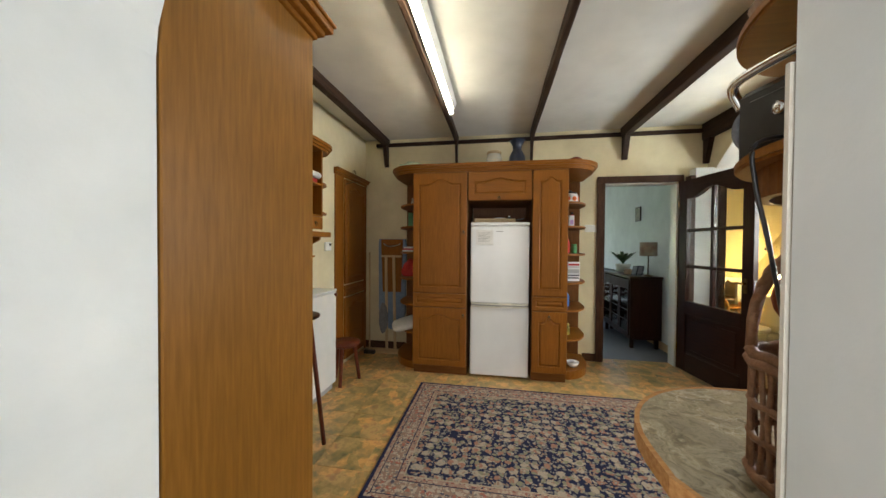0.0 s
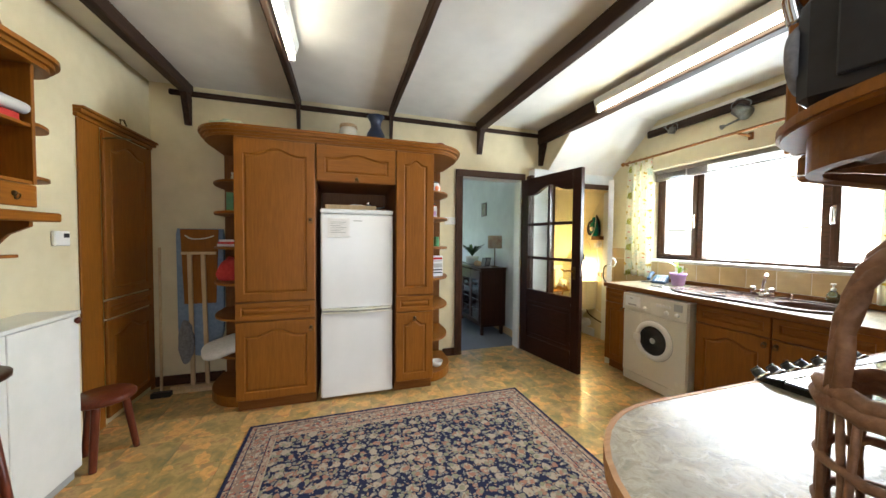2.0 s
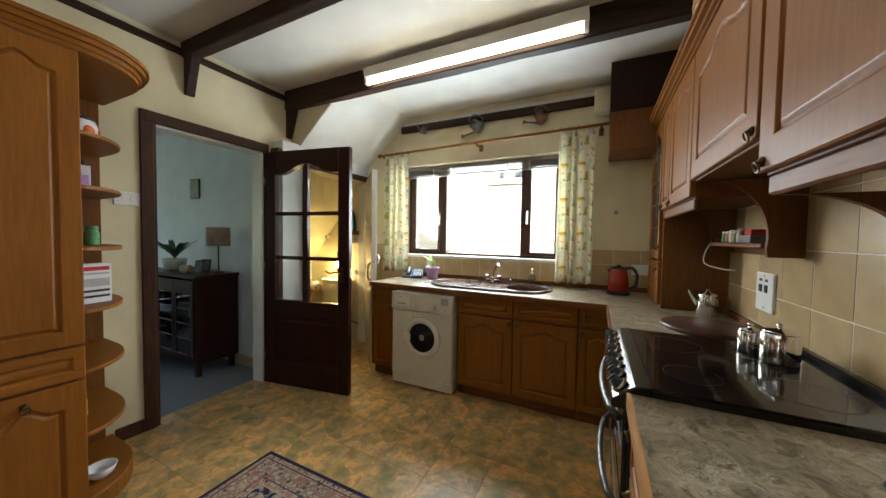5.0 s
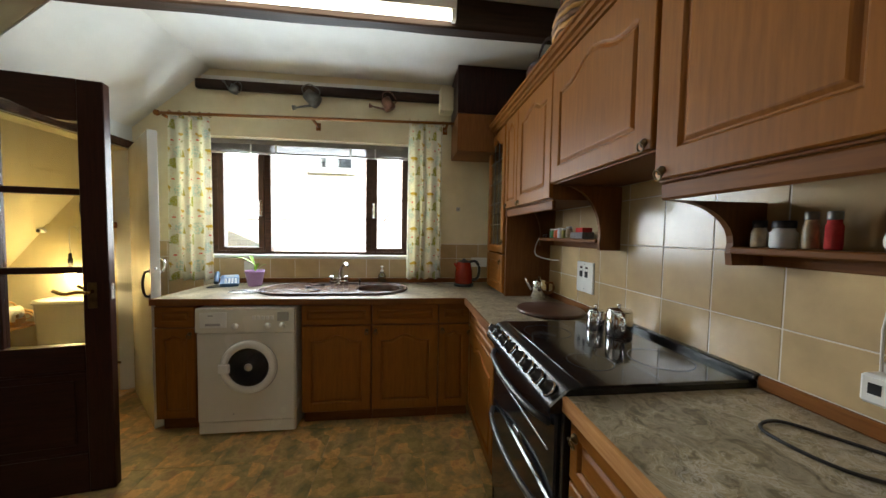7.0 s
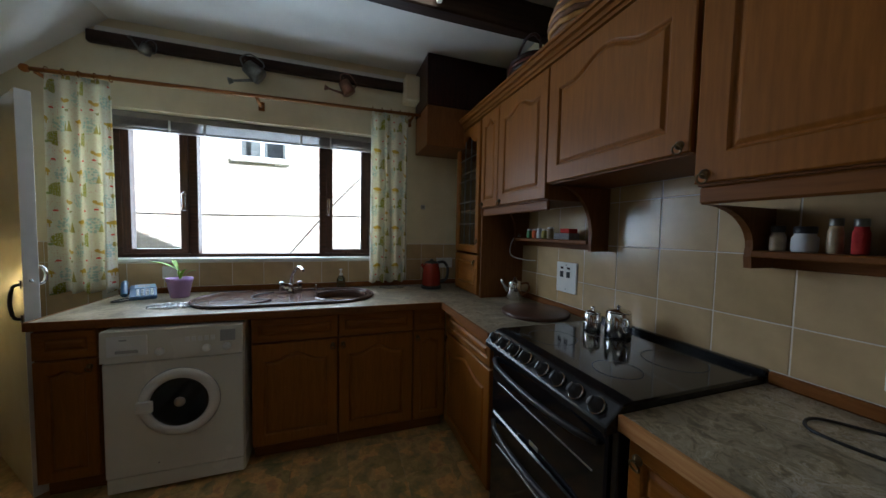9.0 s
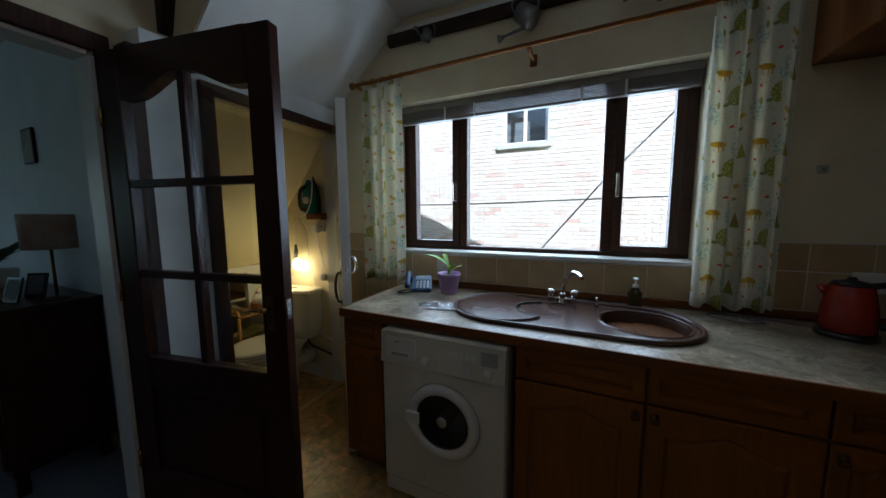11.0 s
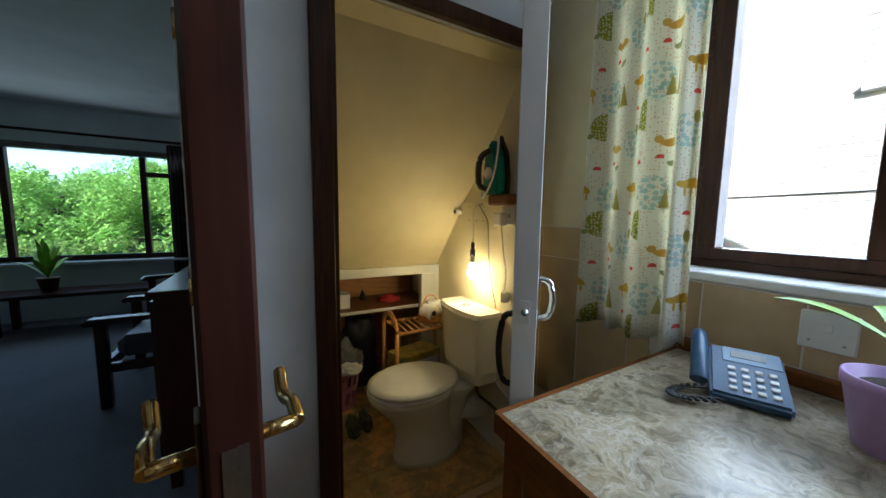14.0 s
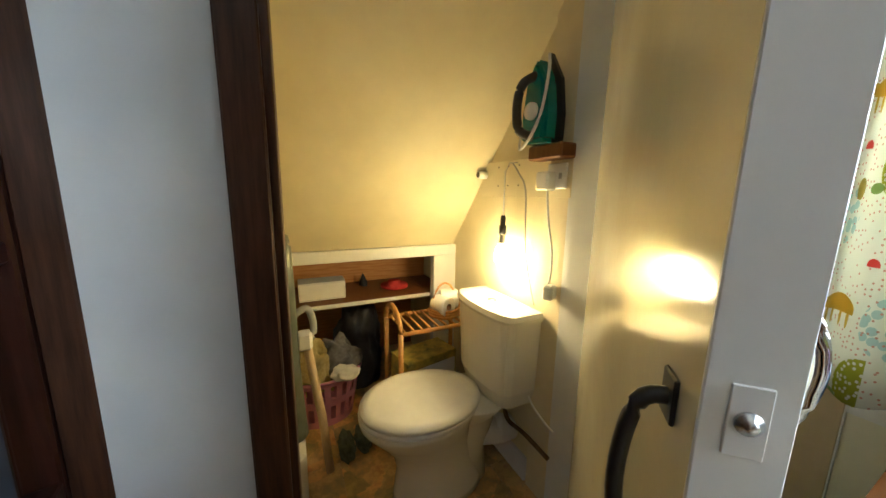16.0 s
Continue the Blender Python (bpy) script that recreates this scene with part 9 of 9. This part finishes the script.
# ---- garden beyond the living room ----
def leaf_paint(name, c1, c2):
    m, nt, b = shader(name, 0.5)
    geo = nt.nodes.new("ShaderNodeNewGeometry")
    r = ramp(nt, geo.outputs["Random Per Island"], [(0.0, c1), (1.0, c2)])
    nt.links.new(r.outputs[0], b.inputs["Base Color"])
    tr = nt.nodes.new("ShaderNodeBsdfTranslucent")
    nt.links.new(r.outputs[0], tr.inputs[0])
    mx = nt.nodes.new("ShaderNodeMixShader")
    mx.inputs[0].default_value = 0.35
    nt.links.new(b.outputs[0], mx.inputs[1])
    nt.links.new(tr.outputs[0], mx.inputs[2])
    nt.links.new(mx.outputs[0], nt.nodes["Material Output"].inputs[0])
    return m


LEAVES = leaf_paint("tree_leaves", (0.19, 0.36, 0.05), (0.42, 0.60, 0.14))
HEDGE = leaf_paint("hedge_leaves", (0.12, 0.20, 0.03), (0.32, 0.38, 0.09))
BARK = wood("tree_bark", (0.05, 0.035, 0.025), (0.11, 0.08, 0.055), rough=0.9, bump=0.9)
rng = np.random.default_rng(7)


def leaves(clumps, per, size):
    """Many small folded leaves scattered round the given clump centres."""
    cs, rs_ = np.array([c for c, r in clumps]), np.array([r for c, r in clumps])
    m = len(clumps) * per
    d = rng.normal(size=(m, 3))
    d /= np.linalg.norm(d, axis=1)[:, None]
    q = np.repeat(cs, per, 0) + d * (np.repeat(rs_, per) * rng.uniform(0.3, 1.0, m) ** 0.5)[:, None]
    a, e = rng.uniform(0, 6.283, m), rng.uniform(-0.9, 0.9, m)
    u = np.stack((np.cos(a), np.sin(a), e), 1) * (size * rng.uniform(0.6, 1.3, m))[:, None]
    w = np.stack((-np.sin(a), np.cos(a), rng.uniform(-0.5, 0.5, m)), 1) * size * 0.45
    vs = np.stack((q - u, q + w, q + u, q - w), 1).reshape(-1, 3).tolist()
    fs = np.arange(4 * m).reshape(-1, 4).tolist()
    me = bpy.data.meshes.new("crown")
    me.from_pydata(vs, [], fs)
    return me


def tree(x, y, h, spread, label, n=42, per=150, size=0.15):
    t = thing("tree", x, y, -0.25, 0, label, "tree", "garden trees")
    part("trunk", tube(B(), curve_pts([(0, 0, 0), (0.05, 0.03, h * 0.3), (-0.04, 0.05, h * 0.6), (0.02, 0, h * 0.85)], 5), 0.17, 10, 0.05), BARK, t)
    clumps = []
    for k in range(n):
        a, r, z = rng.uniform(0, 6.283), spread * rng.uniform(0.15, 1.0) ** 0.6, h * rng.uniform(0.10, 1.0)
        r *= 1.05 - 0.55 * (z / h) ** 2
        clumps.append(((r * math.cos(a), r * math.sin(a), z), rng.uniform(0.35, 0.75) * spread * 0.42))
        if k % 4 == 0:
            part("limb", tube(B(), [(0, 0, z * 0.6), (r * math.cos(a) * 0.5, r * math.sin(a) * 0.5, z * 0.85), (r * math.cos(a) * 0.9, r * math.sin(a) * 0.9, z)], 0.05, 6, 0.015), BARK, t)
    me = leaves(clumps, per, size)
    me.materials.append(LEAVES)
    o = new("crown", me)
    o.parent = t
    return t


for k, (x, y, h, s) in enumerate(((-9.5, 19, 2.9, 2.6), (-5.8, 18.0, 2.6, 2.4), (-2.6, 19.0, 3.0, 2.7), (0.6, 18.0, 3.7, 2.4), (3.2, 19.5, 4.3, 2.6), (-7.5, 22, 3.2, 3.0), (-1.0, 22.5, 4.2, 3.0), (5.6, 18.5, 4.4, 2.5), (-4.2, 22.5, 3.3, 3.0), (-12, 21, 3.8, 3.0), (2.0, 23.0, 4.8, 3.0), (-15.5, 20, 4, 3.0))):
    tree(x, y, h * 0.80, s, "leafy green deciduous tree at the end of the garden", per=560, size=0.07)
clumps = [((x, 14.6 + 0.25 * math.sin(x * 2), z), 0.42) for x in np.arange(-8, 5, 0.42) for z in (-0.05, 0.35)]
me = leaves(clumps, 160, 0.045)
me.materials.append(HEDGE)
tagged(new("hedge", me), "low yellow-green clipped garden hedge", "hedge", kind="stuff")
struct("garden_path", box_of(-14, 8, 13.0, 13.6, -0.26, -0.235, bev=0), CONCRETE, "pale concrete garden path across the lawn", "path")
t = thing("street_lamp", 1.05, 15.6, -0.25, 0, "slim white metal lamp post beyond the hedge", "lamp post")
part("post", tube(B(), [(0, 0, 0), (0, 0, 5.5)], 0.045, 10, 0.035), WHITEPL, t)
part("head", box_of(-0.08, 0.35, -0.07, 0.07, 5.45, 5.55, bev=0.02), GREYPL, t)

# ---- floor tiles ----
lay(kit_floor, -0.75 + 0.0, 4.24, 1.70 - TS, 5.50)
lay(wc_fl, 3.20, 4.23, 5.665, 7.0)
